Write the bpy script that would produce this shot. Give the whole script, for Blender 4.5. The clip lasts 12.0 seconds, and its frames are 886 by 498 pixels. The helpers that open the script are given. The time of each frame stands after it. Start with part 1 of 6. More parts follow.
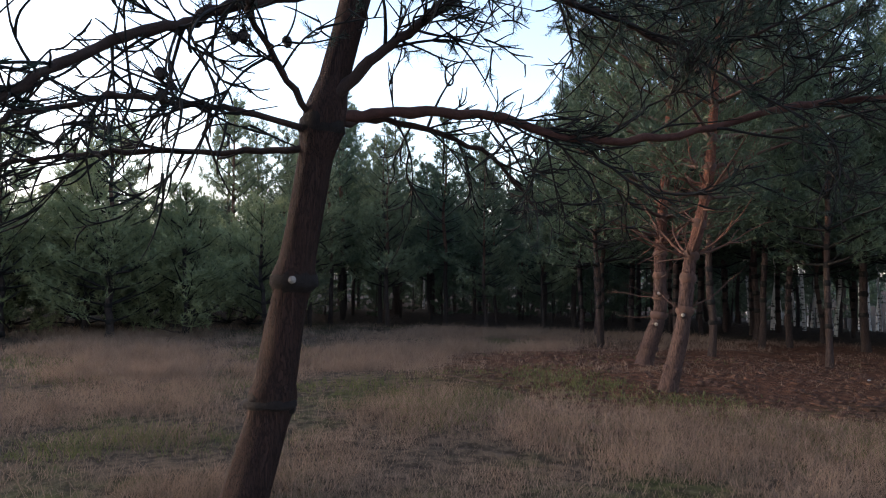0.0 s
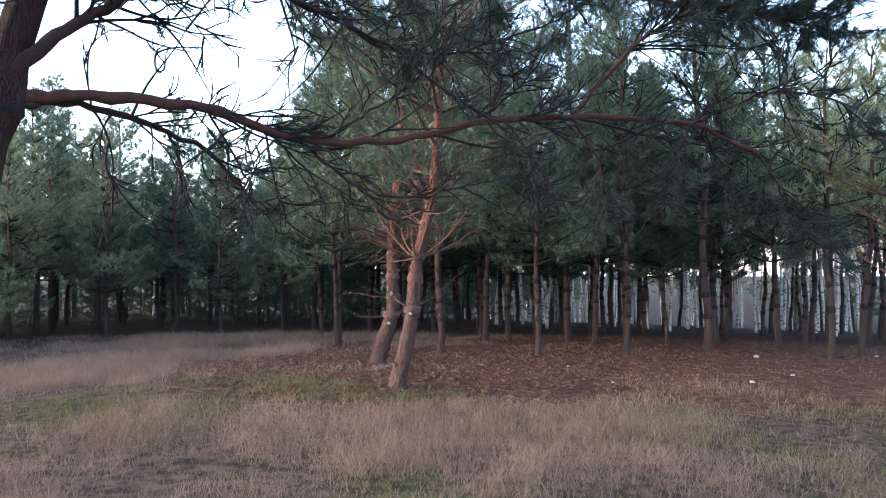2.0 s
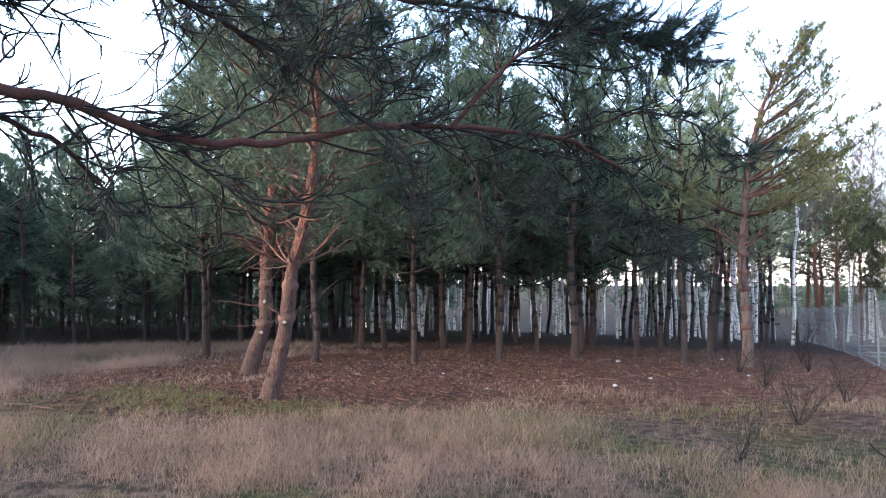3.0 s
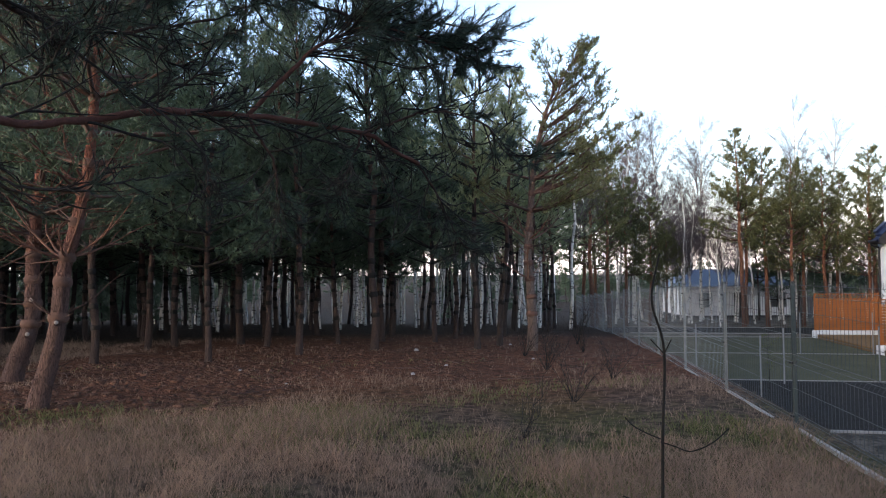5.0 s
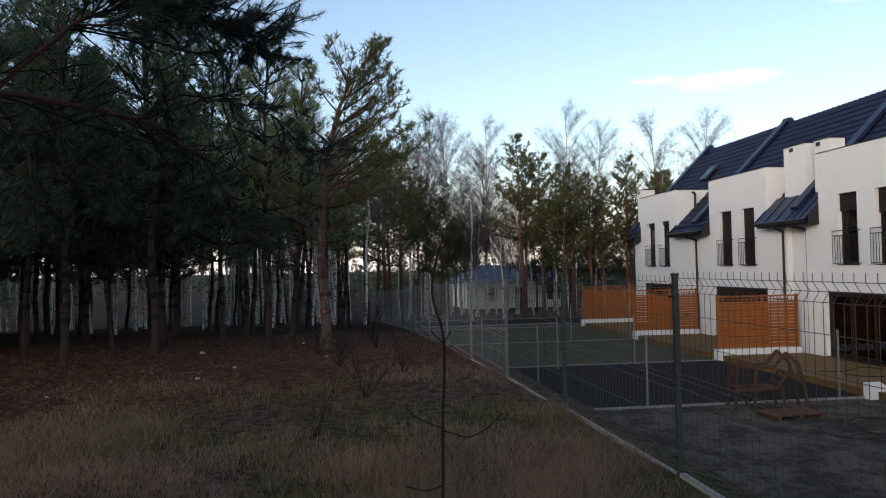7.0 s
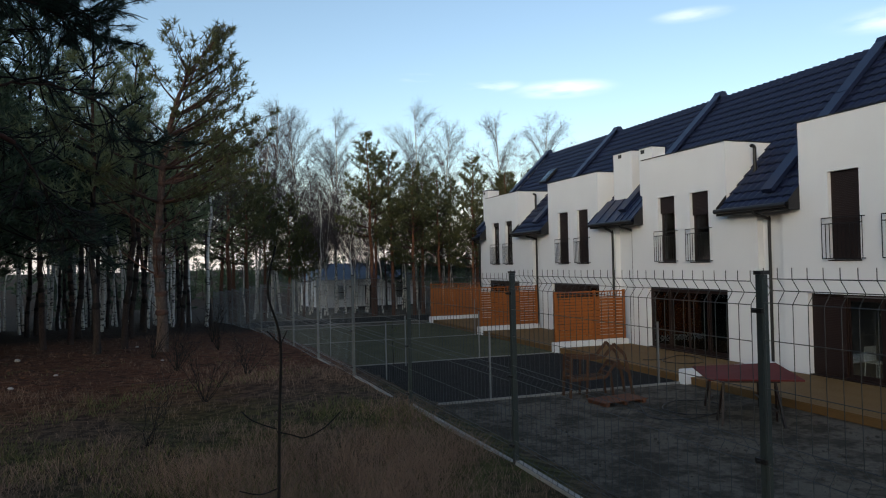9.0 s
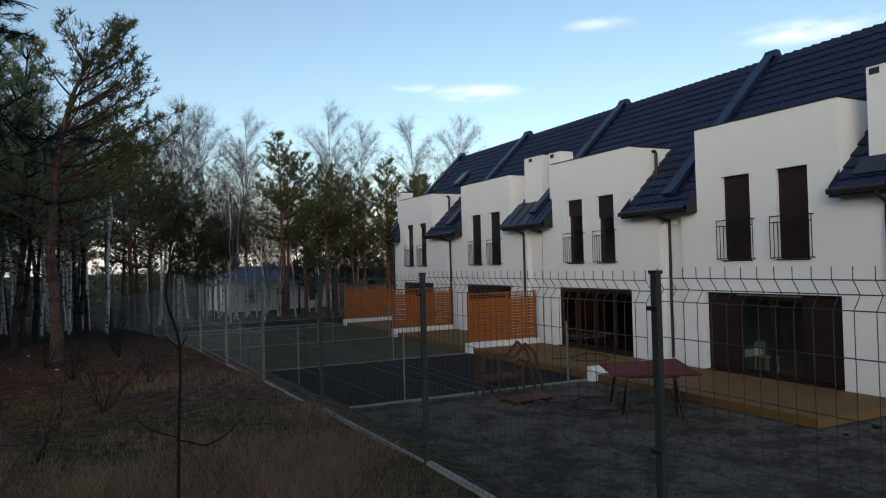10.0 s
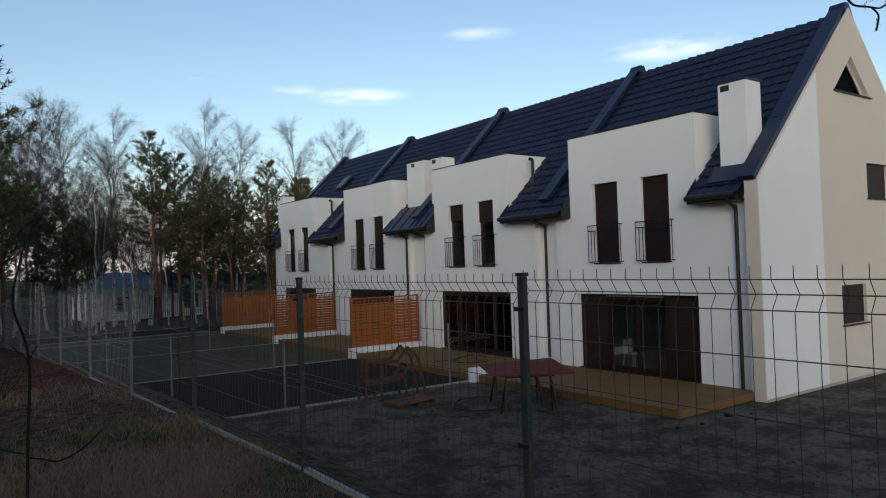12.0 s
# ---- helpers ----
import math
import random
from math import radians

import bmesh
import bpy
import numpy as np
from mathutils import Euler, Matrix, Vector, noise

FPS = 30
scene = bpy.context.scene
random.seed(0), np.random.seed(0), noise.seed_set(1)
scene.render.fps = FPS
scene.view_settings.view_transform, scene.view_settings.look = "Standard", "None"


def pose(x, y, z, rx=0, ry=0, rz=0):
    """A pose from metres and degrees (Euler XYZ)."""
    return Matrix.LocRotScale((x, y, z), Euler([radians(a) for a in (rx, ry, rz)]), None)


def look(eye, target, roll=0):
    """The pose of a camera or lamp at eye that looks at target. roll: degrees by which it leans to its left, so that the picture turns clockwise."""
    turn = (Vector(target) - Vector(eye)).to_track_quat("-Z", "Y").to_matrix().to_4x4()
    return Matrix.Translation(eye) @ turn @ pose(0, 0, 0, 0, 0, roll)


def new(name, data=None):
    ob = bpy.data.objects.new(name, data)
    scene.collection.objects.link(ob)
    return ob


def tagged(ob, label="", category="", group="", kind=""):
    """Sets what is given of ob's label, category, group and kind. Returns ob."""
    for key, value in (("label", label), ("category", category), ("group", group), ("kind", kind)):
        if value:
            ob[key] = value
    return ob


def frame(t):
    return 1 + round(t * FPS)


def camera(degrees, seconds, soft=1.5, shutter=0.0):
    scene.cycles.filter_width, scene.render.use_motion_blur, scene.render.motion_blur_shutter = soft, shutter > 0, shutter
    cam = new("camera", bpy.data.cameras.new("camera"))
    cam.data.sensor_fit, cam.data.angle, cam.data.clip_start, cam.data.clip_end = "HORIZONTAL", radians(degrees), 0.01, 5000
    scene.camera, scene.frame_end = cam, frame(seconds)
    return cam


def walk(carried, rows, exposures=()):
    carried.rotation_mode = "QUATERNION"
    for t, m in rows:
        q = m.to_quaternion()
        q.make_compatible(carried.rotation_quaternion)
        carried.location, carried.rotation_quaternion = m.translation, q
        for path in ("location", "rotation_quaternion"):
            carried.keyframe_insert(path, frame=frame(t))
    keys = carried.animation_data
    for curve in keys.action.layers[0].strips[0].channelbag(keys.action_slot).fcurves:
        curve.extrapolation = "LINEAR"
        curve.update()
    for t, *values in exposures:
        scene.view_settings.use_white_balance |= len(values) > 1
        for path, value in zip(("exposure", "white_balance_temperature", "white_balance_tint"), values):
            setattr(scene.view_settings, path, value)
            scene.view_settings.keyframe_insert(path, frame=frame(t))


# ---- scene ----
cam = camera(64.6, 12.0, soft=1.1)
PATH = [
    (0, (-4.66, 2.085, 2.137), (-6.326, 3.189, 2.203), 0.5),
    (0.5, (-4.662, 2.123, 2.138), (-6.217, 3.378, 2.212), 0.6),
    (1, (-4.645, 2.186, 2.137), (-6.084, 3.573, 2.196), 0.2),
    (1.5, (-4.606, 2.224, 2.136), (-5.92, 3.731, 2.207), -0.2),
    (2, (-4.597, 2.269, 2.131), (-5.769, 3.887, 2.205), -0.2),
    (2.5, (-4.615, 2.275, 2.131), (-5.64, 3.991, 2.216), -0.0),
    (3, (-4.634, 2.284, 2.127), (-5.503, 4.082, 2.224), 0.1),
    (3.2, (-4.636, 2.281, 2.121), (-5.448, 4.106, 2.213), 0.4),
    (5, (-4.61, 2.276, 2.147), (-4.946, 4.246, 2.217), -0.5),
    (5.5, (-4.596, 2.299, 2.145), (-4.797, 4.288, 2.208), -0.5),
    (6, (-4.578, 2.308, 2.139), (-4.634, 4.306, 2.202), -0.9),
    (6.5, (-4.565, 2.311, 2.135), (-4.462, 4.308, 2.187), -1.0),
    (7, (-4.567, 2.316, 2.135), (-4.326, 4.301, 2.19), -1.1),
    (7.2, (-4.564, 2.315, 2.132), (-4.283, 4.295, 2.185), -1.0),
    (8.8, (-4.531, 2.29, 2.133), (-3.911, 4.191, 2.176), -1.3),
    (9, (-4.529, 2.289, 2.136), (-3.874, 4.179, 2.177), -1.2),
    (9.5, (-4.517, 2.28, 2.137), (-3.751, 4.127, 2.186), -1.5),
    (10, (-4.505, 2.264, 2.133), (-3.626, 4.06, 2.174), -1.5),
    (10.5, (-4.499, 2.26, 2.127), (-3.548, 4.019, 2.155), -1.7),
    (11, (-4.498, 2.243, 2.127), (-3.484, 3.967, 2.147), -1.8),
    (11.5, (-4.491, 2.224, 2.127), (-3.407, 3.905, 2.158), -1.8),
    (12, (-4.486, 2.2, 2.128), (-3.324, 3.827, 2.172), -1.9),
]
walk(cam, [(t, look(eye, aim, roll)) for t, eye, aim, roll in PATH],
     exposures=[(0, 1.6, 6750, 18), (1.0, 2.05, 6500, 17), (1.8, 2.78, 6380, 19), (3.2, 2.92, 6380, 19), (4.8, 1.72, 6600, 17), (5.5, 1.5, 6850, 17), (6.2, 0.92, 6950, 16), (7.2, 0.44, 6850, 13), (9.0, 0.17, 6620, 8), (12.0, -0.02, 6480, 8)])

# ---- world and light ----
world = bpy.data.worlds.new("dusk_sky")
scene.world = world
world.use_nodes = True
wn, wl = world.node_tree.nodes, world.node_tree.links
sky = wn.new("ShaderNodeTexSky")
sky.sky_type = "NISHITA"
sky.sun_disc = False
sky.sun_elevation = radians(14)
sky.sun_rotation = radians(223)
sky.air_density, sky.dust_density, sky.ozone_density = 1.0, 1.3, 1.3
# thin wisps of high cloud
cmap = wn.new("ShaderNodeMapping")
cmap.inputs["Scale"].default_value = (5.0, 5.0, 26.0)
cnoise = wn.new("ShaderNodeTexNoise")
cnoise.inputs["Scale"].default_value = 1.7
cnoise.inputs["Detail"].default_value = 6
cramp = wn.new("ShaderNodeValToRGB")
cramp.color_ramp.elements[0].position = 0.38
cramp.color_ramp.elements[1].position = 0.66
cmix = wn.new("ShaderNodeMix")
cmix.data_type = "RGBA"
cmix.inputs["B"].default_value = (9.0, 8.6, 8.6, 1)
coord = wn.new("ShaderNodeTexCoord")
wl.new(coord.outputs["Generated"], cmap.inputs["Vector"])
wl.new(cmap.outputs[0], cnoise.inputs["Vector"])
wl.new(cnoise.outputs["Fac"], cramp.inputs[0])
bank = None
for centre, wide, strength in (((0.386, 0.89, 0.244), 0.055, 0.55), ((0.472, 0.849, 0.236), 0.085, 0.65), ((0.776, 0.567, 0.274), 0.11, 0.65), ((0.6, 0.736, 0.312), 0.06, 0.4), ((0.286, 0.923, 0.258), 0.04, 0.4)):
    off = wn.new("ShaderNodeVectorMath")
    off.operation = "SUBTRACT"
    off.inputs[1].default_value = centre
    wl.new(coord.outputs["Generated"], off.inputs[0])
    flat = wn.new("ShaderNodeVectorMath")
    flat.operation = "MULTIPLY"
    flat.inputs[1].default_value = (1, 1, 5.5)
    wl.new(off.outputs[0], flat.inputs[0])
    size = wn.new("ShaderNodeVectorMath")
    size.operation = "LENGTH"
    wl.new(flat.outputs[0], size.inputs[0])
    fade = wn.new("ShaderNodeMapRange")
    fade.interpolation_type = "SMOOTHSTEP"
    fade.inputs["From Min"].default_value, fade.inputs["From Max"].default_value = wide, 0.0
    fade.inputs["To Max"].default_value = strength
    wl.new(size.outputs["Value"], fade.inputs["Value"])
    if bank:
        top = wn.new("ShaderNodeMath")
        top.operation = "MAXIMUM"
        wl.new(bank, top.inputs[0])
        wl.new(fade.outputs[0], top.inputs[1])
        bank = top.outputs[0]
    else:
        bank = fade.outputs[0]
cfac = wn.new("ShaderNodeMath")
cfac.operation = "MULTIPLY"
wl.new(cramp.outputs[0], cfac.inputs[0])
wl.new(bank, cfac.inputs[1])
wl.new(cfac.outputs[0], cmix.inputs["Factor"])
height = wn.new("ShaderNodeSeparateXYZ")
wl.new(coord.outputs["Generated"], height.inputs[0])
low = wn.new("ShaderNodeMapRange")
low.interpolation_type = "SMOOTHSTEP"
low.inputs["From Min"].default_value, low.inputs["From Max"].default_value = 0.15, 0.0
low.inputs["To Max"].default_value = 0.7
wl.new(height.outputs["Z"], low.inputs["Value"])
haze = wn.new("ShaderNodeMix")
haze.data_type = "RGBA"
haze.inputs["B"].default_value = (5.6, 5.0, 5.0, 1)
wl.new(low.outputs[0], haze.inputs["Factor"])
wl.new(sky.outputs[0], haze.inputs["A"])
wl.new(haze.outputs["Result"], cmix.inputs["A"])
wl.new(cmix.outputs["Result"], wn["Background"].inputs[0])
wn["Background"].inputs[1].default_value = 0.2

sun = new("sun", bpy.data.lights.new("sun", "SUN"))
sun.data.energy, sun.data.angle, sun.data.color = 0.62, radians(30), (1.0, 0.97, 0.94)
sun.matrix_world = look((-20, -21, 3.9), (0, 0, 0))


# ---- materials ----
def material(name, colour, rough=0.8, metal=0.0, vary=0.25, scale=8.0, fine=60.0, bump=0.3, bump_size=0.01, tint=None, spread=0.0, thin=0.0, spec=0.3, stretch=(1, 1, 1)):
    """A surface with colour varied by two scales of noise, by object and by island, and a fine relief."""
    m = bpy.data.materials.new(name)
    m.use_nodes = True
    n, l = m.node_tree.nodes, m.node_tree.links
    b = n["Principled BSDF"]
    b.inputs["Roughness"].default_value, b.inputs["Metallic"].default_value = rough, metal
    b.inputs["Specular IOR Level"].default_value = spec
    tc = n.new("ShaderNodeTexCoord")
    mp = n.new("ShaderNodeMapping")
    mp.inputs["Scale"].default_value = stretch
    l.new(tc.outputs["Object"], mp.inputs["Vector"])
    n1, n2 = n.new("ShaderNodeTexNoise"), n.new("ShaderNodeTexNoise")
    n1.inputs["Scale"].default_value, n2.inputs["Scale"].default_value = scale, fine
    n1.inputs["Detail"].default_value, n2.inputs["Detail"].default_value = 4, 3
    for q in (n1, n2):
        l.new(mp.outputs[0], q.inputs["Vector"])
    add = n.new("ShaderNodeMath")
    add.operation = "ADD"
    l.new(n1.outputs["Fac"], add.inputs[0])
    l.new(n2.outputs["Fac"], add.inputs[1])
    rnd = add
    if spread:
        info, isl = n.new("ShaderNodeObjectInfo"), n.new("ShaderNodeNewGeometry")
        s1, s2 = n.new("ShaderNodeMath"), n.new("ShaderNodeMath")
        s1.operation = s2.operation = "MULTIPLY_ADD"
        s1.inputs[1].default_value = s2.inputs[1].default_value = spread
        l.new(info.outputs["Random"], s1.inputs[0])
        l.new(add.outputs[0], s1.inputs[2])
        l.new(isl.outputs["Random Per Island"], s2.inputs[0])
        l.new(s1.outputs[0], s2.inputs[2])
        rnd = s2
    mr = n.new("ShaderNodeMapRange")
    mr.inputs["From Min"].default_value, mr.inputs["From Max"].default_value = 0.6, 1.4 + 2 * spread
    l.new(rnd.outputs[0], mr.inputs["Value"])
    mix = n.new("ShaderNodeMix")
    mix.data_type = "RGBA"
    c = Vector(colour)
    other = Vector(tint) if tint else c * (1 + vary)
    mix.inputs["A"].default_value = (*(c * (1 - vary)), 1)
    mix.inputs["B"].default_value = (*other, 1)
    l.new(mr.outputs[0], mix.inputs["Factor"])
    l.new(mix.outputs["Result"], b.inputs["Base Color"])
    if bump:
        bp = n.new("ShaderNodeBump")
        bp.inputs["Strength"].default_value, bp.inputs["Distance"].default_value = bump, bump_size
        l.new(add.outputs[0], bp.inputs["Height"])
        l.new(bp.outputs[0], b.inputs["Normal"])
    if thin:
        tr, ms = n.new("ShaderNodeBsdfTranslucent"), n.new("ShaderNodeMixShader")
        ms.inputs[0].default_value = thin
        l.new(mix.outputs["Result"], tr.inputs[0])
        l.new(b.outputs[0], ms.inputs[1])
        l.new(tr.outputs[0], ms.inputs[2])
        l.new(ms.outputs[0], n["Material Output"].inputs[0])
    return m


def bark_material(name, low, high, turn_height, scale=1.0):
    """Scots pine bark: grey-brown plates low on the trunk, flaking orange higher up, with deep fissures."""
    m = bpy.data.materials.new(name)
    m.use_nodes = True
    n, l = m.node_tree.nodes, m.node_tree.links
    b = n["Principled BSDF"]
    b.inputs["Roughness"].default_value = 0.9
    b.inputs["Specular IOR Level"].default_value = 0.2
    tc, mp = n.new("ShaderNodeTexCoord"), n.new("ShaderNodeMapping")
    mp.inputs["Scale"].default_value = (1, 1, 0.13)
    l.new(tc.outputs["Object"], mp.inputs["Vector"])
    vo, no, fi = n.new("ShaderNodeTexVoronoi"), n.new("ShaderNodeTexNoise"), n.new("ShaderNodeTexNoise")
    vo.feature = "DISTANCE_TO_EDGE"
    vo.inputs["Scale"].default_value = 58 * scale
    no.inputs["Scale"].default_value, no.inputs["Detail"].default_value = 9 * scale, 6
    fi.inputs["Scale"].default_value, fi.inputs["Detail"].default_value = 90 * scale, 4
    warp = n.new("ShaderNodeVectorMath")
    warp.operation = "MULTIPLY_ADD"
    warp.inputs[1].default_value = (0.2, 0.2, 0.2)
    l.new(no.outputs["Color"], warp.inputs[0])
    l.new(mp.outputs[0], warp.inputs[2])
    l.new(warp.outputs[0], vo.inputs["Vector"])
    l.new(mp.outputs[0], no.inputs["Vector"])
    l.new(mp.outputs[0], fi.inputs["Vector"])
    sep, hr = n.new("ShaderNodeSeparateXYZ"), n.new("ShaderNodeMapRange")
    l.new(tc.outputs["Object"], sep.inputs[0])
    hadd = n.new("ShaderNodeMath")
    hadd.operation = "ADD"
    l.new(sep.outputs["Z"], hadd.inputs[0])
    l.new(no.outputs["Fac"], hadd.inputs[1])
    hr.inputs["From Min"].default_value, hr.inputs["From Max"].default_value = turn_height, turn_height + 1.6
    l.new(hadd.outputs[0], hr.inputs["Value"])
    mix = n.new("ShaderNodeMix")
    mix.data_type = "RGBA"
    mix.inputs["A"].default_value, mix.inputs["B"].default_value = (*low, 1), (*high, 1)
    l.new(hr.outputs[0], mix.inputs["Factor"])
    crack = n.new("ShaderNodeMapRange")
    crack.inputs["From Max"].default_value = 0.12
    crack.inputs["To Min"].default_value = 0.4
    l.new(vo.outputs["Distance"], crack.inputs["Value"])
    mul = n.new("ShaderNodeMix")
    mul.data_type, mul.blend_type = "RGBA", "MULTIPLY"
    mul.inputs["Factor"].default_value = 1
    l.new(mix.outputs["Result"], mul.inputs["A"])
    l.new(crack.outputs[0], mul.inputs["B"])
    grain = n.new("ShaderNodeMix")
    grain.data_type, grain.blend_type = "RGBA", "OVERLAY"
    grain.inputs["Factor"].default_value = 0.6
    l.new(mul.outputs["Result"], grain.inputs["A"])
    l.new(fi.outputs["Fac"], grain.inputs["B"])
    l.new(grain.outputs["Result"], b.inputs["Base Color"])
    bp = n.new("ShaderNodeBump")
    bp.inputs["Strength"].default_value, bp.inputs["Distance"].default_value = 1.0, 0.02
    h2 = n.new("ShaderNodeMath")
    h2.operation = "MULTIPLY_ADD"
    h2.inputs[1].default_value = 0.3
    l.new(fi.outputs["Fac"], h2.inputs[0])
    l.new(crack.outputs[0], h2.inputs[2])
    l.new(h2.outputs[0], bp.inputs["Height"])
    l.new(bp.outputs[0], b.inputs["Normal"])
    return m


def birch_material():
    m = bpy.data.materials.new("birch_bark")
    m.use_nodes = True
    n, l = m.node_tree.nodes, m.node_tree.links
    b = n["Principled BSDF"]
    b.inputs["Roughness"].default_value = 0.75
    tc, mp, no = n.new("ShaderNodeTexCoord"), n.new("ShaderNodeMapping"), n.new("ShaderNodeTexNoise")
    mp.inputs["Scale"].default_value = (3, 3, 9)
    no.inputs["Scale"].default_value, no.inputs["Detail"].default_value = 1.6, 5
    ra = n.new("ShaderNodeValToRGB")
    ra.color_ramp.elements[0].position, ra.color_ramp.elements[0].color = 0.38, (0.05, 0.045, 0.04, 1)
    ra.color_ramp.elements[1].position, ra.color_ramp.elements[1].color = 0.47, (0.56, 0.54, 0.50, 1)
    l.new(tc.outputs["Object"], mp.inputs[0])
    l.new(mp.outputs[0], no.inputs["Vector"])
    l.new(no.outputs["Fac"], ra.inputs[0])
    l.new(ra.outputs[0], b.inputs["Base Color"])
    return m


def glass_material(name, tint=(0.8, 0.85, 0.85)):
    m = bpy.data.materials.new(name)
    m.use_nodes = True
    n, l = m.node_tree.nodes, m.node_tree.links
    g, t, f, ms = n.new("ShaderNodeBsdfGlossy"), n.new("ShaderNodeBsdfTransparent"), n.new("ShaderNodeFresnel"), n.new("ShaderNodeMixShader")
    g.inputs["Roughness"].default_value = 0.02
    t.inputs[0].default_value = (*tint, 1)
    f.inputs[0].default_value = 1.5
    l.new(f.outputs[0], ms.inputs[0])
    l.new(t.outputs[0], ms.inputs[1])
    l.new(g.outputs[0], ms.inputs[2])
    l.new(ms.outputs[0], n["Material Output"].inputs[0])
    return m


def ground_material():
    """Dry grass and moss in the clearing, red-brown needle litter under the pines, grey sandy soil in the yards."""
    m = bpy.data.materials.new("ground_cover")
    m.use_nodes = True
    n, l = m.node_tree.nodes, m.node_tree.links
    b = n["Principled BSDF"]
    b.inputs["Roughness"].default_value = 0.95
    b.inputs["Specular IOR Level"].default_value = 0.1
    geo = n.new("ShaderNodeNewGeometry")
    sep = n.new("ShaderNodeSeparateXYZ")
    l.new(geo.outputs["Position"], sep.inputs[0])

    def noise_at(scale, detail=5, rough=0.6):
        q = n.new("ShaderNodeTexNoise")
        q.inputs["Scale"].default_value, q.inputs["Detail"].default_value, q.inputs["Roughness"].default_value = scale, detail, rough
        l.new(geo.outputs["Position"], q.inputs["Vector"])
        return q.outputs["Fac"]

    def step(value, lo, hi):
        q = n.new("ShaderNodeMapRange")
        q.interpolation_type = "SMOOTHSTEP"
        q.inputs["From Min"].default_value, q.inputs["From Max"].default_value = lo, hi
        l.new(value, q.inputs["Value"])
        return q.outputs[0]

    def calc(op, a, c, d=None):
        q = n.new("ShaderNodeMath")
        q.operation = op
        for i, v in enumerate((a, c, d)):
            if isinstance(v, (int, float)):
                q.inputs[i].default_value = v
            elif v is not None:
                l.new(v, q.inputs[i])
        return q.outputs[0]

    def blend(f, a, c):
        q = n.new("ShaderNodeMix")
        q.data_type = "RGBA"
        l.new(f, q.inputs["Factor"])
        for key, v in (("A", a), ("B", c)):
            if isinstance(v, tuple):
                q.inputs[key].default_value = (*v, 1)
            else:
                l.new(v, q.inputs[key])
        return q.outputs["Result"]

    big, mid, small, tiny = noise_at(0.35), noise_at(1.3), noise_at(7.0, 6), noise_at(45.0, 4)
    straw = blend(step(small, 0.35, 0.65), (0.036, 0.027, 0.020), (0.115, 0.086, 0.062))
    moss = blend(step(small, 0.35, 0.65), (0.030, 0.033, 0.012), (0.078, 0.082, 0.030))
    field = blend(step(calc("MULTIPLY_ADD", mid, 0.5, big), 0.70, 0.88), straw, moss)
    litter = blend(step(small, 0.3, 0.7), (0.042, 0.020, 0.013), (0.145, 0.066, 0.040))
    litter = blend(step(mid, 0.62, 0.75), litter, (0.10, 0.073, 0.053))
    # under the pines: past a wavering edge that runs from the mound to the fence
    edge = calc("MULTIPLY_ADD", sep.outputs["X"], -0.36, sep.outputs["Y"])
    edge = calc("MULTIPLY_ADD", big, 5.0, edge)
    west = calc("MULTIPLY_ADD", big, 3.0, sep.outputs["X"])
    pines = calc("MULTIPLY", step(edge, 13.4, 18.0), step(west, -17.0, -12.5))
    mx, my = calc("ADD", sep.outputs["X"], 11.3), calc("ADD", sep.outputs["Y"], -10.9)
    away = calc("SQRT", calc("ADD", calc("MULTIPLY", mx, mx), calc("MULTIPLY", my, my)), 0.0)
    mound = step(calc("MULTIPLY", calc("MULTIPLY_ADD", mid, 1.6, away), -1.0), -4.6, -2.6)
    col = blend(calc("MAXIMUM", pines, mound), field, litter)
    # wood floor beyond the clearing, shade under the crowns painted in by distance
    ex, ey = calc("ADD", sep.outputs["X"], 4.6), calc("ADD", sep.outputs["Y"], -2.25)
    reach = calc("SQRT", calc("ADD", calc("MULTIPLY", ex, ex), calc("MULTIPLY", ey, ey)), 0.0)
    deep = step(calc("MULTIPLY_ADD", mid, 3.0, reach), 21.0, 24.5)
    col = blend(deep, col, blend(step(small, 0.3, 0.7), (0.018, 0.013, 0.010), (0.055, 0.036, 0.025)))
    soil = blend(step(calc("MULTIPLY_ADD", small, 0.6, mid), 0.65, 0.95), (0.055, 0.049, 0.041), (0.152, 0.134, 0.110))
    line = calc("MULTIPLY_ADD", sep.outputs["Y"], 0.045, sep.outputs["X"])
    line = calc("MULTIPLY_ADD", mid, 0.8, line)
    col = blend(calc("MULTIPLY", step(line, -0.7, 0.3), step(calc("MULTIPLY", sep.outputs["Y"], -1.0), -62.0, -56.0)), col, soil)
    dark = n.new("ShaderNodeMix")
    dark.data_type, dark.blend_type = "RGBA", "OVERLAY"
    dark.inputs["Factor"].default_value = 0.7
    l.new(col, dark.inputs["A"])
    l.new(tiny, dark.inputs["B"])
    l.new(dark.outputs["Result"], b.inputs["Base Color"])
    bp = n.new("ShaderNodeBump")
    bp.inputs["Strength"].default_value, bp.inputs["Distance"].default_value = 1.0, 0.12
    l.new(calc("MULTIPLY_ADD", tiny, 0.5, small), bp.inputs["Height"])
    l.new(bp.outputs[0], b.inputs["Normal"])
    return m


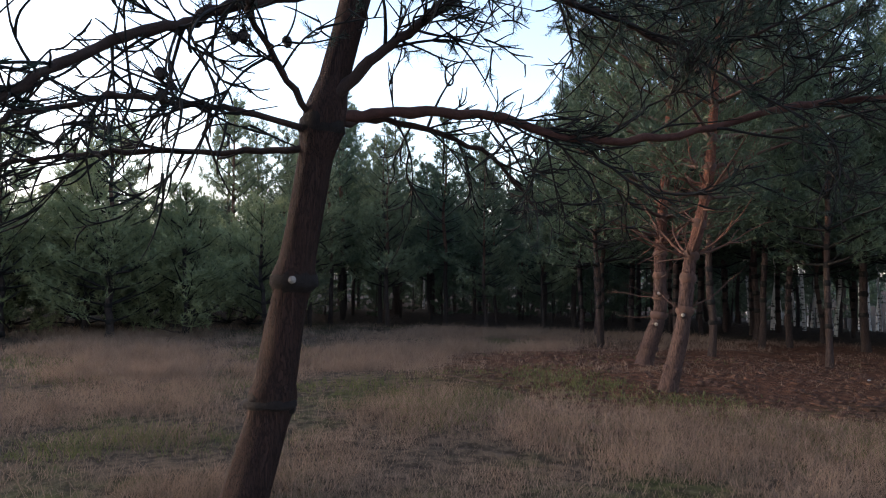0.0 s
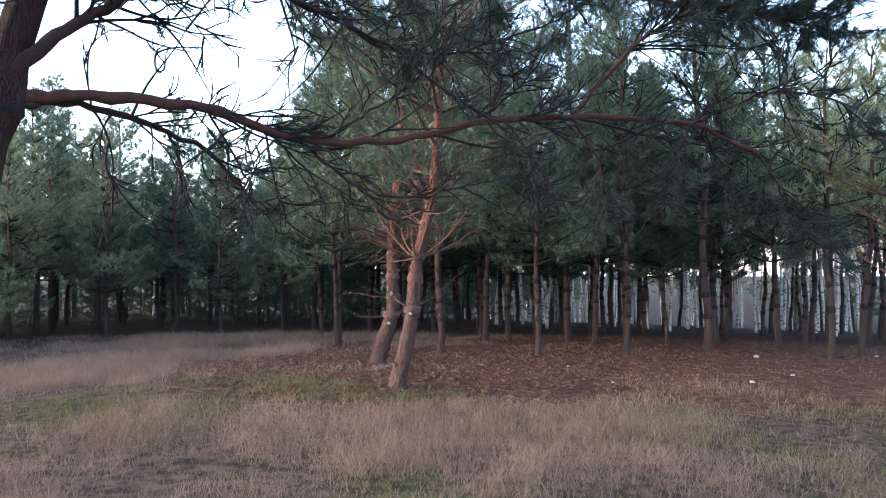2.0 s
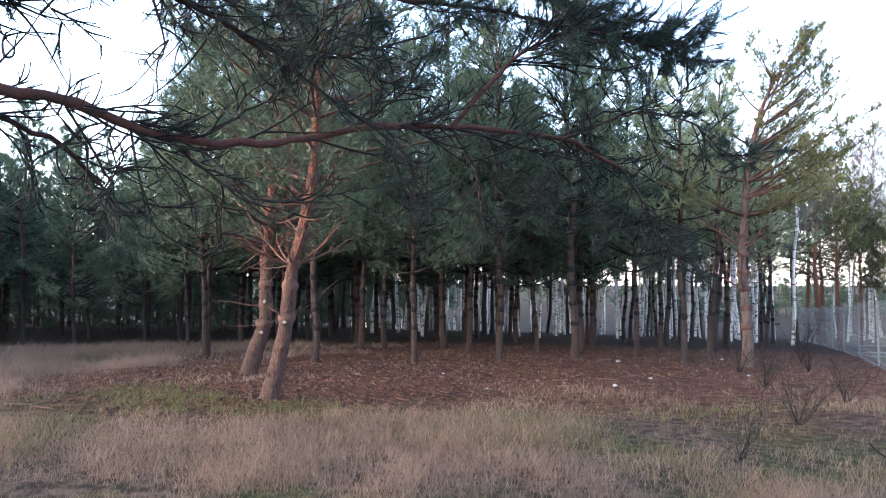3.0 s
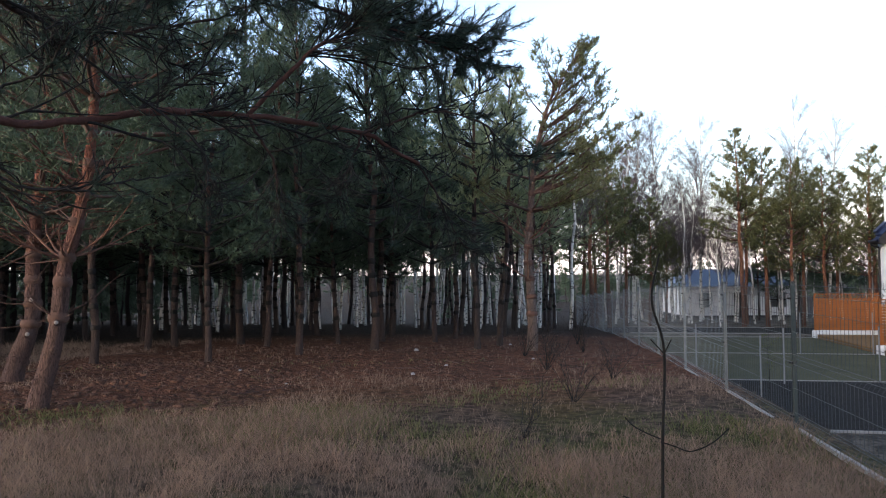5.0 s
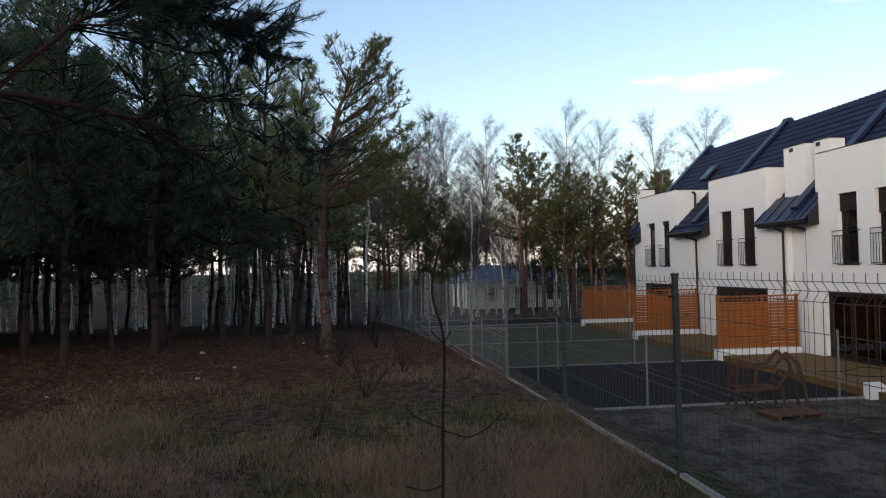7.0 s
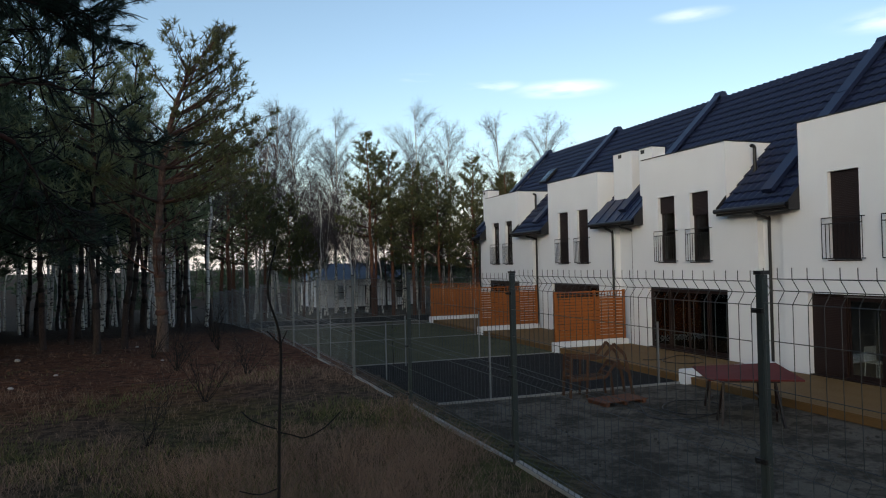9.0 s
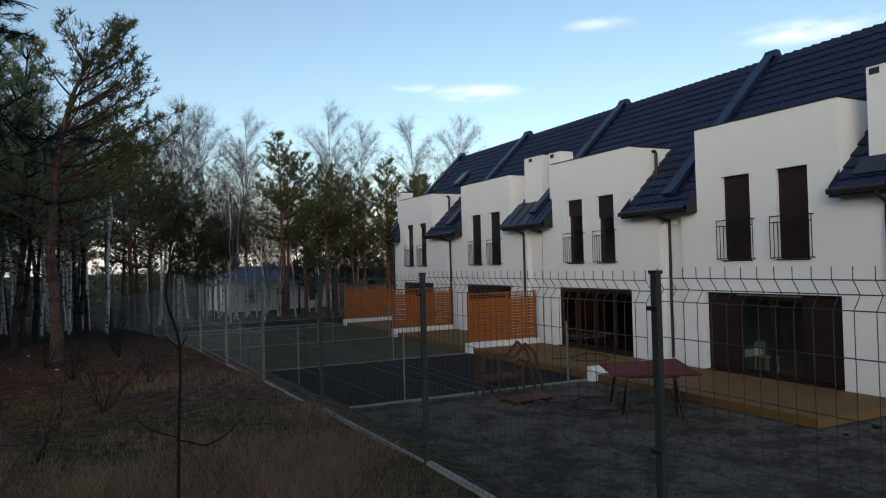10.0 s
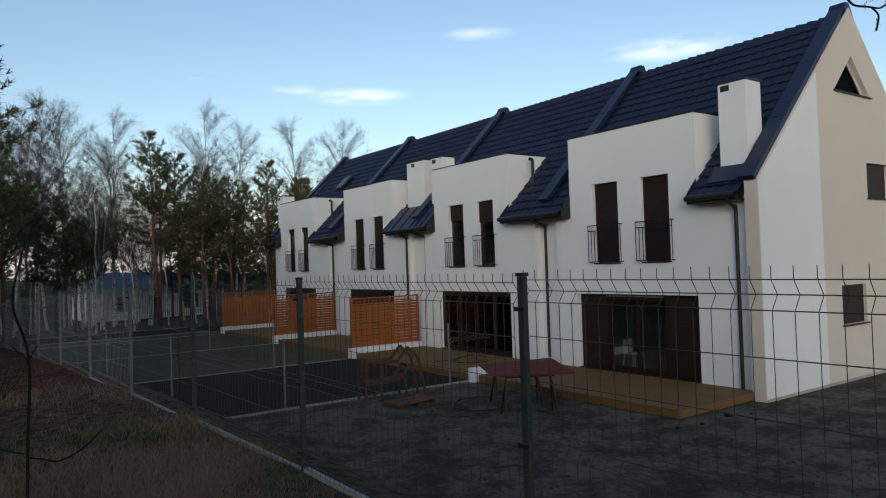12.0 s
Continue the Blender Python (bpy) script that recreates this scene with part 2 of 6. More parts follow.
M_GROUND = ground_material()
M_BARK = bark_material("pine_bark", (0.052, 0.041, 0.038), (0.115, 0.062, 0.044), 2.6)
M_BARK_STAND = bark_material("grey_brown_pine_bark", (0.062, 0.043, 0.038), (0.09, 0.048, 0.035), 2.2)
M_BARK_FAR = bark_material("red_pine_bark", (0.11, 0.06, 0.045), (0.22, 0.10, 0.06), 2.0)
M_BARK_MOUND = bark_material("flaking_pine_bark", (0.095, 0.058, 0.05), (0.15, 0.06, 0.04), 1.7)
M_BARK_PALE = bark_material("pale_pine_bark", (0.13, 0.10, 0.088), (0.17, 0.10, 0.075), 3.0)
M_BARK_NEAR = bark_material("old_pine_bark", (0.036, 0.018, 0.0145), (0.038, 0.018, 0.014), 2.5, 1.05)
M_LIMB = material("limb_bark", (0.030, 0.0165, 0.0135), 0.9, scale=20, fine=120, bump=0.6, vary=0.4)
M_LIMB_RED = material("red_limb_bark", (0.055, 0.022, 0.017), 0.9, scale=20, fine=120, bump=0.6, vary=0.4)
M_TWIG = material("twig_bark", (0.009, 0.0075, 0.007), 0.9, vary=0.3, bump=0)
M_DEADWOOD = material("dead_twigs", (0.072, 0.040, 0.031), 0.9, vary=0.3, bump=0)
M_DRY = material("dry_branch", (0.10, 0.05, 0.036), 0.9, scale=20, fine=120, bump=0.5, vary=0.4)
M_BIRCH = birch_material()
M_BIRCHTWIG = material("birch_twigs", (0.10, 0.082, 0.086), 0.9, vary=0.3, bump=0)
M_NEEDLE_NEAR = material("blue_green_needles", (0.014, 0.033, 0.024), 0.55, vary=0.35, tint=(0.036, 0.066, 0.046), spread=0.35, thin=0.2, bump=0, scale=0.7, fine=3)
M_NEEDLE = material("pine_needles", (0.032, 0.063, 0.041), 0.55, vary=0.5, tint=(0.112, 0.162, 0.096), spread=0.35, thin=0.25, bump=0, scale=0.7, fine=3)
# young pines' needles, also used where bright haze is painted into grown crowns
M_NEEDLE_YOUNG_HAZED = material("young_and_hazed_needles", (0.135, 0.18, 0.095), 0.55, vary=0.35, tint=(0.32, 0.36, 0.19), spread=0.35, thin=0.45, bump=0, scale=0.7, fine=3)
# lighter copy of the pine needles: light on the wood's edge painted in
M_NEEDLE_LIT_EDGE = material("edge_needles_painted_lit", (0.062, 0.095, 0.060), 0.55, vary=0.45, tint=(0.19, 0.235, 0.135), spread=0.35, thin=0.3, bump=0, scale=0.7, fine=3)
# warm olive copy of the needles, low sunlight put into the colour
M_NEEDLE_SUN_TINT = material("sun_tinted_needles", (0.055, 0.068, 0.028), 0.55, vary=0.4, tint=(0.155, 0.155, 0.062), spread=0.35, thin=0.3, bump=0, scale=0.7, fine=3)
M_GRASS = material("dry_grass", (0.13, 0.089, 0.064), 0.8, vary=0.5, tint=(0.41, 0.283, 0.21), spread=0.5, thin=0.35, bump=0, scale=0.6, fine=3)
M_GREEN = material("green_grass", (0.06, 0.072, 0.024), 0.7, vary=0.3, tint=(0.135, 0.14, 0.05), spread=0.4, thin=0.35, bump=0, scale=0.6, fine=3)
M_RENDER = material("white_render", (0.635, 0.66, 0.69), 0.9, vary=0.035, scale=0.9, fine=160, bump=0.25, bump_size=0.004)
M_RENDER_GREY = material("grey_render", (0.66, 0.67, 0.68), 0.9, vary=0.08, scale=0.6, fine=60, bump=0.1)
M_WALL_GREIGE = material("greige_wall", (0.52, 0.49, 0.45), 0.9, vary=0.04, scale=0.9, fine=160, bump=0.25, bump_size=0.004)
M_TILE = material("dark_metal_tile", (0.009, 0.014, 0.040), 0.40, vary=0.3, scale=1.5, fine=40, bump=0.05, spec=0.3)
M_FLASH = material("dark_flashing", (0.014, 0.022, 0.055), 0.35, metal=0.2, vary=0.2, scale=2, fine=30, bump=0.05)
M_GUTTER = material("black_gutter", (0.016, 0.016, 0.018), 0.4, vary=0.2, bump=0)
M_BROWN = material("brown_frame", (0.015, 0.008, 0.0068), 0.45, vary=0.25, scale=6, fine=60, bump=0.1)
M_SHUTTER = material("brown_shutter", (0.017, 0.009, 0.0075), 0.5, vary=0.2, scale=5, fine=50, bump=0.05)
M_IRON = material("black_iron", (0.015, 0.015, 0.016), 0.5, metal=0.4, vary=0.2, bump=0)
M_POST = material("green_grey_post", (0.030, 0.042, 0.045), 0.45, metal=0.2, vary=0.15, scale=4, bump=0.05)
M_WIRE = material("coated_wire", (0.038, 0.044, 0.048), 0.45, metal=0.2, vary=0.15, bump=0)
# same fence further off: sky sheen painted in as paler wire and post
M_WIRE_SKYLIT = material("wire_sky_lit", (0.16, 0.18, 0.20), 0.45, metal=0.2, vary=0.15, bump=0)
M_POST_SKYLIT = material("post_sky_lit", (0.115, 0.13, 0.14), 0.45, metal=0.2, vary=0.15, scale=4, bump=0.05)
M_GALV = material("galvanised_post", (0.20, 0.21, 0.225), 0.5, metal=0.5, vary=0.15, scale=4, bump=0.05)
M_CONCRETE = material("concrete", (0.30, 0.295, 0.28), 0.9, vary=0.2, scale=5, fine=90, bump=0.3)
M_KERB = material("grey_kerb", (0.22, 0.215, 0.205), 0.9, vary=0.25, scale=5, fine=90, bump=0.3)
M_ORANGE = material("orange_stained_wood", (0.25, 0.082, 0.018), 0.65, vary=0.2, scale=3, fine=50, bump=0.2, spread=0.2, stretch=(0.3, 1, 6))
M_DECK = material("larch_deck", (0.14, 0.081, 0.029), 0.7, vary=0.2, scale=3, fine=40, bump=0.25, spread=0.2, stretch=(6, 0.3, 1))
M_PALLET = material("rough_pallet_wood", (0.11, 0.045, 0.025), 0.75, vary=0.25, scale=3, fine=50, bump=0.2, spread=0.2)
M_SWING = material("weathered_wood", (0.062, 0.030, 0.016), 0.75, vary=0.25, scale=4, fine=50, bump=0.2)
M_RED = material("red_board", (0.10, 0.011, 0.010), 0.8, vary=0.2, scale=3, fine=60, bump=0.1)
M_SOIL = material("black_soil", (0.008, 0.008, 0.0085), 1.0, vary=0.5, scale=3, fine=26, bump=1.0, bump_size=0.05)
M_CLOD = material("earth_clod", (0.07, 0.062, 0.051), 1.0, vary=0.45, scale=5, fine=40, bump=0.5, spread=0.4)
M_LITTER = material("needle_litter", (0.05, 0.025, 0.017), 1.0, vary=0.45, tint=(0.125, 0.06, 0.038), scale=5, fine=60, bump=0.8, bump_size=0.02, spread=0.4)
M_LAWN = material("lawn", (0.060, 0.062, 0.032), 0.95, vary=0.4, scale=0.8, fine=30, bump=1.0, bump_size=0.04)
M_STONE = material("pale_stone", (0.28, 0.27, 0.26), 0.85, vary=0.25, scale=10, fine=80)
M_CONE = material("pine_cone", (0.02, 0.013, 0.01), 0.9, vary=0.3, bump=0)
M_KNOT = material("dark_knot", (0.013, 0.0085, 0.0075), 0.95, vary=0.4, scale=30, fine=120, bump=1.0)
M_WOODCUT = material("cut_wood", (0.22, 0.19, 0.17), 0.8, vary=0.3, scale=20, fine=90)
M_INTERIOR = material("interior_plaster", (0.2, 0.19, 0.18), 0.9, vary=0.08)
M_WHITE = material("white_plastic", (0.5, 0.5, 0.5), 0.5, vary=0.05, bump=0)
M_GLASS = glass_material("window_glass")


# ---- mesh tools ----
def mesh_of(name, verts, faces, mat, smooth=False):
    """A mesh from arrays: faces all with the same number of corners."""
    verts, faces = np.asarray(verts, dtype=np.float32), np.asarray(faces, dtype=np.int32)
    me = bpy.data.meshes.new(name)
    me.vertices.add(len(verts))
    me.vertices.foreach_set("co", verts.ravel())
    k = faces.shape[1]
    me.loops.add(faces.size)
    me.loops.foreach_set("vertex_index", faces.ravel())
    me.polygons.add(len(faces))
    me.polygons.foreach_set("loop_start", np.arange(0, faces.size, k, dtype=np.int32))
    if smooth:
        me.polygons.foreach_set("use_smooth", np.ones(len(faces), dtype=bool))
    me.materials.append(mat)
    me.update(calc_edges=True)
    return me


def child(name, me, parent, label=""):
    ob = new(name, me)
    ob.parent = parent
    if label:
        tagged(ob, label)
    return ob


def part(name, bm, mat, parent, label=""):
    me = bpy.data.meshes.new(name)
    bm.to_mesh(me)
    bm.free()
    me.materials.append(mat)
    return child(name, me, parent, label)


def thing(name, at, label, category, group="", kind="", turn=0):
    ob = new(name)
    ob.matrix_world = pose(*at, 0, 0, turn)
    return tagged(ob, label, category, group, kind)


def box_bm(bm, x0, x1, y0, y1, z0, z1):
    bmesh.ops.create_cube(bm, size=1, matrix=Matrix.LocRotScale(((x0 + x1) / 2, (y0 + y1) / 2, (z0 + z1) / 2), None, (x1 - x0, y1 - y0, z1 - z0)))
    return bm


def box(name, x0, x1, y0, y1, z0, z1, mat, parent, bevel=0.0, label=""):
    bm = box_bm(bmesh.new(), x0, x1, y0, y1, z0, z1)
    if bevel:
        bmesh.ops.bevel(bm, geom=bm.edges[:], offset=bevel, segments=2, affect="EDGES")
    return part(name, bm, mat, parent, label)


def solo(name, bm, mat, label, category, group="", kind=""):
    """A thing that is one mesh."""
    me = bpy.data.meshes.new(name)
    bm.to_mesh(me)
    bm.free()
    me.materials.append(mat)
    return tagged(new(name, me), label, category, group, kind)


class Tubes:
    """Collects tapering tubes into one array of quads."""

    def __init__(self):
        self.v, self.f, self.n = [], [], 0

    def add(self, pts, radii, sides=6):
        p = np.asarray(pts, dtype=float)
        r = np.broadcast_to(np.asarray(radii, dtype=float), (len(p),))
        d = np.gradient(p, axis=0)
        d /= np.linalg.norm(d, axis=1)[:, None] + 1e-9
        ref = np.array([0.31, 0.95, 0.05]) if abs(d[:, 2]).mean() > 0.7 else np.array([0.05, 0.03, 1.0])
        u = np.cross(d, ref)
        u /= np.linalg.norm(u, axis=1)[:, None] + 1e-9
        w = np.cross(d, u)
        a = np.linspace(0, 2 * np.pi, sides, endpoint=False)
        v = p[:, None] + r[:, None, None] * (np.cos(a)[None, :, None] * u[:, None] + np.sin(a)[None, :, None] * w[:, None])
        i = np.arange(len(p) - 1)[:, None] * sides
        j = np.arange(sides)[None]
        q = np.stack([i + j, i + (j + 1) % sides, i + sides + (j + 1) % sides, i + sides + j], -1).reshape(-1, 4)
        self.v.append(v.reshape(-1, 3))
        self.f.append(q + self.n)
        self.n += len(p) * sides

    def mesh(self, name, mat, smooth=True):
        return mesh_of(name, np.concatenate(self.v), np.concatenate(self.f), mat, smooth)


def spline(pts, steps=6):
    """A smooth curve through the given points."""
    p = np.asarray(pts, dtype=float)
    p = np.vstack([2 * p[0] - p[1], p, 2 * p[-1] - p[-2]])
    t = np.linspace(0, 1, steps, endpoint=False)[:, None]
    out = []
    for k in range(1, len(p) - 2):
        a, b, c, d = p[k - 1], p[k], p[k + 1], p[k + 2]
        out.append(0.5 * (2 * b + (c - a) * t + (2 * a - 5 * b + 4 * c - d) * t ** 2 + (3 * b - a - 3 * c + d) * t ** 3))
    return np.vstack(out + [p[-2:-1]])


def needle_arrays(rng, pos, axis, count, length, width, shoot):
    """Tufts of single needles round the end of each shoot."""
    n = len(pos)
    pos, axis = np.repeat(pos, count, 0), np.repeat(axis, count, 0)
    rnd = rng.normal(size=(n * count, 3))
    rnd /= np.linalg.norm(rnd, axis=1)[:, None]
    d = axis * rng.uniform(0.25, 1.0, (n * count, 1)) + rnd * 0.75
    d /= np.linalg.norm(d, axis=1)[:, None]
    base = pos - axis * rng.uniform(0, shoot, (n * count, 1))
    side = np.cross(d, rng.normal(size=d.shape))
    side /= np.linalg.norm(side, axis=1)[:, None] + 1e-9
    ln = length * rng.uniform(0.7, 1.15, (n * count, 1))
    wd = width * rng.uniform(0.7, 1.2, (n * count, 1))
    v = np.stack([base - side * wd / 2, base + side * wd / 2, base + d * ln], 1).reshape(-1, 3)
    return v, np.arange(len(v)).reshape(-1, 3)


def unit(v):
    v = np.asarray(v, dtype=float)
    return v / (np.linalg.norm(v) + 1e-9)


# ---- ground ----
def fence_x(y):
    u = max(0.0, y - 7.2)
    return -2.29 - 0.034 * u - 0.0007 * u * u


def fence_top(y):
    return 2.06 - 0.0012 * max(0.0, min(y, 19.7) - 4) ** 2 - 0.042 * max(0.0, y - 19.7)


def smooth(a, b, v):
    t = min(1.0, max(0.0, (v - a) / (b - a)))
    return t * t * (3 - 2 * t)


YARD = -1.33


def ground_z(x, y):
    wood = 0.60 - 0.00098 * max(0.0, y - 5) ** 2 - 0.004 * max(0.0, -x - 8)
    wood += 0.10 * math.exp(-((x + 12) ** 2 + (y - 11) ** 2) / 14)
    wood = max(wood, -1.42)
    if -60 < x < 40 and -30 < y < 80:
        wood += 0.05 * noise.noise((x * 0.5, y * 0.5, 0)) + 0.025 * noise.noise((x * 1.7, y * 1.7, 3))
    f = fence_x(min(y, 50)) + 0.12
    low = YARD if y < 44 else YARD - 0.1
    return wood + (low - wood) * smooth(f, f + 2.6, x) if x > f else wood


def build_ground():
    xs = np.unique(np.concatenate([np.linspace(-900, -60, 12), np.linspace(-60, -26, 30), np.arange(-26, 14, 0.33), np.linspace(14, 60, 24), np.linspace(60, 900, 12)]))
    ys = np.unique(np.concatenate([np.linspace(-900, -40, 10), np.linspace(-40, -6, 24), np.arange(-6, 52, 0.4), np.linspace(52, 120, 40), np.linspace(120, 1200, 10)]))
    v = [(x, y, ground_z(x, y)) for y in ys for x in xs]
    k = len(xs)
    i, j = np.meshgrid(np.arange(len(ys) - 1), np.arange(k - 1), indexing="ij")
    a = (i * k + j).ravel()
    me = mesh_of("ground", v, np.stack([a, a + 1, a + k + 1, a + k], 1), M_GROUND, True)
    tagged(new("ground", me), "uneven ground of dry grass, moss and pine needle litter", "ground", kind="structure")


build_ground()

# ---- terrace of houses ----
FRONT, RIDGE_X, RIDGE_Z, PARAPET, EAVE_X = 11.23, 15.96, 8.74, 5.83, 10.82


def roof_z(x):
    return RIDGE_Z - abs(RIDGE_X - x)


def wall_cells(x0, x1, ys, zs, holes):
    """A wall in the plane of y and z, of thickness x0 to x1, left open at the holes (y0, y1, z0, z1)."""
    bm = bmesh.new()
    ys = sorted(set(ys) | {v for h in holes for v in h[:2]})
    zs = sorted(set(zs) | {v for h in holes for v in h[2:]})
    for a, b in zip(ys, ys[1:]):
        for c, d in zip(zs, zs[1:]):
            if not any(h[0] <= (a + b) / 2 <= h[1] and h[2] <= (c + d) / 2 <= h[3] for h in holes):
                box_bm(bm, x0, x1, a, b, c, d)
    bmesh.ops.remove_doubles(bm, verts=bm.verts[:], dist=0.0005)
    seen, twins = {}, []
    for f in bm.faces:
        key = tuple(round(c, 3) for c in f.calc_center_median())
        if key in seen:
            twins += [f, seen[key]]
        seen[key] = f
    bmesh.ops.delete(bm, geom=list(set(twins)), context="FACES")
    return bm


def tile_sheet(y0, y1, xa, xb, back=False):
    """Pressed tile sheet on the slope between two plan lines: stepped courses with a wave across."""
    course, wave = 0.40, 0.30
    rows = max(1, round((xb - xa) * math.sqrt(2) / course))
    cols = max(4, int((y1 - y0) / wave * 4))
    ys = np.linspace(y0, y1, cols + 1)
    nx, nz = -math.sqrt(0.5), math.sqrt(0.5)
    v, f = [], []
    n = cols + 1
    for r in range(rows):
        for e, lift in ((-0.14, -0.025), (-0.14, 0.005), (1.0, -0.05)):
            x = xa + (xb - xa) * (r + e) / rows
            for y in ys:
                h = lift + 0.05 * (1 + math.cos(2 * math.pi * y / wave)) / 2
                v.append((x + nx * h, y, roof_z(x) + nz * h))
        b = r * 3 * n
        f += [(b + q * n + k, b + q * n + k + 1, b + (q + 1) * n + k + 1, b + (q + 1) * n + k) for q in (0, 1) for k in range(cols)]
    v = np.array(v)
    if back:
        v[:, 0] = 2 * RIDGE_X - v[:, 0]
    return mesh_of("tile_sheet", v, f, M_TILE)


def slope_strip(bm, y0, y1, xa, xb, lift, thick):
    """A straight strip lying on the roof slope."""
    n = math.sqrt(0.5)
    a = [(x - n * h, y, roof_z(x) + n * h) for x in (xa, xb) for h in (lift, lift + thick) for y in (y0, y1)]
    vs = [bm.verts.new(p) for p in a]
    for q in ((0, 1, 3, 2), (4, 6, 7, 5), (0, 2, 6, 4), (1, 5, 7, 3), (2, 3, 7, 6), (0, 4, 5, 1)):
        bm.faces.new([vs[i] for i in q])
    bmesh.ops.recalc_face_normals(bm, faces=bm.faces[:])
    return bm


def pipe(name, pts, r, mat, parent, sides=10):
    t = Tubes()
    t.add(spline(pts, 4), r, sides)
    return child(name, t.mesh(name, mat), parent)


def ribbed_sheet(d0, d1, a, b, z0, z1, turned=False):
    """A lowered shutter curtain: one sheet with a groove under every slat, d0 its outer and d1 its inner face."""
    prof, z = [], z1
    while z - 0.045 > z0:
        prof += [(d0, z), (d0 - 0.002, z - 0.019), (d0, z - 0.038), (d0 + 0.008, z - 0.04), (d0 + 0.008, z - 0.045)]
        z -= 0.045
    prof += [(d1, z), (d1, z1)]
    bm = bmesh.new()
    rows = [[bm.verts.new((s, d, h) if turned else (d, s, h)) for d, h in prof] for s in (a, b)]
    for i in range(len(prof)):
        j = (i + 1) % len(prof)
        bm.faces.new((rows[0][i], rows[0][j], rows[1][j], rows[1][i]))
    bm.faces.new(rows[0])
    bm.faces.new(rows[1][::-1])
    bmesh.ops.recalc_face_normals(bm, faces=bm.faces[:])
    return bm


def french_window(house, ya, yb, z0, z1, shutter):
    """Tall window in the bay, brown frame, roller shutter down to `shutter` (0 to 1), with an iron guard rail in front."""
    win = child("window", None, house)
    for nm, b in (("frame", (ya, ya + 0.07, z0, z1)), ("frame", (yb - 0.07, yb, z0, z1)), ("frame", (ya + 0.07, yb - 0.07, z1 - 0.09, z1)), ("frame", (ya + 0.07, yb - 0.07, z0, z0 + 0.1))):
        box(nm, FRONT + 0.16, FRONT + 0.23, *b, M_BROWN, win, 0.006)
    pane = box("pane", FRONT + 0.19, FRONT + 0.2, ya + 0.07, yb - 0.07, z0 + 0.1, z1 - 0.09, M_GLASS, win)
    pane.visible_shadow = False
    box("sill", FRONT - 0.035, FRONT + 0.15, ya - 0.03, yb + 0.03, z0 - 0.035, z0 - 0.002, M_BROWN, win, 0.004)
    box("curtain", FRONT + 0.42, FRONT + 0.44, ya - 0.1, ya + 0.42, z0, z1 + 0.05, M_INTERIOR, win)
    bottom = z1 - (z1 - z0) * shutter
    bm = ribbed_sheet(FRONT + 0.10, FRONT + 0.125, ya + 0.012, yb - 0.012, bottom, z1 - 0.004)
    part("roller_shutter", bm, M_SHUTTER, win, "brown slatted roller shutter")
    rail = child("guard_rail", None, win)
    lo, hi, a, b = z0 + 0.03, z0 + 1.1, ya - 0.14, yb + 0.14
    for z in (lo, hi - 0.16, hi):
        box("bar", FRONT - 0.12, FRONT - 0.095, a, b, z - 0.013, z + 0.013, M_IRON, rail)
    k = 10
    for i in range(k + 1):
        y = a + (b - a) * i / k
        box("baluster", FRONT - 0.115, FRONT - 0.10, y - 0.007, y + 0.007, lo + 0.013, (hi if i in (0, k) else hi - 0.16) - 0.013, M_IRON, rail)
    for y in (a + 0.01, b - 0.01):
        for z in (lo, hi):
            box("bracket", FRONT - 0.095, FRONT + 0.01, y - 0.012, y + 0.012, z - 0.012, z + 0.012, M_IRON, rail)


def patio_door(house, ya, yb, z0, z1, shut):
    """Wide sliding door of four brown-framed leaves; `shut` lists the leaves behind a lowered shutter."""
    door = child("patio_door", None, house)
    x = FRONT + 0.14
    for b in ((ya, yb, z1 - 0.1, z1), (ya, yb, z0, z0 + 0.05), (ya, ya + 0.07, z0 + 0.05, z1 - 0.1), (yb - 0.07, yb, z0 + 0.05, z1 - 0.1)):
        box("frame", x, x + 0.1, *b, M_BROWN, door, 0.006)
    box("threshold", FRONT - 0.03, x, ya, yb, z0 - 0.006, z0 + 0.02, M_BROWN, door, 0.004)
    n = 4
    w = (yb - ya - 0.14) / n
    for i in range(n):
        a, b = ya + 0.07 + i * w, ya + 0.07 + (i + 1) * w
        leaf = child("leaf", None, door)
        xo = x + (0.012 if i % 2 else 0.05)
        for q in ((a, a + 0.075, z0 + 0.05, z1 - 0.1), (b - 0.075, b, z0 + 0.05, z1 - 0.1), (a + 0.075, b - 0.075, z1 - 0.18, z1 - 0.1), (a + 0.075, b - 0.075, z0 + 0.05, z0 + 0.15)):
            box("stile", xo, xo + 0.035, *q, M_BROWN, leaf, 0.004)
        pane = box("pane", xo + 0.012, xo + 0.02, a + 0.075, b - 0.075, z0 + 0.15, z1 - 0.18, M_GLASS, leaf)
        pane.visible_shadow = False
        if i in shut:
            part("roller_shutter", ribbed_sheet(x - 0.03, x - 0.01, a + 0.004, b - 0.004, z0 + 0.05, z1 - 0.1), M_SHUTTER, door, "brown slatted roller shutter")


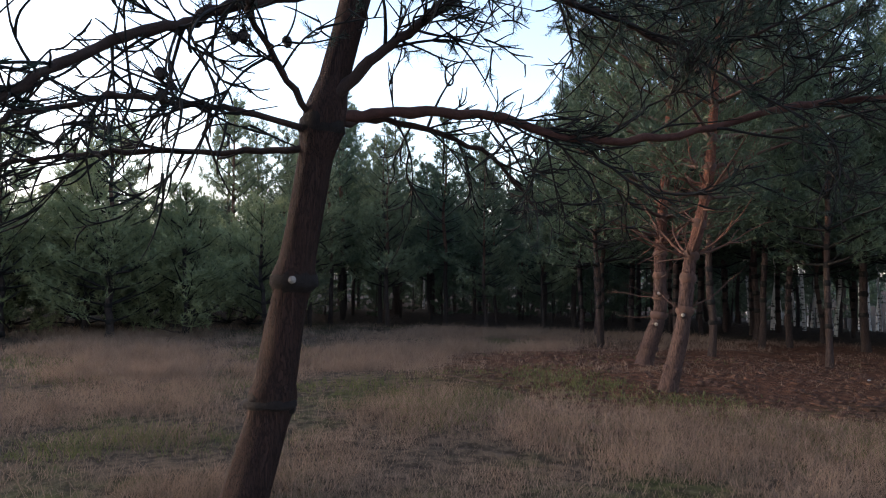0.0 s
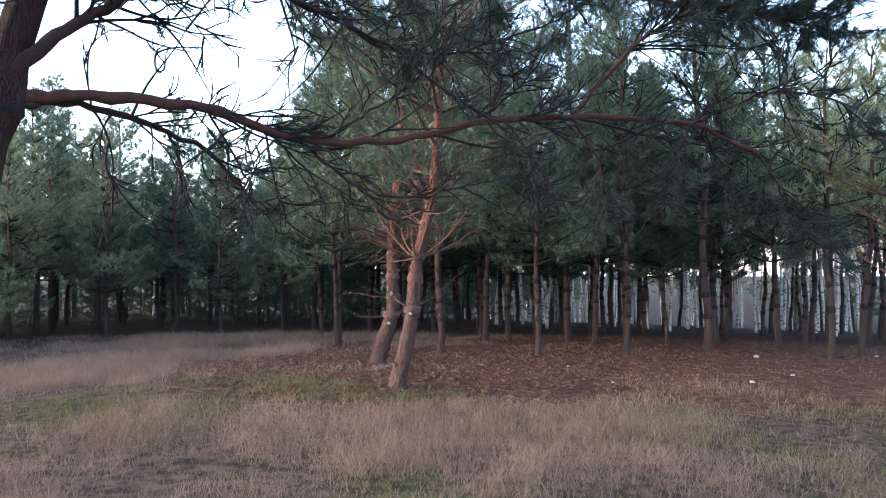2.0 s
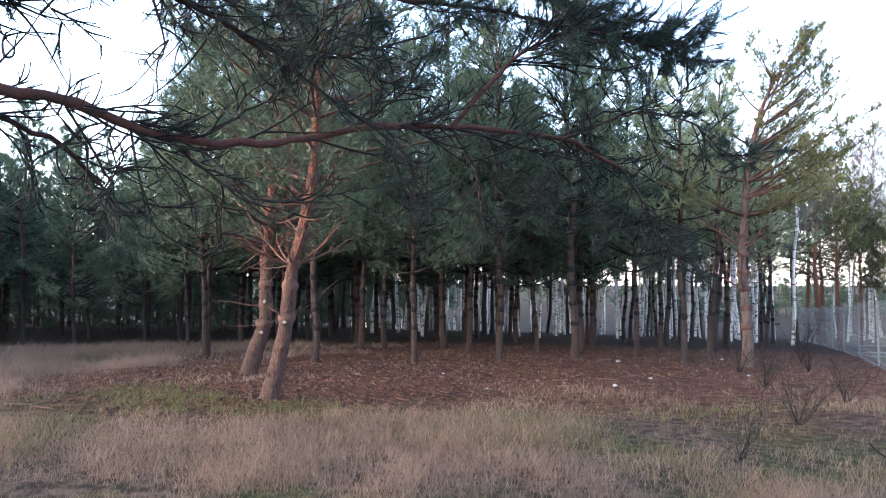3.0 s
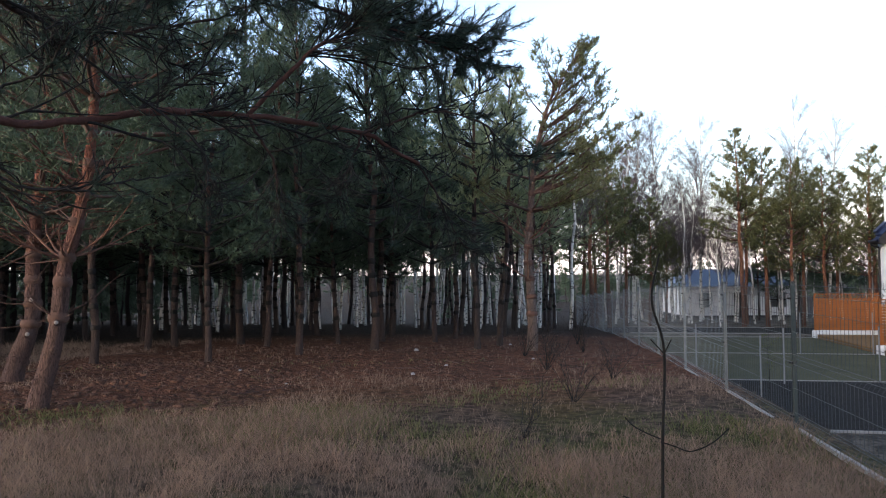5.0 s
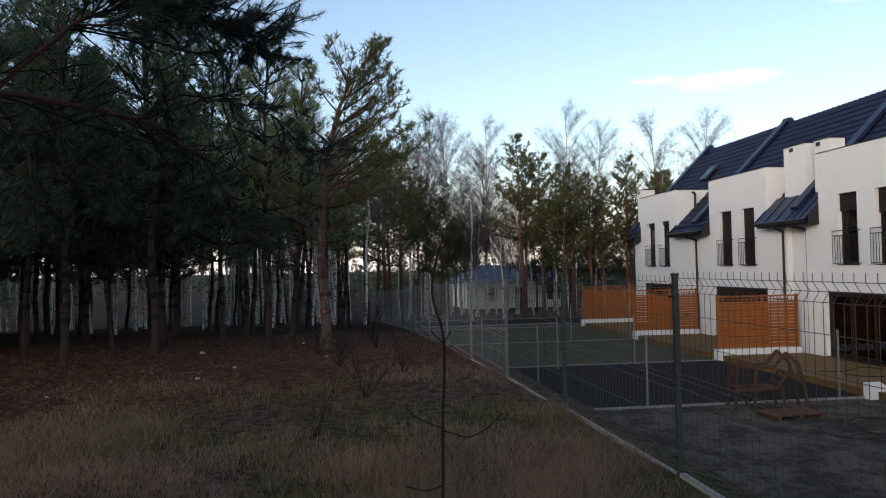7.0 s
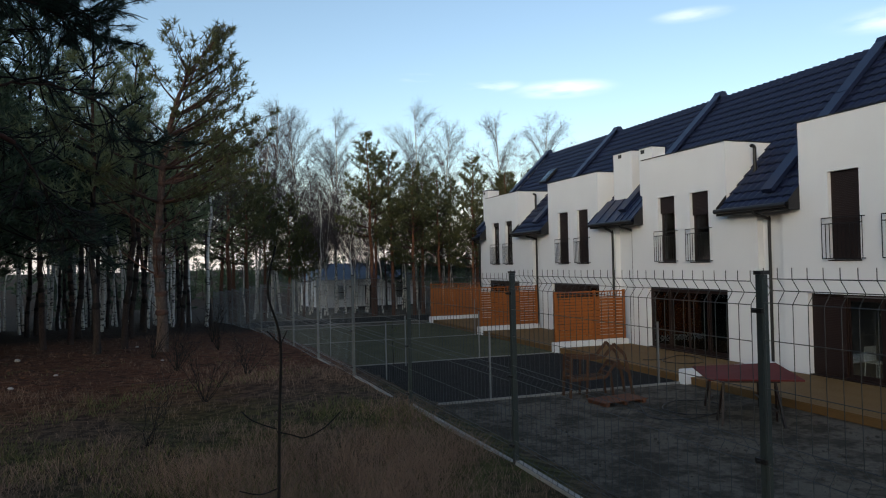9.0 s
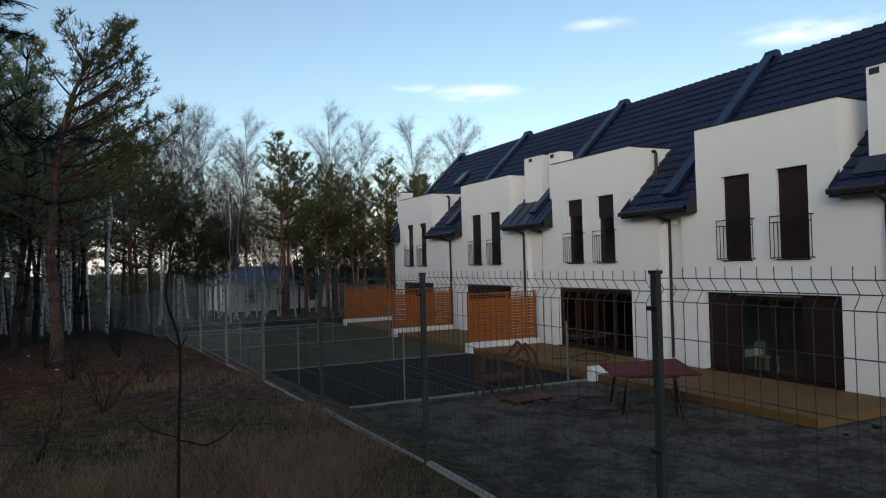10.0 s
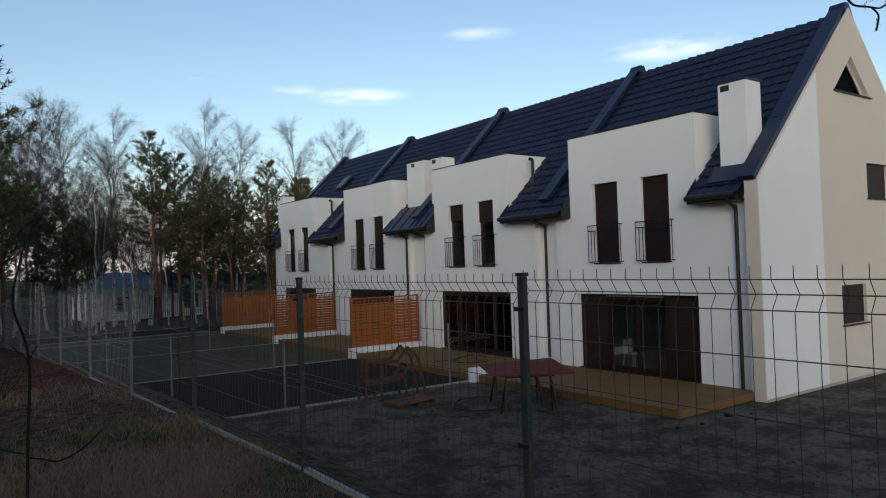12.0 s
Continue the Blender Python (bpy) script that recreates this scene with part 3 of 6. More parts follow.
def chimney(house, y0, y1, x0, x1, z1):
    c = child("chimney", None, house)
    box("shaft", x0, x1, y0, y1, roof_z(x0) - 0.5, z1, M_RENDER, c)
    box("cap", x0 - 0.04, x1 + 0.04, y0 - 0.04, y1 + 0.04, z1 + 0.002, z1 + 0.055, M_FLASH, c, 0.008)
    y = (y0 + y1) / 2 + 0.06
    box("vent_slot", x0 - 0.004, x0 + 0.02, y, y + 0.24, z1 - 0.2, z1 - 0.05, M_GUTTER, c)
    bm = slope_strip(bmesh.new(), y0 - 0.12, y1 + 0.12, x0 - 0.42, x0 - 0.005, 0.06, 0.02)
    part("apron", bm, M_FLASH, c, "dark folded metal apron at the foot of the stack")


def row_house(label, y0, y1, o, shutters, shut, first=False, last=False, skylight=False, seam=None, pipes=(), niches=()):
    """One unit: rendered front with a flat-topped bay, tile roof, windows, patio door, gutters. o shifts the first unit's openings."""
    h = thing("row_house", (0, 0, 0), label, "house", "row of houses")
    b0, b1 = 12.98 + o, 17.42 + o
    door = (13.04 + o, 17.23 + o, -1.11, 1.11)
    wins = [(13.82 + o, 14.73 + o, 2.02, 4.35), (15.55 + o, 16.48 + o, 2.02, 4.35)]
    part("front_wall", wall_cells(FRONT, FRONT + 0.35, [11.545 if first else y0, b0, b1, y1], [-1.6, 3.6], [door, (b0, b1, 1.6, 3.6)] + [(a, b, -1.6, 3.6) for a, b in niches]), M_RENDER, h)
    for a, b in niches:
        box("niche_wall", FRONT + 0.22, FRONT + 0.36, a, b, -1.6, 3.6, M_RENDER, h, 0, "recessed strip of wall behind the downpipe")
    part("bay_wall", wall_cells(FRONT, FRONT + 0.35, [b0, b1], [1.6, PARAPET], wins), M_RENDER, h)
    for a, b in ((b0, b0 + 0.3), (b1 - 0.3, b1)):
        box("bay_side", FRONT + 0.35, 13.3, a, b, 3.3, PARAPET, M_RENDER, h)
    box("bay_roof", FRONT + 0.35, 13.1, b0 + 0.3, b1 - 0.3, PARAPET - 0.25, PARAPET - 0.06, M_FLASH, h)
    cop = child("coping", None, h)
    box("cap", FRONT - 0.025, FRONT + 0.375, b0 - 0.025, b1 + 0.025, PARAPET + 0.002, PARAPET + 0.03, M_GUTTER, cop)
    for a, b in ((b0 - 0.025, b0 + 0.32), (b1 - 0.32, b1 + 0.025)):
        box("cap", FRONT + 0.376, 13.05, a, b, PARAPET + 0.002, PARAPET + 0.03, M_GUTTER, cop)
    # slopes: above the bay, and beside it down to the eaves
    roof = child("roof", None, h)
    child("tile_sheet", tile_sheet(y0, y1, 12.85, RIDGE_X, False), roof)
    child("tile_sheet", tile_sheet(y0, y1, EAVE_X, RIDGE_X, True), roof)
    for a, b in ((11.62 if first else y0, b0), (b1, y1)):
        if b - a > 0.3:
            child("tile_sheet", tile_sheet(a, b, EAVE_X, 12.85), roof)
            bm = slope_strip(bmesh.new(), a, b, EAVE_X + 0.05, 12.9, -0.24, 0.14)
            part("roof_board", bm, M_GUTTER, roof)
    part("roof_board", slope_strip(bmesh.new(), y0 + 0.01, y1 - 0.01, 12.95, RIDGE_X - 0.02, -0.24, 0.14), M_GUTTER, roof)
    ridge = bmesh.new()
    bmesh.ops.create_cone(ridge, cap_ends=True, segments=14, radius1=0.155, radius2=0.105, depth=0.36, matrix=Matrix.Rotation(radians(90), 4, "X"))
    me = bpy.data.meshes.new("ridge_tile")
    ridge.to_mesh(me)
    ridge.free()
    me.materials.append(M_TILE)
    y = y0 + 0.2
    while y < y1 - 0.1:
        t = child("ridge_tile", me, roof)
        t.location = (RIDGE_X, y, RIDGE_Z - 0.11)
        y += 0.33
    # eaves: fascia, gutter and downpipe on each side of the bay
    for a, b in ((11.62 if first else y0, b0), (b1, y1)):
        e = child("gutter", None, h)
        for y in (a, b):
            if y in (b0, b1):
                bm = bmesh.new()
                pr = [(EAVE_X + 0.01, roof_z(EAVE_X) + 0.1), (FRONT - 0.003, roof_z(FRONT) + 0.1), (FRONT - 0.003, roof_z(EAVE_X) - 0.17), (EAVE_X + 0.01, roof_z(EAVE_X) - 0.17)]
                q = [bm.verts.new((x, yy, z)) for yy in (y - 0.012, y + 0.012) for x, z in pr]
                for c in ((0, 1, 2, 3), (7, 6, 5, 4), (0, 4, 5, 1), (1, 5, 6, 2), (2, 6, 7, 3), (3, 7, 4, 0)):
                    bm.faces.new([q[k] for k in c])
                bmesh.ops.recalc_face_normals(bm, faces=bm.faces[:])
                part("cheek_board", bm, M_GUTTER, e)
        t = Tubes()
        t.add([(EAVE_X - 0.06, a, roof_z(EAVE_X) - 0.03), (EAVE_X - 0.06, b, roof_z(EAVE_X) - 0.03)], 0.075, 12)
        child("trough", t.mesh("trough", M_GUTTER), e)
        box("fascia", EAVE_X + 0.02, EAVE_X + 0.06, a, b, roof_z(EAVE_X) - 0.17, roof_z(EAVE_X) + 0.0, M_GUTTER, e)
        box("soffit", EAVE_X + 0.06, FRONT - 0.002, a, b, roof_z(EAVE_X) - 0.17, roof_z(EAVE_X) - 0.13, M_GUTTER, e)
    for y in pipes:
        face = FRONT + (0.22 if any(a < y < b for a, b in niches) else 0.0)
        pipe("downpipe", [(EAVE_X - 0.03, y, 3.56), (EAVE_X + 0.02, y, 3.4), (face - 0.1, y, 3.26), (face - 0.07, y, 3.05), (face - 0.07, y, 0.5), (face - 0.07, y, -1.25)], 0.045, M_GUTTER, h)
    for w, s in zip(wins, shutters):
        french_window(h, *w, s)
    patio_door(h, *door, shut)
    if first:
        box("vent_strip", FRONT + 0.125, FRONT + 0.139, 14.2, 16.2, 1.03, 1.065, M_GALV, h, 0, "pale ventilation strip over the door")
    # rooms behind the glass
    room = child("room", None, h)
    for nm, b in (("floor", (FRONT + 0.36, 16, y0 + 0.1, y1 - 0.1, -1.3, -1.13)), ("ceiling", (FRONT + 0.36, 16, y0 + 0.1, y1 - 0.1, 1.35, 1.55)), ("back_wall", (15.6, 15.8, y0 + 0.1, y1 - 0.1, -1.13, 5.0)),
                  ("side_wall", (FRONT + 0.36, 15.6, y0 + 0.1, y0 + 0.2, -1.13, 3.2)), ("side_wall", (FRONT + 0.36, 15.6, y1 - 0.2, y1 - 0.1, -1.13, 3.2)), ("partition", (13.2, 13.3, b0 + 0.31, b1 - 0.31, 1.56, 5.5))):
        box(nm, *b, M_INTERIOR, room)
    if skylight:
        s = child("skylight", None, roof)
        ys = 36.9
        part("frame", slope_strip(bmesh.new(), ys, ys + 0.78, 13.65, 14.4, 0.1, 0.09), M_GUTTER, s)
        part("pane", slope_strip(bmesh.new(), ys + 0.08, ys + 0.70, 13.72, 14.33, 0.194, 0.01), M_GLASS, s)
    # raised flashing over the party wall, with its peak on the ridge
    for y in ([y0 + 0.19, y1] if first else [y1]):
        fl = child("party_wall_flashing", None, roof)
        bottom = EAVE_X + 0.35 if not first or y == y1 else 11.05
        part("strip", slope_strip(bmesh.new(), y - 0.21, y + 0.21, bottom, RIDGE_X - 0.06, 0.08, 0.13), M_FLASH, fl)
        for x in (12.6, 14.2):
            part("joint", slope_strip(bmesh.new(), y - 0.216, y + 0.216, x, x + 0.04, 0.08, 0.14), M_FLASH, fl)
        bm = bmesh.new()
        vs = [bm.verts.new(p) for yy in (y - 0.21, y + 0.21) for p in ((RIDGE_X - 0.42, yy, RIDGE_Z - 0.26), (RIDGE_X - 0.1, yy, RIDGE_Z + 0.26), (RIDGE_X + 0.1, yy, RIDGE_Z + 0.26), (RIDGE_X + 0.42, yy, RIDGE_Z - 0.26))]
        bm.faces.new(vs[:4]); bm.faces.new(vs[4:])
        for a, b in ((0, 1), (1, 2), (2, 3), (3, 0)):
            bm.faces.new((vs[a], vs[b], vs[b + 4], vs[a + 4]))
        bmesh.ops.recalc_face_normals(bm, faces=bm.faces[:])
        part("peak", bm, M_FLASH, fl)
    if seam:
        a, b = seam
        sm = child("standing_seam_roof", None, roof)
        part("sheet", slope_strip(bmesh.new(), a, b, EAVE_X - 0.02, 11.75, 0.066, 0.012), M_FLASH, sm)
        for k in range(4):
            y = a + (b - a) * k / 3
            part("seam", slope_strip(bmesh.new(), y - 0.012, y + 0.012, EAVE_X - 0.02, 11.75, 0.078, 0.03), M_FLASH, sm)
    # back wall
    box("back_wall", 2 * RIDGE_X - FRONT - 0.35, 2 * RIDGE_X - FRONT, y0, y1, -1.6, 3.95, M_RENDER, h)
    return h


BOUNDS = [11.25, 18.42, 25.85, 33.45, 41.0]
SHIFT = [0.0, 7.30, 14.86, 22.62]
A_HOUSE = row_house("white rendered end house with dark tile roof, brown shutters lowered", 11.25, 18.42, SHIFT[0], (1.0, 1.0), (0, 3), first=True, pipes=(11.86,), niches=((18.05, 18.42),))
B_HOUSE = row_house("white rendered terraced house with dark tile roof, shutters half up", 18.42, 25.85, SHIFT[1], (0.34, 0.27), (), seam=(24.74, 25.84), pipes=(18.7, 25.62), niches=((18.42, 19.0), (25.45, 25.85)))
C_HOUSE = row_house("white rendered terraced house with dark tile roof, closed brown shutters", 25.85, 33.45, SHIFT[2], (1.0, 1.0), (1, 2, 3), seam=(25.86, 27.86), pipes=(26.7,), niches=((25.85, 26.6), (33.1, 33.45)))
D_HOUSE = row_house("white rendered terraced house with skylight in dark tile roof", 33.45, 41.0, SHIFT[3], (0.1, 0.1), (0, 1), last=True, skylight=True, pipes=(33.9, 40.9), niches=((33.45, 34.05),))
chimney(A_HOUSE, 11.70, 12.44, 11.52, 12.2, 6.42)
chimney(B_HOUSE, 24.78, 25.6, 11.75, 12.35, 6.42)
chimney(C_HOUSE, 26.1, 27.4, 11.75, 12.35, 6.47)
chimney(D_HOUSE, 40.25, 41.0, 11.5, 12.2, 6.35)
for h, y in ((B_HOUSE, 19.95), (D_HOUSE, 35.3)):
    pipe("vent_pipe", [(12.1, y, roof_z(12.1) - 0.1), (12.1, y, 5.45), (12.1, y, 5.6), (12.02, y, 5.66), (11.96, y, 5.64)], 0.055, M_GUTTER, h)


FIN = 11.02


def gable(house, y, thick, outer):
    """End wall up to the roof line, with its three openings cut in."""
    bm = bmesh.new()
    back = 2 * RIDGE_X - FRONT
    pts = [(FRONT, -1.6), (back, -1.6), (back, roof_z(back) + 0.02), (RIDGE_X, RIDGE_Z + 0.02), (FRONT, roof_z(FRONT) + 0.02)]
    if outer:
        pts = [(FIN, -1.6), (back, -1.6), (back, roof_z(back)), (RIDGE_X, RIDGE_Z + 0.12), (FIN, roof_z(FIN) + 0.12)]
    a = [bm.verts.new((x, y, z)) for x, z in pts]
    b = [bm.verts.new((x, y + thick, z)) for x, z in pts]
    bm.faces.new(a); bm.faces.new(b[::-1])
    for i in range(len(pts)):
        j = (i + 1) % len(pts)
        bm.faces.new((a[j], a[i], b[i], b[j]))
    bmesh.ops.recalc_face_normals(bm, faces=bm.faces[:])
    return part("gable_wall", bm, M_WALL_GREIGE if outer else M_RENDER, house, "rendered end wall in pale greige")


def cut(ob, verts_y, profile):
    """Cuts a hole of the given (x, z) outline through a wall in the plane of y."""
    bm = bmesh.new()
    a = [bm.verts.new((x, verts_y[0], z)) for x, z in profile]
    b = [bm.verts.new((x, verts_y[1], z)) for x, z in profile]
    bm.faces.new(a); bm.faces.new(b[::-1])
    for i in range(len(a)):
        j = (i + 1) % len(a)
        bm.faces.new((a[j], a[i], b[i], b[j]))
    bmesh.ops.recalc_face_normals(bm, faces=bm.faces[:])
    me = bpy.data.meshes.new("cutter")
    bm.to_mesh(me)
    bm.free()
    c = new("cutter", me)
    mod = ob.modifiers.new("hole", "BOOLEAN")
    mod.object, mod.solver = c, "EXACT"
    dg = bpy.context.evaluated_depsgraph_get()
    done = bpy.data.meshes.new_from_object(ob.evaluated_get(dg))
    ob.modifiers.clear()
    ob.data = done
    bpy.data.objects.remove(c)


G = 11.2
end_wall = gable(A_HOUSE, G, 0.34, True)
OPENINGS = [[(14.87, 0.17), (16.25, 0.17), (16.25, 1.22), (14.87, 1.22)], [(16.6, 3.6), (17.9, 3.6), (17.9, 4.58), (16.6, 4.58)], [(14.92, 6.45), (17.0, 6.45), (15.96, 7.5)]]
for prof in OPENINGS:
    cut(end_wall, (G - 0.1, G + 0.5), prof)
gable(D_HOUSE, 40.9, 0.25, False)
# paler panel over the front part of the end wall
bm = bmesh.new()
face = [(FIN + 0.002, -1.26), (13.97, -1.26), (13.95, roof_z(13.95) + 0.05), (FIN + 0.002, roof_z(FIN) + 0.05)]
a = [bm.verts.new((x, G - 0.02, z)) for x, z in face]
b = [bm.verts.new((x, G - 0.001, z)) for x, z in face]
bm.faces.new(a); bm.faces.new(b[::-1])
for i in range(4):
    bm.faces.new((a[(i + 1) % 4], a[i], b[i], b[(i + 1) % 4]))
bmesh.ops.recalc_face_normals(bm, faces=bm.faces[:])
part("render_panel", bm, M_RENDER, A_HOUSE, "paler rendered panel on the front of the end wall")
for prof in OPENINGS:
    w = child("gable_window", None, A_HOUSE)
    bm = bmesh.new()
    cx, cz = sum(p[0] for p in prof) / len(prof), sum(p[1] for p in prof) / len(prof)
    inner = [(cx + (x - cx) * 0.84, cz + (z - cz) * 0.84) for x, z in prof]
    for i in range(len(prof)):
        j = (i + 1) % len(prof)
        q = [bm.verts.new((x, yy, z)) for yy in (G + 0.14, G + 0.2) for x, z in (prof[i], prof[j], inner[j], inner[i])]
        for c in ((0, 1, 2, 3), (7, 6, 5, 4), (0, 4, 5, 1), (1, 5, 6, 2), (2, 6, 7, 3), (3, 7, 4, 0)):
            bm.faces.new([q[k] for k in c])
    part("frame", bm, M_BROWN if len(prof) == 4 else M_WHITE, w)
    bm = bmesh.new()
    bm.faces.new([bm.verts.new((x, G + 0.17, z)) for x, z in inner])
    bmesh.ops.solidify(bm, geom=bm.faces[:], thickness=0.012)
    part("pane", bm, M_GLASS, w)
    x0, x1, z0 = min(p[0] for p in prof), max(p[0] for p in prof), min(p[1] for p in prof)
    box("sill", x0 - 0.04, x1 + 0.04, G - 0.06, G + 0.13, z0 - 0.04, z0 - 0.003, M_BROWN, w, 0.004)
    if len(prof) == 4:
        part("roller_shutter", ribbed_sheet(G + 0.08, G + 0.1, x0 + 0.01, x1 - 0.01, z0, max(p[1] for p in prof) - 0.002, True), M_SHUTTER, w)
box("plinth", FIN, 20.6, G - 0.035, G - 0.022, -1.6, -1.26, M_CONCRETE, A_HOUSE, 0, "grey concrete footing under the end wall")


# ---- terraces and yards ----
def deck(y0, y1):
    d = thing("wooden_deck", (0, 0, 0), "low larch deck of planks along the house front", "deck", "terrace decks")
    x0, x1, top = 8.12, FRONT - 0.01, -1.12
    n = 22
    w = (x1 - x0) / n
    bm = box_bm(bmesh.new(), 0, w - 0.008, y0, y1, -0.028, 0)
    bmesh.ops.bevel(bm, geom=bm.edges[:], offset=0.003, segments=1, affect="EDGES")
    me = bpy.data.meshes.new("board")
    bm.to_mesh(me)
    bm.free()
    me.materials.append(M_DECK)
    for i in range(n):
        b = child("board", me, d)
        b.location = (x0 + i * w, 0, top + 0.002 * math.sin(i * 7.3))
    box("fascia", x0 + 0.01, x0 + 0.04, y0 + 0.01, y1 - 0.01, YARD + 0.015, top - 0.032, M_DECK, d)
    box("fascia", x0 + 0.04, x1, y0 + 0.01, y0 + 0.04, YARD + 0.015, top - 0.032, M_DECK, d)
    for i in range(5):
        y = y0 + 0.4 + (y1 - y0 - 0.8) * i / 4
        box("joist", x0 + 0.22, x1, y - 0.04, y + 0.04, YARD - 0.02, top - 0.034, M_DECK, d)


for a, b in ((11.5, 18.3), (18.72, 25.7), (26.15, 33.25), (33.75, 40.8)):
    deck(a, b)


def low_wall(y):
    bm = box_bm(bmesh.new(), 7.98, FRONT - 0.012, y - 0.13, y + 0.13, YARD - 0.1, -0.93)
    bmesh.ops.bevel(bm, geom=bm.edges[:], offset=0.01, segments=2, affect="EDGES")
    solo("low_wall", bm, M_RENDER, "low white rendered wall between two terraces", "wall", "terrace walls")


def privacy_screen(y, bottom):
    s = thing("privacy_screen", (0, y, 0), "orange-stained slatted wooden privacy screen", "screen", "privacy screens")
    top, x0, x1 = 0.98, 8.06, FRONT - 0.08
    mid = 9.75
    for x in (x0, mid, x1 - 0.09):
        box("post", x, x + 0.09, -0.045, 0.045, bottom, top, M_ORANGE, s, 0.006)
    for a, b in ((x0 + 0.09, mid), (mid + 0.09, x1 - 0.09)):
        for z in (bottom + 0.02, top - 0.08, top - 0.3):
            box("rail", a, b, -0.022, 0.022, z, z + 0.05, M_ORANGE, s)
        n = 13
        z0, z1 = bottom + 0.075, top - 0.305
        step = (z1 - z0) / n
        bm = box_bm(bmesh.new(), a + 0.002, b - 0.002, -0.009, 0.009, 0, step - 0.014)
        me = bpy.data.meshes.new("slat")
        bm.to_mesh(me)
        bm.free()
        me.materials.append(M_ORANGE)
        for k in range(n):
            sl = child("slat", me, s)
            sl.location = (0, 0.02 if k % 2 else -0.02, z0 + k * step)
        k = 9
        for i in range(1, k):
            x = a + (b - a) * i / k
            box("lattice_bar", x - 0.01, x + 0.01, -0.012, 0.012, top - 0.248, top - 0.082, M_ORANGE, s)
        box("lattice_bar", a, b, -0.0125, 0.0125, top - 0.175, top - 0.155, M_ORANGE, s)


for y in (18.5, 25.95, 33.5, 41.0):
    low_wall(y)
for y in (25.95, 33.5, 41.0):
    privacy_screen(y, -0.925)


def slab(name, x0, x1, y0, y1, z0, z1, mat, label, cat, kind="structure"):
    solo(name, box_bm(bmesh.new(), x0, x1, y0, y1, z0, z1), mat, label, cat, kind=kind)


slab("soil_bed", 0.35, 8.05, 18.7, 25.8, YARD - 0.2, YARD + 0.03, M_SOIL, "bed of freshly laid black soil", "soil")
slab("lawn", 0.0, 8.05, 25.98, 33.4, YARD - 0.2, YARD + 0.03, M_LAWN, "thin dull green lawn", "lawn")
slab("lawn", -0.6, 8.05, 33.56, 41.0, YARD - 0.2, YARD + 0.03, M_LAWN, "thin dull green lawn", "lawn")
slab("soil_strip", -2.0, 12, 43.6, 47.6, YARD - 0.3, YARD + 0.02, M_SOIL, "dark strip of soil behind the plots", "soil")
for y in (18.62, 25.89, 33.48, 41.1, 43.5, 47.7):
    n = 9
    kerb = thing("kerb", (0, y, 0), "pale concrete edging kerb between plots", "kerb", "plot kerbs")
    x0 = -0.9 if y > 30 else -0.1
    for i in range(n):
        w = (8.0 - x0) / n
        box("kerbstone", x0 + i * w, x0 + (i + 1) * w - 0.008, -0.04, 0.04, YARD - 0.15, YARD + 0.05, M_KERB, kerb, 0.008)


def plot_post(x, y, h=1.72):
    p = thing("plot_post", (x, y, YARD), "slim galvanised fence post on the plot border", "post", "plot posts")
    box("shaft", -0.018, 0.018, -0.024, 0.024, -0.3, h, M_GALV, p, 0.004)
    box("cap", -0.024, 0.024, -0.034, 0.034, h + 0.001, h + 0.02, M_GUTTER, p)


for x, y in ((2.36, 18.72), (7.4, 18.72), (5.0, 25.99), (2.0, 25.2), (0.65, 22.6), (-0.23, 27.0), (5.07, 33.58), (7.85, 33.58)):
    plot_post(x, y)


def beam(bm, p, q, w, d):
    """A squared timber from p to q."""
    p, q = Vector(p), Vector(q)
    m = (q - p).to_track_quat("X", "Z").to_matrix().to_4x4()
    bmesh.ops.create_cube(bm, size=1, matrix=Matrix.Translation((p + q) / 2) @ m @ Matrix.Diagonal(((q - p).length, w, d, 1)))
    return bm


def trestle_table():
    t = thing("trestle_table", (6.6, 14.7, YARD), "dark red board lying on splayed trestles", "table", turn=-30)
    bm = box_bm(bmesh.new(), -0.85, 1.0, -1.05, 1.1, 0.93, 0.965)
    bmesh.ops.bevel(bm, geom=bm.edges[:], offset=0.006, segments=2, affect="EDGES")
    for v in bm.verts:
        v.co.z += 0.05 * math.sin(v.co.x * 2.0) * (v.co.y > 0)
    part("board", bm, M_RED, t, "dark red sagging board")
    for y in (-0.75, 0.75):
        tr = child("trestle", None, t)
        part("bar", beam(bmesh.new(), (-0.6, y, 0.89), (0.6, y, 0.89), 0.06, 0.07), M_BROWN, tr)
        for x in (-0.5, 0.5):
            for s in (-0.28, 0.28):
                part("leg", beam(bmesh.new(), (x, y, 0.88), (x + 0.1 * (1 if x > 0 else -1), y + s, 0.0), 0.04, 0.045), M_BROWN, tr)
            part("brace", beam(bmesh.new(), (x, y - 0.19, 0.3), (x, y + 0.19, 0.3), 0.03, 0.03), M_BROWN, tr)


trestle_table()


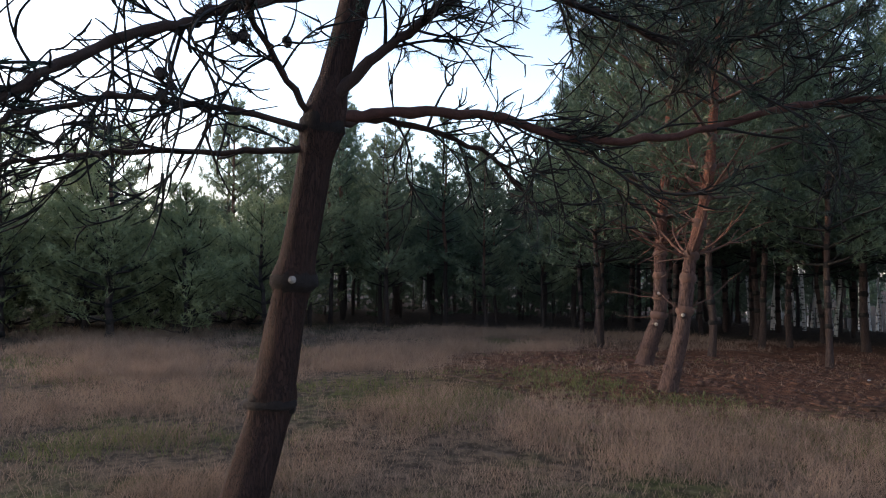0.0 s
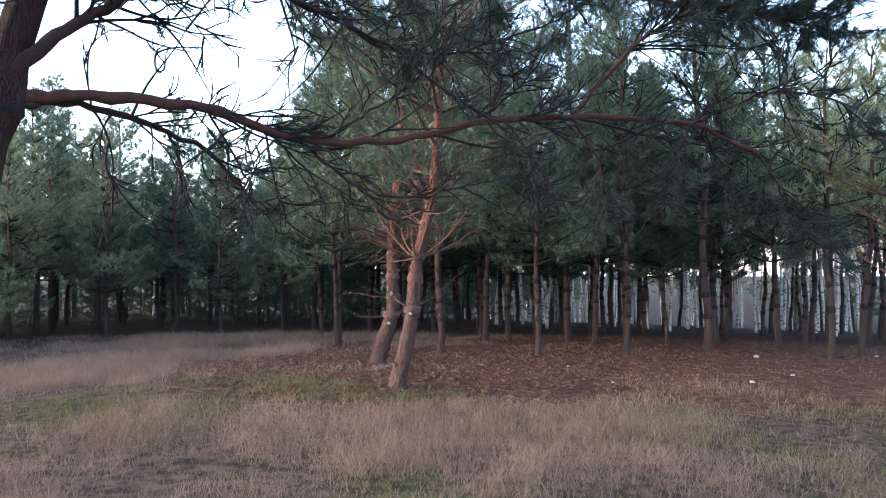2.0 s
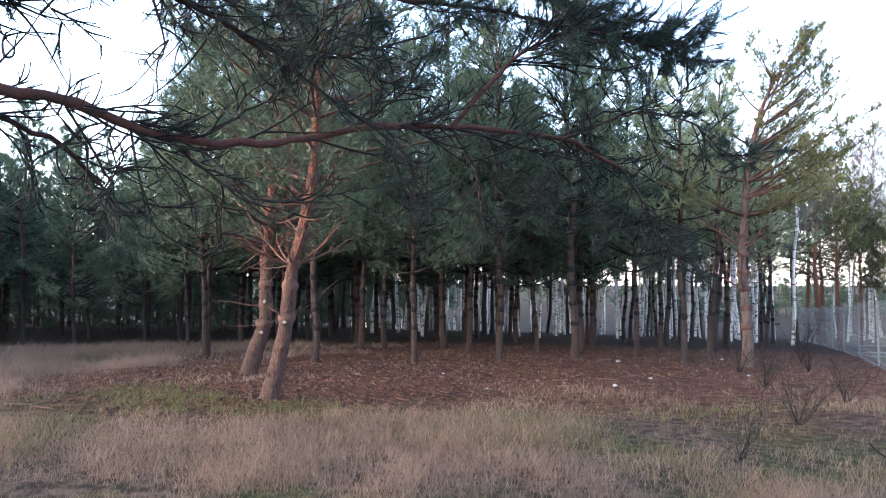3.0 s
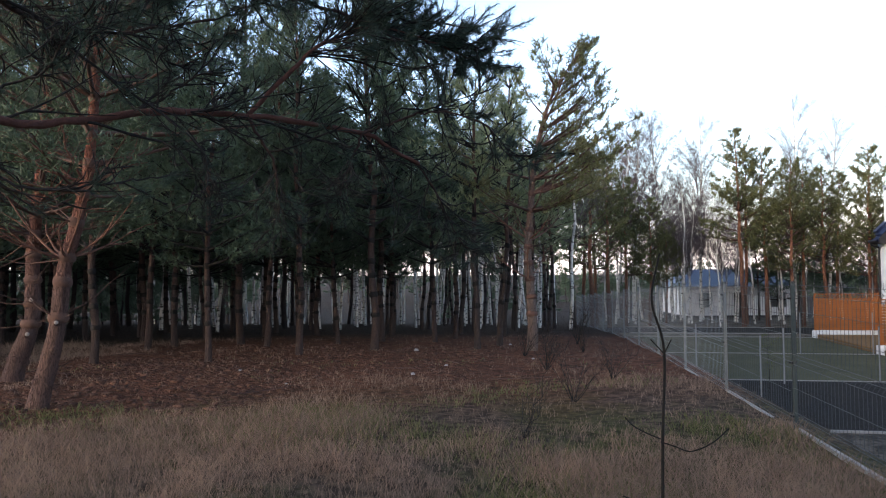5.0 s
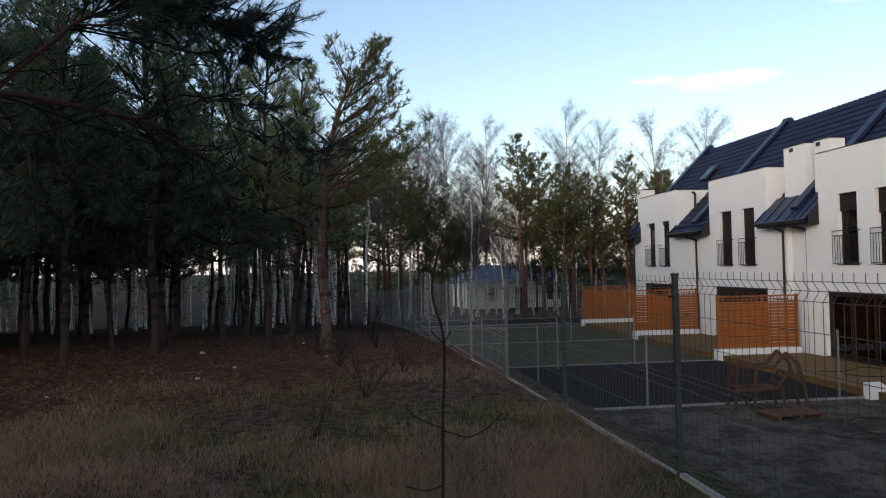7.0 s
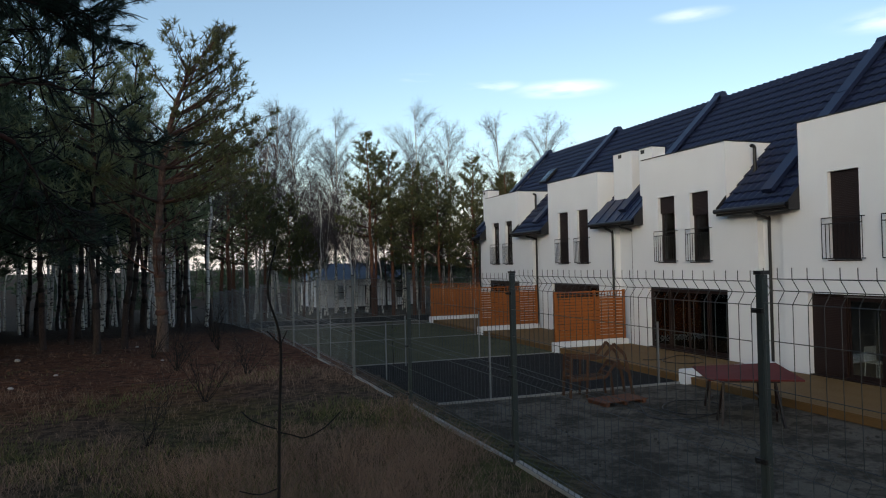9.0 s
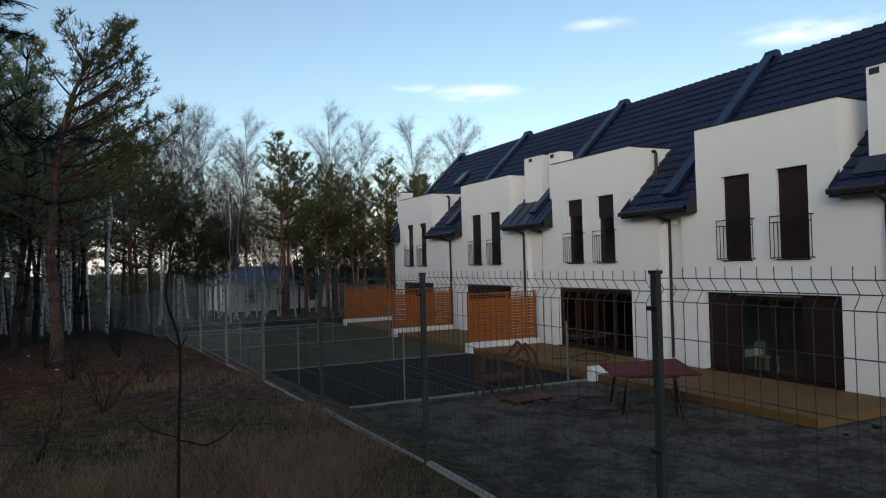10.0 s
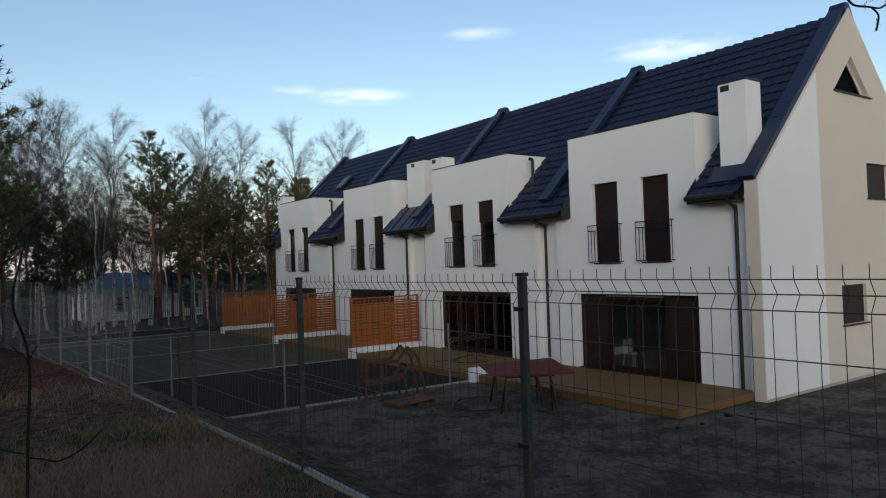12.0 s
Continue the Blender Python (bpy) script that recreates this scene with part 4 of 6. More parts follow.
def garden_lounger():
    """Curved wooden lounger frame, standing at the edge of the dark soil."""
    t = thing("garden_lounger", (4.2, 17.95, YARD), "brown wooden swing seat frame with curved sides", "garden seat", turn=-8)
    t.scale = (0.8, 0.78, 1.0)
    side = [(0.0, 0.0), (0.06, 1.05), (0.75, 0.98), (1.15, 1.0), (1.5, 1.32), (1.85, 1.05), (2.0, 0.55), (2.12, 0.0)]
    for y in (0.0, 0.62):
        fr = child("side_frame", None, t)
        for a, b in zip(side, side[1:]):
            part("timber", beam(bmesh.new(), (a[0], y, a[1]), (b[0], y, b[1]), 0.05, 0.08), M_SWING, fr)
        for a, b in (((0.05, 0.45), (1.2, 0.5)), ((1.2, 0.5), (1.55, 0.85)), ((1.55, 0.85), (1.98, 0.6)), ((0.55, 0.0), (0.6, 0.98)), ((1.45, 0.0), (1.35, 0.6))):
            part("timber", beam(bmesh.new(), (a[0], y, a[1]), (b[0], y, b[1]), 0.045, 0.07), M_SWING, fr)
    for i in range(12):
        u = i / 11
        z = 0.5 + (0.35 if u > 0.75 else 0) * (u - 0.75) * 4
        box("slat", 0.1 + 1.45 * u, 0.18 + 1.45 * u, 0.03, 0.59, z, z + 0.022, M_SWING, t)
    for i in range(4):
        z = 0.62 + 0.11 * i
        box("back_slat", 0.04 + 0.005 * i, 0.062 + 0.005 * i, 0.03, 0.59, z, z + 0.08, M_SWING, t)


garden_lounger()


def plank_pallet():
    p = thing("plank_pallet", (5.0, 17.1, YARD), "flat pallet of reddish planks on the ground", "pallet", turn=6)
    for i in range(6):
        box("plank", -0.65, 0.65, -0.36 + i * 0.12, -0.255 + i * 0.12, 0.08, 0.105, M_PALLET, p, 0.003)
    for x in (-0.55, 0.0, 0.55):
        box("bearer", x - 0.045, x + 0.045, -0.36, 0.345, -0.01, 0.078, M_PALLET, p)


plank_pallet()


def indoor_chair(x, y):
    c = thing("plastic_chair", (x, y, -1.13), "white moulded chair behind the glass", "chair")
    box("seat", -0.22, 0.22, -0.22, 0.22, 0.43, 0.46, M_WHITE, c, 0.012)
    bm = box_bm(bmesh.new(), -0.21, 0.21, 0.2, 0.23, 0.47, 0.85)
    bmesh.ops.bevel(bm, geom=bm.edges[:], offset=0.012, segments=2, affect="EDGES")
    part("backrest", bm, M_WHITE, c)
    for a in (-0.19, 0.19):
        for b in (-0.19, 0.19):
            part("leg", beam(bmesh.new(), (a, b, 0.429), (a * 1.15, b * 1.15, 0.0), 0.03, 0.03), M_WHITE, c)


indoor_chair(12.1, 15.9)


def loose_cable(z, loops, label):
    k = Tubes()
    k.add(spline([(x, y, z) for x, y in loops], 5), 0.014, 6)
    tagged(new("cable", k.mesh("cable", M_GUTTER)), label, "cable", "loose cables")


loose_cable(-1.105, [(8.9, 21.6), (9.5, 21.4), (10.6, 22.0), (10.75, 21.3), (10.3, 20.4), (9.6, 20.3), (9.25, 21.0), (9.9, 21.8)], "thin black cable lying in loops on the deck")
loose_cable(YARD + 0.02, [(5.4, 16.8), (4.7, 15.4), (5.05, 14.9), (5.8, 14.95), (6.75, 15.4), (6.95, 16.2), (6.3, 16.6), (5.5, 16.0), (5.6, 15.2), (6.4, 15.0)], "black cable lying in loops on the bare ground")


def rubble(x, y, r, seed):
    bm = bmesh.new()
    bmesh.ops.create_icosphere(bm, subdivisions=2, radius=r)
    for v in bm.verts:
        v.co *= 1 + 0.5 * noise.noise(v.co * (1.3 / r) + Vector((seed, 0, 0)))
        v.co.z *= 0.5
    solo("rubble_lump", bm, M_SOIL, "dark lump of rubble on the bare ground", "rubble", "rubble lumps").location = (x, y, YARD + r * 0.25)


for i, (x, y, r) in enumerate([(9.17, 11.0, 0.09), (9.3, 10.45, 0.06), (8.15, 10.95, 0.05), (7.5, 11.05, 0.05), (9.7, 10.8, 0.04)]):
    rubble(x, y, r, i * 3.7)


def garden_sapling(x, y):
    """A staked young tree on the plot, thin stem and a few small green leaves."""
    rg = np.random.default_rng(77)
    t = thing("garden_sapling", (x, y, YARD), "slim young garden tree with sparse green leaves", "tree")
    k, v, f = Tubes(), [], []
    k.add(spline([(0, 0, -0.1), (0.02, 0, 0.7), (0, 0.02, 1.3), (0.03, 0, 1.8)], 4), np.linspace(0.012, 0.004, 13), 6)
    for i in range(11):
        z = 0.75 + 0.09 * i
        d = unit((*rg.normal(0, 1, 2), 0.9))
        ln = rg.uniform(0.15, 0.4)
        p = np.array((0.01, 0.01, z))
        k.add([p, p + d * ln], [0.005, 0.002], 4)
        for q in range(7):
            c = p + d * ln * rg.uniform(0.3, 1.05)
            a, b = unit(rg.normal(0, 1, 3)), unit(rg.normal(0, 1, 3))
            n = len(v)
            v += [c, c + a * 0.035 + b * 0.02, c + a * 0.085, c + a * 0.035 - b * 0.02]
            f.append((n, n + 1, n + 2, n + 3))
    child("stem", k.mesh("stem", M_TWIG), t)
    tagged(child("foliage", mesh_of("foliage", v, f, M_GREEN), t), kind="stuff")


garden_sapling(0.85, 22.6)


# ---- mesh fence on the bank ----
def fold(z, height=1.43):
    return sum(0.035 * max(0.0, 1 - abs(z - c) / 0.05) for c in (height - 0.095, 0.66, 0.1))


UPRIGHT_Z = (0.0, 0.05, 0.1, 0.15, 0.61, 0.66, 0.71, 1.285, 1.335, 1.385, 1.43)
CROSS_Z = (0.0, 0.05, 0.1, 0.15, 0.38, 0.61, 0.66, 0.71, 0.93, 1.13, 1.285, 1.335, 1.385)


def wire_meshes(length):
    """Welded wire panel with V-shaped folds and spikes along the top: one upright, one cross wire, and a whole panel."""
    up, across, whole = Tubes(), Tubes(), Tubes()
    up.add([(fold(z), 0, z) for z in UPRIGHT_Z], 0.0019, 4)
    across.add([(-0.004, 0, 0), (-0.004, length, 0)], 0.0021, 4)
    k = round(length / 0.075)
    for i in range(k + 1):
        whole.add([(fold(z), length * i / k, z) for z in UPRIGHT_Z], 0.0019, 4)
    for z in CROSS_Z:
        whole.add([(fold(z) - 0.004, 0.0, z), (fold(z) - 0.004, length, z)], 0.0021, 4)
    return [t.mesh("wire", m, False) for t, m in ((up, M_WIRE), (across, M_WIRE), (whole, M_WIRE_SKYLIT))]


def fence():
    f = thing("mesh_fence", (0, 0, 0), "welded mesh fence, far panels painted paler for sky sheen", "fence")
    pts = []
    y = 4.66 - 2 * 2.52
    while y < 38.5:
        pts.append((fence_x(y), y, fence_top(y)))
        y += 2.515
    upright, cross_wire, panel = wire_meshes(2.44)
    bm = box_bm(bmesh.new(), -0.02, 0.02, -0.018, 0.018, -1.75, 0.0)
    bmesh.ops.bevel(bm, geom=[e for e in bm.edges if abs(e.verts[0].co.z - e.verts[1].co.z) > 1], offset=0.005, segments=2, affect="EDGES")
    post = bpy.data.meshes.new("post")
    bm.to_mesh(post)
    bm.free()
    post.materials.append(M_POST)
    skylit_post = post.copy()
    skylit_post.materials[0] = M_POST_SKYLIT
    cap = bpy.data.meshes.new("cap")
    bm = box_bm(bmesh.new(), -0.023, 0.023, -0.021, 0.021, 0.001, 0.018)
    bm.to_mesh(cap)
    bm.free()
    cap.materials.append(M_GUTTER)
    clamp = bpy.data.meshes.new("clamp")
    bm = box_bm(bmesh.new(), -0.034, -0.021, -0.03, 0.03, -0.01, 0.01)
    bmesh.ops.create_cone(bm, cap_ends=True, segments=8, radius1=0.007, radius2=0.007, depth=0.02, matrix=Matrix.Translation((-0.044, 0, 0)) @ Matrix.Rotation(radians(90), 4, "Y"))
    bm.to_mesh(clamp)
    bm.free()
    clamp.materials.append(M_IRON)
    board = bpy.data.meshes.new("base_board")
    bm = box_bm(bmesh.new(), -0.025, 0.025, 0.0, 2.44, -0.25, 0.0)
    bmesh.ops.bevel(bm, geom=bm.edges[:], offset=0.006, segments=1, affect="EDGES")
    bm.to_mesh(board)
    bm.free()
    board.materials.append(M_CONCRETE)
    for i, p in enumerate(pts):
        # from the sixth post on, the sky's light is put into the colour
        po = child("post", post if i < 5 else skylit_post, f)
        po.location = p
        c = child("cap", cap, po)
        for z in (-0.15, -0.78, -1.3):
            child("clamp", clamp, po).location = (0, 0, z)
        if i + 1 < len(pts):
            q = pts[i + 1]
            turn = math.atan2(-(q[0] - p[0]), q[1] - p[1])
            z = min(p[2], q[2])
            for nm, me, dz in (("wire_panel", panel, z - 1.40), ("base_board", board, z - 1.405)):
                o = child(nm, None if nm == "wire_panel" and i < 5 else me, f)
                o.matrix_basis = pose(p[0] - (0.026 if nm == "wire_panel" else 0.0), p[1] + 0.035, dz, 0, 0, math.degrees(turn))
                if nm == "wire_panel" and i < 5:
                    for w in range(34):
                        child("wire", upright, o).location = (0, 2.44 * w / 33, 0)
                    for w in CROSS_Z:
                        child("wire", cross_wire, o).location = (fold(w), 0, w)
                elif nm == "wire_panel":
                    tagged(o, kind="stuff")
    return f


fence()


# ---- far house behind the birches ----
def far_house(x, y, w, d, h, turn):
    z = YARD - 0.35
    f = thing("far_house", (x, y, z), "white bungalow with dark roof behind the birches", "house", turn=turn)
    part("wall", wall_cells(-0.3, 0.0, [0, w], [0, h], [(1.2, 2.3, 0.9, 2.1), (4.0, 4.9, 0.1, 2.1), (6.6, 8.2, 0.9, 2.1)]), M_RENDER_GREY, f).matrix_basis = pose(0, 0, 0, 0, 0, -90)
    for a, b in ((1.2, 2.3), (6.6, 8.2)):
        wd = child("window", None, f)
        box("pane", a, b, 0.12, 0.14, 0.9, 2.1, M_GLASS, wd)
        box("frame", a, b, 0.14, 0.2, 1.46, 1.54, M_BROWN, wd)
    box("door", 4.0, 4.9, 0.12, 0.17, 0.1, 2.1, M_BROWN, f)
    box("wall", 0.0, 0.3, 0.3, d, 0, h, M_RENDER_GREY, f)
    box("wall", w - 0.3, w, 0.3, d, 0, h, M_RENDER_GREY, f)
    box("wall", 0.3, w - 0.3, d - 0.3, d, 0, h, M_RENDER_GREY, f)
    bm = bmesh.new()
    v = [bm.verts.new(p) for p in ((-0.4, -0.5, h), (w + 0.4, -0.5, h), (w + 0.4, d + 0.4, h), (-0.4, d + 0.4, h), (1.5, d / 2, h + 1.4), (w - 1.5, d / 2, h + 1.4))]
    for q in ((0, 1, 5, 4), (1, 2, 5), (2, 3, 4, 5), (3, 0, 4), (3, 2, 1, 0)):
        bm.faces.new([v[i] for i in q])
    part("roof", bm, M_TILE, f)


far_house(5.0, 61.5, 8.6, 6, 2.6, 8)


# ---- pines ----
def pine_meshes(seed, h, base, spread, r0, lean, count, length, width, mat, whorl=0.36, dense=1.0, bare=1.0, bend=0.0, keep=0.95, lod=0, bark=None, stem=None, flag=0.0):
    """Trunk, branch and needle meshes of one Scots pine standing at the origin. stem: (x, y, z, radius) along a crooked trunk; flag: how far the crown is blown towards +x."""
    rng = np.random.default_rng(seed)
    wood, limbs, tufts, dirs = Tubes(), Tubes(), [], []
    k = 14
    zs = np.linspace(0, h, k)
    wob = np.cumsum(rng.normal(0, 0.035, (k, 2)), 0)
    sweep = np.sin(np.linspace(0, math.pi, k)) * bend
    path = np.stack([lean[0] * zs / h + wob[:, 0] + sweep, lean[1] * zs / h + wob[:, 1], zs], 1)
    path[0, 2] = -0.3
    rad = r0 * (1 - zs / h) ** 0.8 + 0.012
    rad[0] *= 1.25
    if stem:
        path, rad = np.array(stem)[:, :3], np.array(stem)[:, 3]
    fine = spline(path, 4)
    rf = np.interp(fine[:, 2], path[:, 2], rad)
    rf *= 1 + 0.05 * np.sin(fine[:, 2] * 9 + seed)
    wood.add(fine[::1 + lod], rf[::1 + lod], 10 - 4 * lod)
    z = min(0.7, 0.3 + base * 0.4) + rng.uniform(0, 0.4) if base > 0.5 else 0.12
    while z < h - 0.2:
        c = np.array([np.interp(z, path[:, 2], path[:, i]) for i in (0, 1)] + [z])
        r = float(np.interp(z, path[:, 2], rad))
        if not lod:
            limbs.add([c + (0, 0, -0.06), c + (0, 0, -0.02), c + (0, 0, 0.03), c + (0, 0, 0.07)], [r * 0.96, r * 1.24, r * 1.2, r * 0.95], 9)
        live = z > base
        n = int(rng.integers(4, 7)) if live else int(rng.integers(0, 3) * bare)
        u = max(0.0, (z - base) / (h - base))
        for b in range(n):
            az = rng.uniform(0, 2 * math.pi)
            if flag and math.cos(az) < 0 and rng.uniform() < flag:
                az = math.pi - az
            if live:
                ln = (spread * (1 - u) ** 0.75 * rng.uniform(0.65, 1.1) + 0.28) * (min(1.0, 0.55 + (z - base) * 0.6) if base > 0.5 else 1.0)
                el = radians(rng.uniform(0, 28) + 35 * u)
            else:
                ln, el = rng.uniform(0.12, 0.8) * (0.5 + 0.5 * z / base) * (1.45 if bare > 1.5 else 1.0), radians(rng.uniform(-12, 38))
            d = np.array([math.cos(az) * math.cos(el), math.sin(az) * math.cos(el), math.sin(el)])
            s = np.linspace(0, 1, 6)[:, None]
            curve = c + d * ln * s + np.array([0, 0, 1]) * ln * (0.22 * s ** 2 - 0.10 * s) + rng.normal(0, 0.02, (6, 3)) * s * ln
            th = (0.008 + 0.012 * ln) if live else (0.004 + 0.008 * ln)
            limbs.add(curve[::1 + lod], np.linspace(th, 0.004, 6)[::1 + lod], 4 - lod)
            if not live:
                for q in range(int(rng.integers(0, 4))):
                    p = curve[int(rng.integers(2, 6))]
                    e = unit(d + rng.normal(0, 0.6, 3))
                    limbs.add([p, p + e * rng.uniform(0.1, 0.3)], [0.004, 0.002], 3)
                continue
            side = unit(np.cross(d, [0, 0, 1]))
            m = max(3, int(ln * 7.5 * dense))
            for q in range(m):
                f = 0.28 + 0.72 * (q + rng.uniform(0, 0.8)) / m
                p = np.array([np.interp(f, s[:, 0], curve[:, i]) for i in range(3)])
                e = unit(d * 0.7 + side * (1 if q % 2 else -1) * rng.uniform(0.3, 1.0) + np.array([0, 0, rng.uniform(-0.1, 0.75)]))
                tl = (0.12 + 0.32 * ln * (1.1 - f)) * rng.uniform(0.6, 1.2)
                if not lod:
                    limbs.add([p, p + e * tl], [0.005, 0.0025], 3)
                for g in (0.45, 1.0):
                    if rng.uniform() < keep:
                        off = rng.normal(0, 0.05, 3)
                        tufts.append(p + e * tl * g + off)
                        dirs.append(unit(e + (0, 0, 0.55) + rng.normal(0, 0.25, 3)))
            tufts.append(curve[-1])
            dirs.append(unit(d + (0, 0, 0.6)))
        z += whorl * rng.uniform(0.8, 1.2)
    tufts.append(path[-1])
    dirs.append(np.array([0, 0, 1.0]))
    v, f = needle_arrays(rng, np.array(tufts), np.array(dirs), count, length, width, 0.12)
    return wood.mesh("trunk", bark or M_BARK), limbs.mesh("branches", M_TWIG if bare < 1.5 else M_DEADWOOD), mesh_of("needles", v, f, mat)


def as_triangles(me):
    v = np.empty(len(me.vertices) * 3, dtype=np.float32)
    me.vertices.foreach_get("co", v)
    f = np.empty(len(me.loops), dtype=np.int32)
    me.loops.foreach_get("vertex_index", f)
    k = len(me.loops) // len(me.polygons)
    f = f.reshape(-1, k)
    return v.reshape(-1, 3), f if k == 3 else np.concatenate([f[:, :3], f[:, [0, 2, 3]]])


def joined(name, mat, meshes, places):
    """One mesh of many far copies: places are x, y, z, turn in degrees, scale."""
    vs, fs, n = [], [], 0
    src = [as_triangles(m) for m in meshes]
    for i, (x, y, z, a, s) in enumerate(places):
        v, f = src[i % len(src)]
        c, d = math.cos(radians(a)) * s, math.sin(radians(a)) * s
        vs.append(v @ np.array([[c, d, 0], [-d, c, 0], [0, 0, s]]) + (x, y, z))
        fs.append(f + n)
        n += len(v)
    return mesh_of(name, np.concatenate(vs), np.concatenate(fs), mat)


def make_tree(name, meshes, names, at, label, category, group, turn=0.0, scale=1.0):
    t = thing(name, at, label, category, group)
    t.matrix_world = pose(*at, 0, 0, turn) @ Matrix.Scale(scale, 4)
    for nm, me in zip(names, meshes):
        c = child(nm, me, t)
        if nm != "trunk":
            tagged(c, kind="stuff")
    return t


PINE_PARTS = ("trunk", "branchwork", "crown")
STAND = [pine_meshes(11 + i, h, b, sp, r, ln, 9, 0.17, 0.024, M_NEEDLE, dense=1.0, bare=1.4, bark=M_BARK_STAND) for i, (h, b, sp, r, ln) in enumerate(
    [(8.0, 1.9, 2.0, 0.056, (0.2, 0.1)), (8.5, 2.1, 1.9, 0.062, (-0.2, 0.3)), (7.4, 1.75, 2.1, 0.053, (0.1, -0.3)), (8.8, 2.25, 1.8, 0.07, (0.0, 0.2))])]
BACK = [pine_meshes(21 + i, h, b, sp, r, ln, 8, 0.26, 0.045, M_NEEDLE, whorl=0.5, dense=0.7, bare=1.0, lod=1) for i, (h, b, sp, r, ln) in enumerate(
    [(8.4, 2.2, 2.1, 0.09, (0.2, 0.1)), (9.0, 2.5, 2.0, 0.1, (-0.2, 0.2)), (7.4, 1.6, 2.2, 0.085, (0.1, -0.2))])]
# edge pines, their lit look carried by needle colour
EDGE = [pine_meshes(41 + i, h, b, sp, r, ln, 9, 0.2, 0.032, M_NEEDLE_LIT_EDGE, whorl=0.45, dense=0.8, bare=1.0, lod=1) for i, (h, b, sp, r, ln) in enumerate(
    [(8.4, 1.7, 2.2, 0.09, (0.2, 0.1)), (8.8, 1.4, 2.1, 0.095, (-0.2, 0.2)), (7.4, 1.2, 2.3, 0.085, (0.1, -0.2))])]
YOUNG = [pine_meshes(31 + i, h, b, sp, r, ln, 10, 0.19, 0.028, M_NEEDLE_YOUNG_HAZED, dense=1.1, bare=0.5) for i, (h, b, sp, r, ln) in enumerate(
    [(4.3, 0.12, 2.0, 0.07, (0.1, 0.1)), (5.4, 0.3, 2.1, 0.08, (-0.1, 0.2)), (3.6, 0.05, 1.8, 0.06, (0.1, 0))])]
FAR = [pine_meshes(51 + i, h, b, sp, r, ln, 8, 0.25, 0.042, M_NEEDLE_SUN_TINT, whorl=0.5, dense=0.68, bare=1.6, lod=1, keep=0.92, bark=M_BARK_FAR) for i, (h, b, sp, r, ln) in enumerate(
    [(11.5, 4.6, 2.5, 0.13, (0.3, 0.2)), (10.0, 3.0, 2.6, 0.12, (-0.3, 0.1)), (12.5, 5.6, 2.3, 0.13, (0.1, -0.4))])]
WOODS = [pine_meshes(61 + i, h, b, sp, r, ln, 7, 0.45, 0.10, M_NEEDLE, whorl=0.9, dense=0.34, bare=0.5, lod=1) for i, (h, b, sp, r, ln) in enumerate(
    [(9.5, 1.2, 2.8, 0.13, (0.3, 0.2)), (8.5, 0.8, 2.8, 0.12, (-0.3, 0.1))])]
# stand pines towards the fence: pale needles paint in haze against the sky
HAZED = [pine_meshes(81 + i, h, b, sp, r, ln, 9, 0.19, 0.024, M_NEEDLE_YOUNG_HAZED, dense=0.75, bare=1.0, whorl=0.45) for i, (h, b, sp, r, ln) in enumerate(
    [(6.4, 2.9, 1.5, 0.06, (0.2, 0.1)), (7.0, 3.3, 1.4, 0.062, (-0.3, 0.2)), (5.6, 2.5, 1.5, 0.055, (0.2, -0.3))])]
rng = np.random.default_rng(5)
WOODS_AT = []
L_STAND = "slender Scots pine with bare lower trunk and dark green crown"
L_YOUNG = "bushy young Scots pine with branches near the ground"
L_FAR = "tall Scots pine with reddish trunk and open crown"


def stand_pine(x, y, k=None, s=None, kinds=STAND, label=L_STAND, group="pine stand"):
    k = int(rng.integers(len(kinds))) if k is None else k
    s = float(rng.uniform(0.88, 1.12)) if s is None else s
    return make_tree("pine_tree", kinds[k % len(kinds)], PINE_PARTS, (x, y, ground_z(x, y) - 0.03), label, "tree", group, float(rng.uniform(0, 360)), s)


# pines that can be told apart, from the mound towards the fence
FRONT_PINES = [(-15.49, 13.33), (-18.2, 16.0), (-18.9, 16.2), (-12.92, 13.56), (-14.21, 17.27), (-13.96, 18.2), (-11.14, 14.34), (-12.68, 19.02), (-11.67, 18.22), (-10.05, 16.17), (-10.08, 19.27), (-8.85, 17.47), (-7.83, 20.08), (-7.61, 21.73), (-6.49, 18.1), (-6.18, 19.3), (-15.9, 13.9), (-9.4, 20.6)]
placed = list(FRONT_PINES)
for i, (x, y) in enumerate(FRONT_PINES):
    stand_pine(x, y, i, 0.86 + 0.3 * ((i * 37) % 10) / 10, HAZED if x > -7 else STAND)

EYE = (-4.6, 2.25)


def scatter(n, a0, a1, d0, d1, gap, accept=lambda x, y: True):
    """Places by bearing (degrees left of the y axis) and distance from the clearing's edge, kept apart."""
    out = []
    for _ in range(n * 30):
        if len(out) >= n:
            break
        a, d = radians(rng.uniform(a0, a1)), math.sqrt(rng.uniform(d0 ** 2, d1 ** 2))
        x, y = EYE[0] - d * math.sin(a), EYE[1] + d * math.cos(a)
        if x < fence_x(min(y, 60)) - 0.8 and accept(x, y) and all((x - p[0]) ** 2 + (y - p[1]) ** 2 > gap ** 2 for p in placed):
            out.append((x, y))
            placed.append((x, y))
    return out


for x, y in ((-5.0, 25.0), (-4.9, 28.6), (-6.4, 23.4)):
    stand_pine(x, y, kinds=HAZED)
for x, y in scatter(24, 14, 42, 19, 27, 1.6):
    stand_pine(x, y)
for x, y in scatter(5, -1, 7, 24, 34, 1.2):
    stand_pine(x, y, kinds=HAZED, s=float(rng.uniform(0.8, 0.95)))
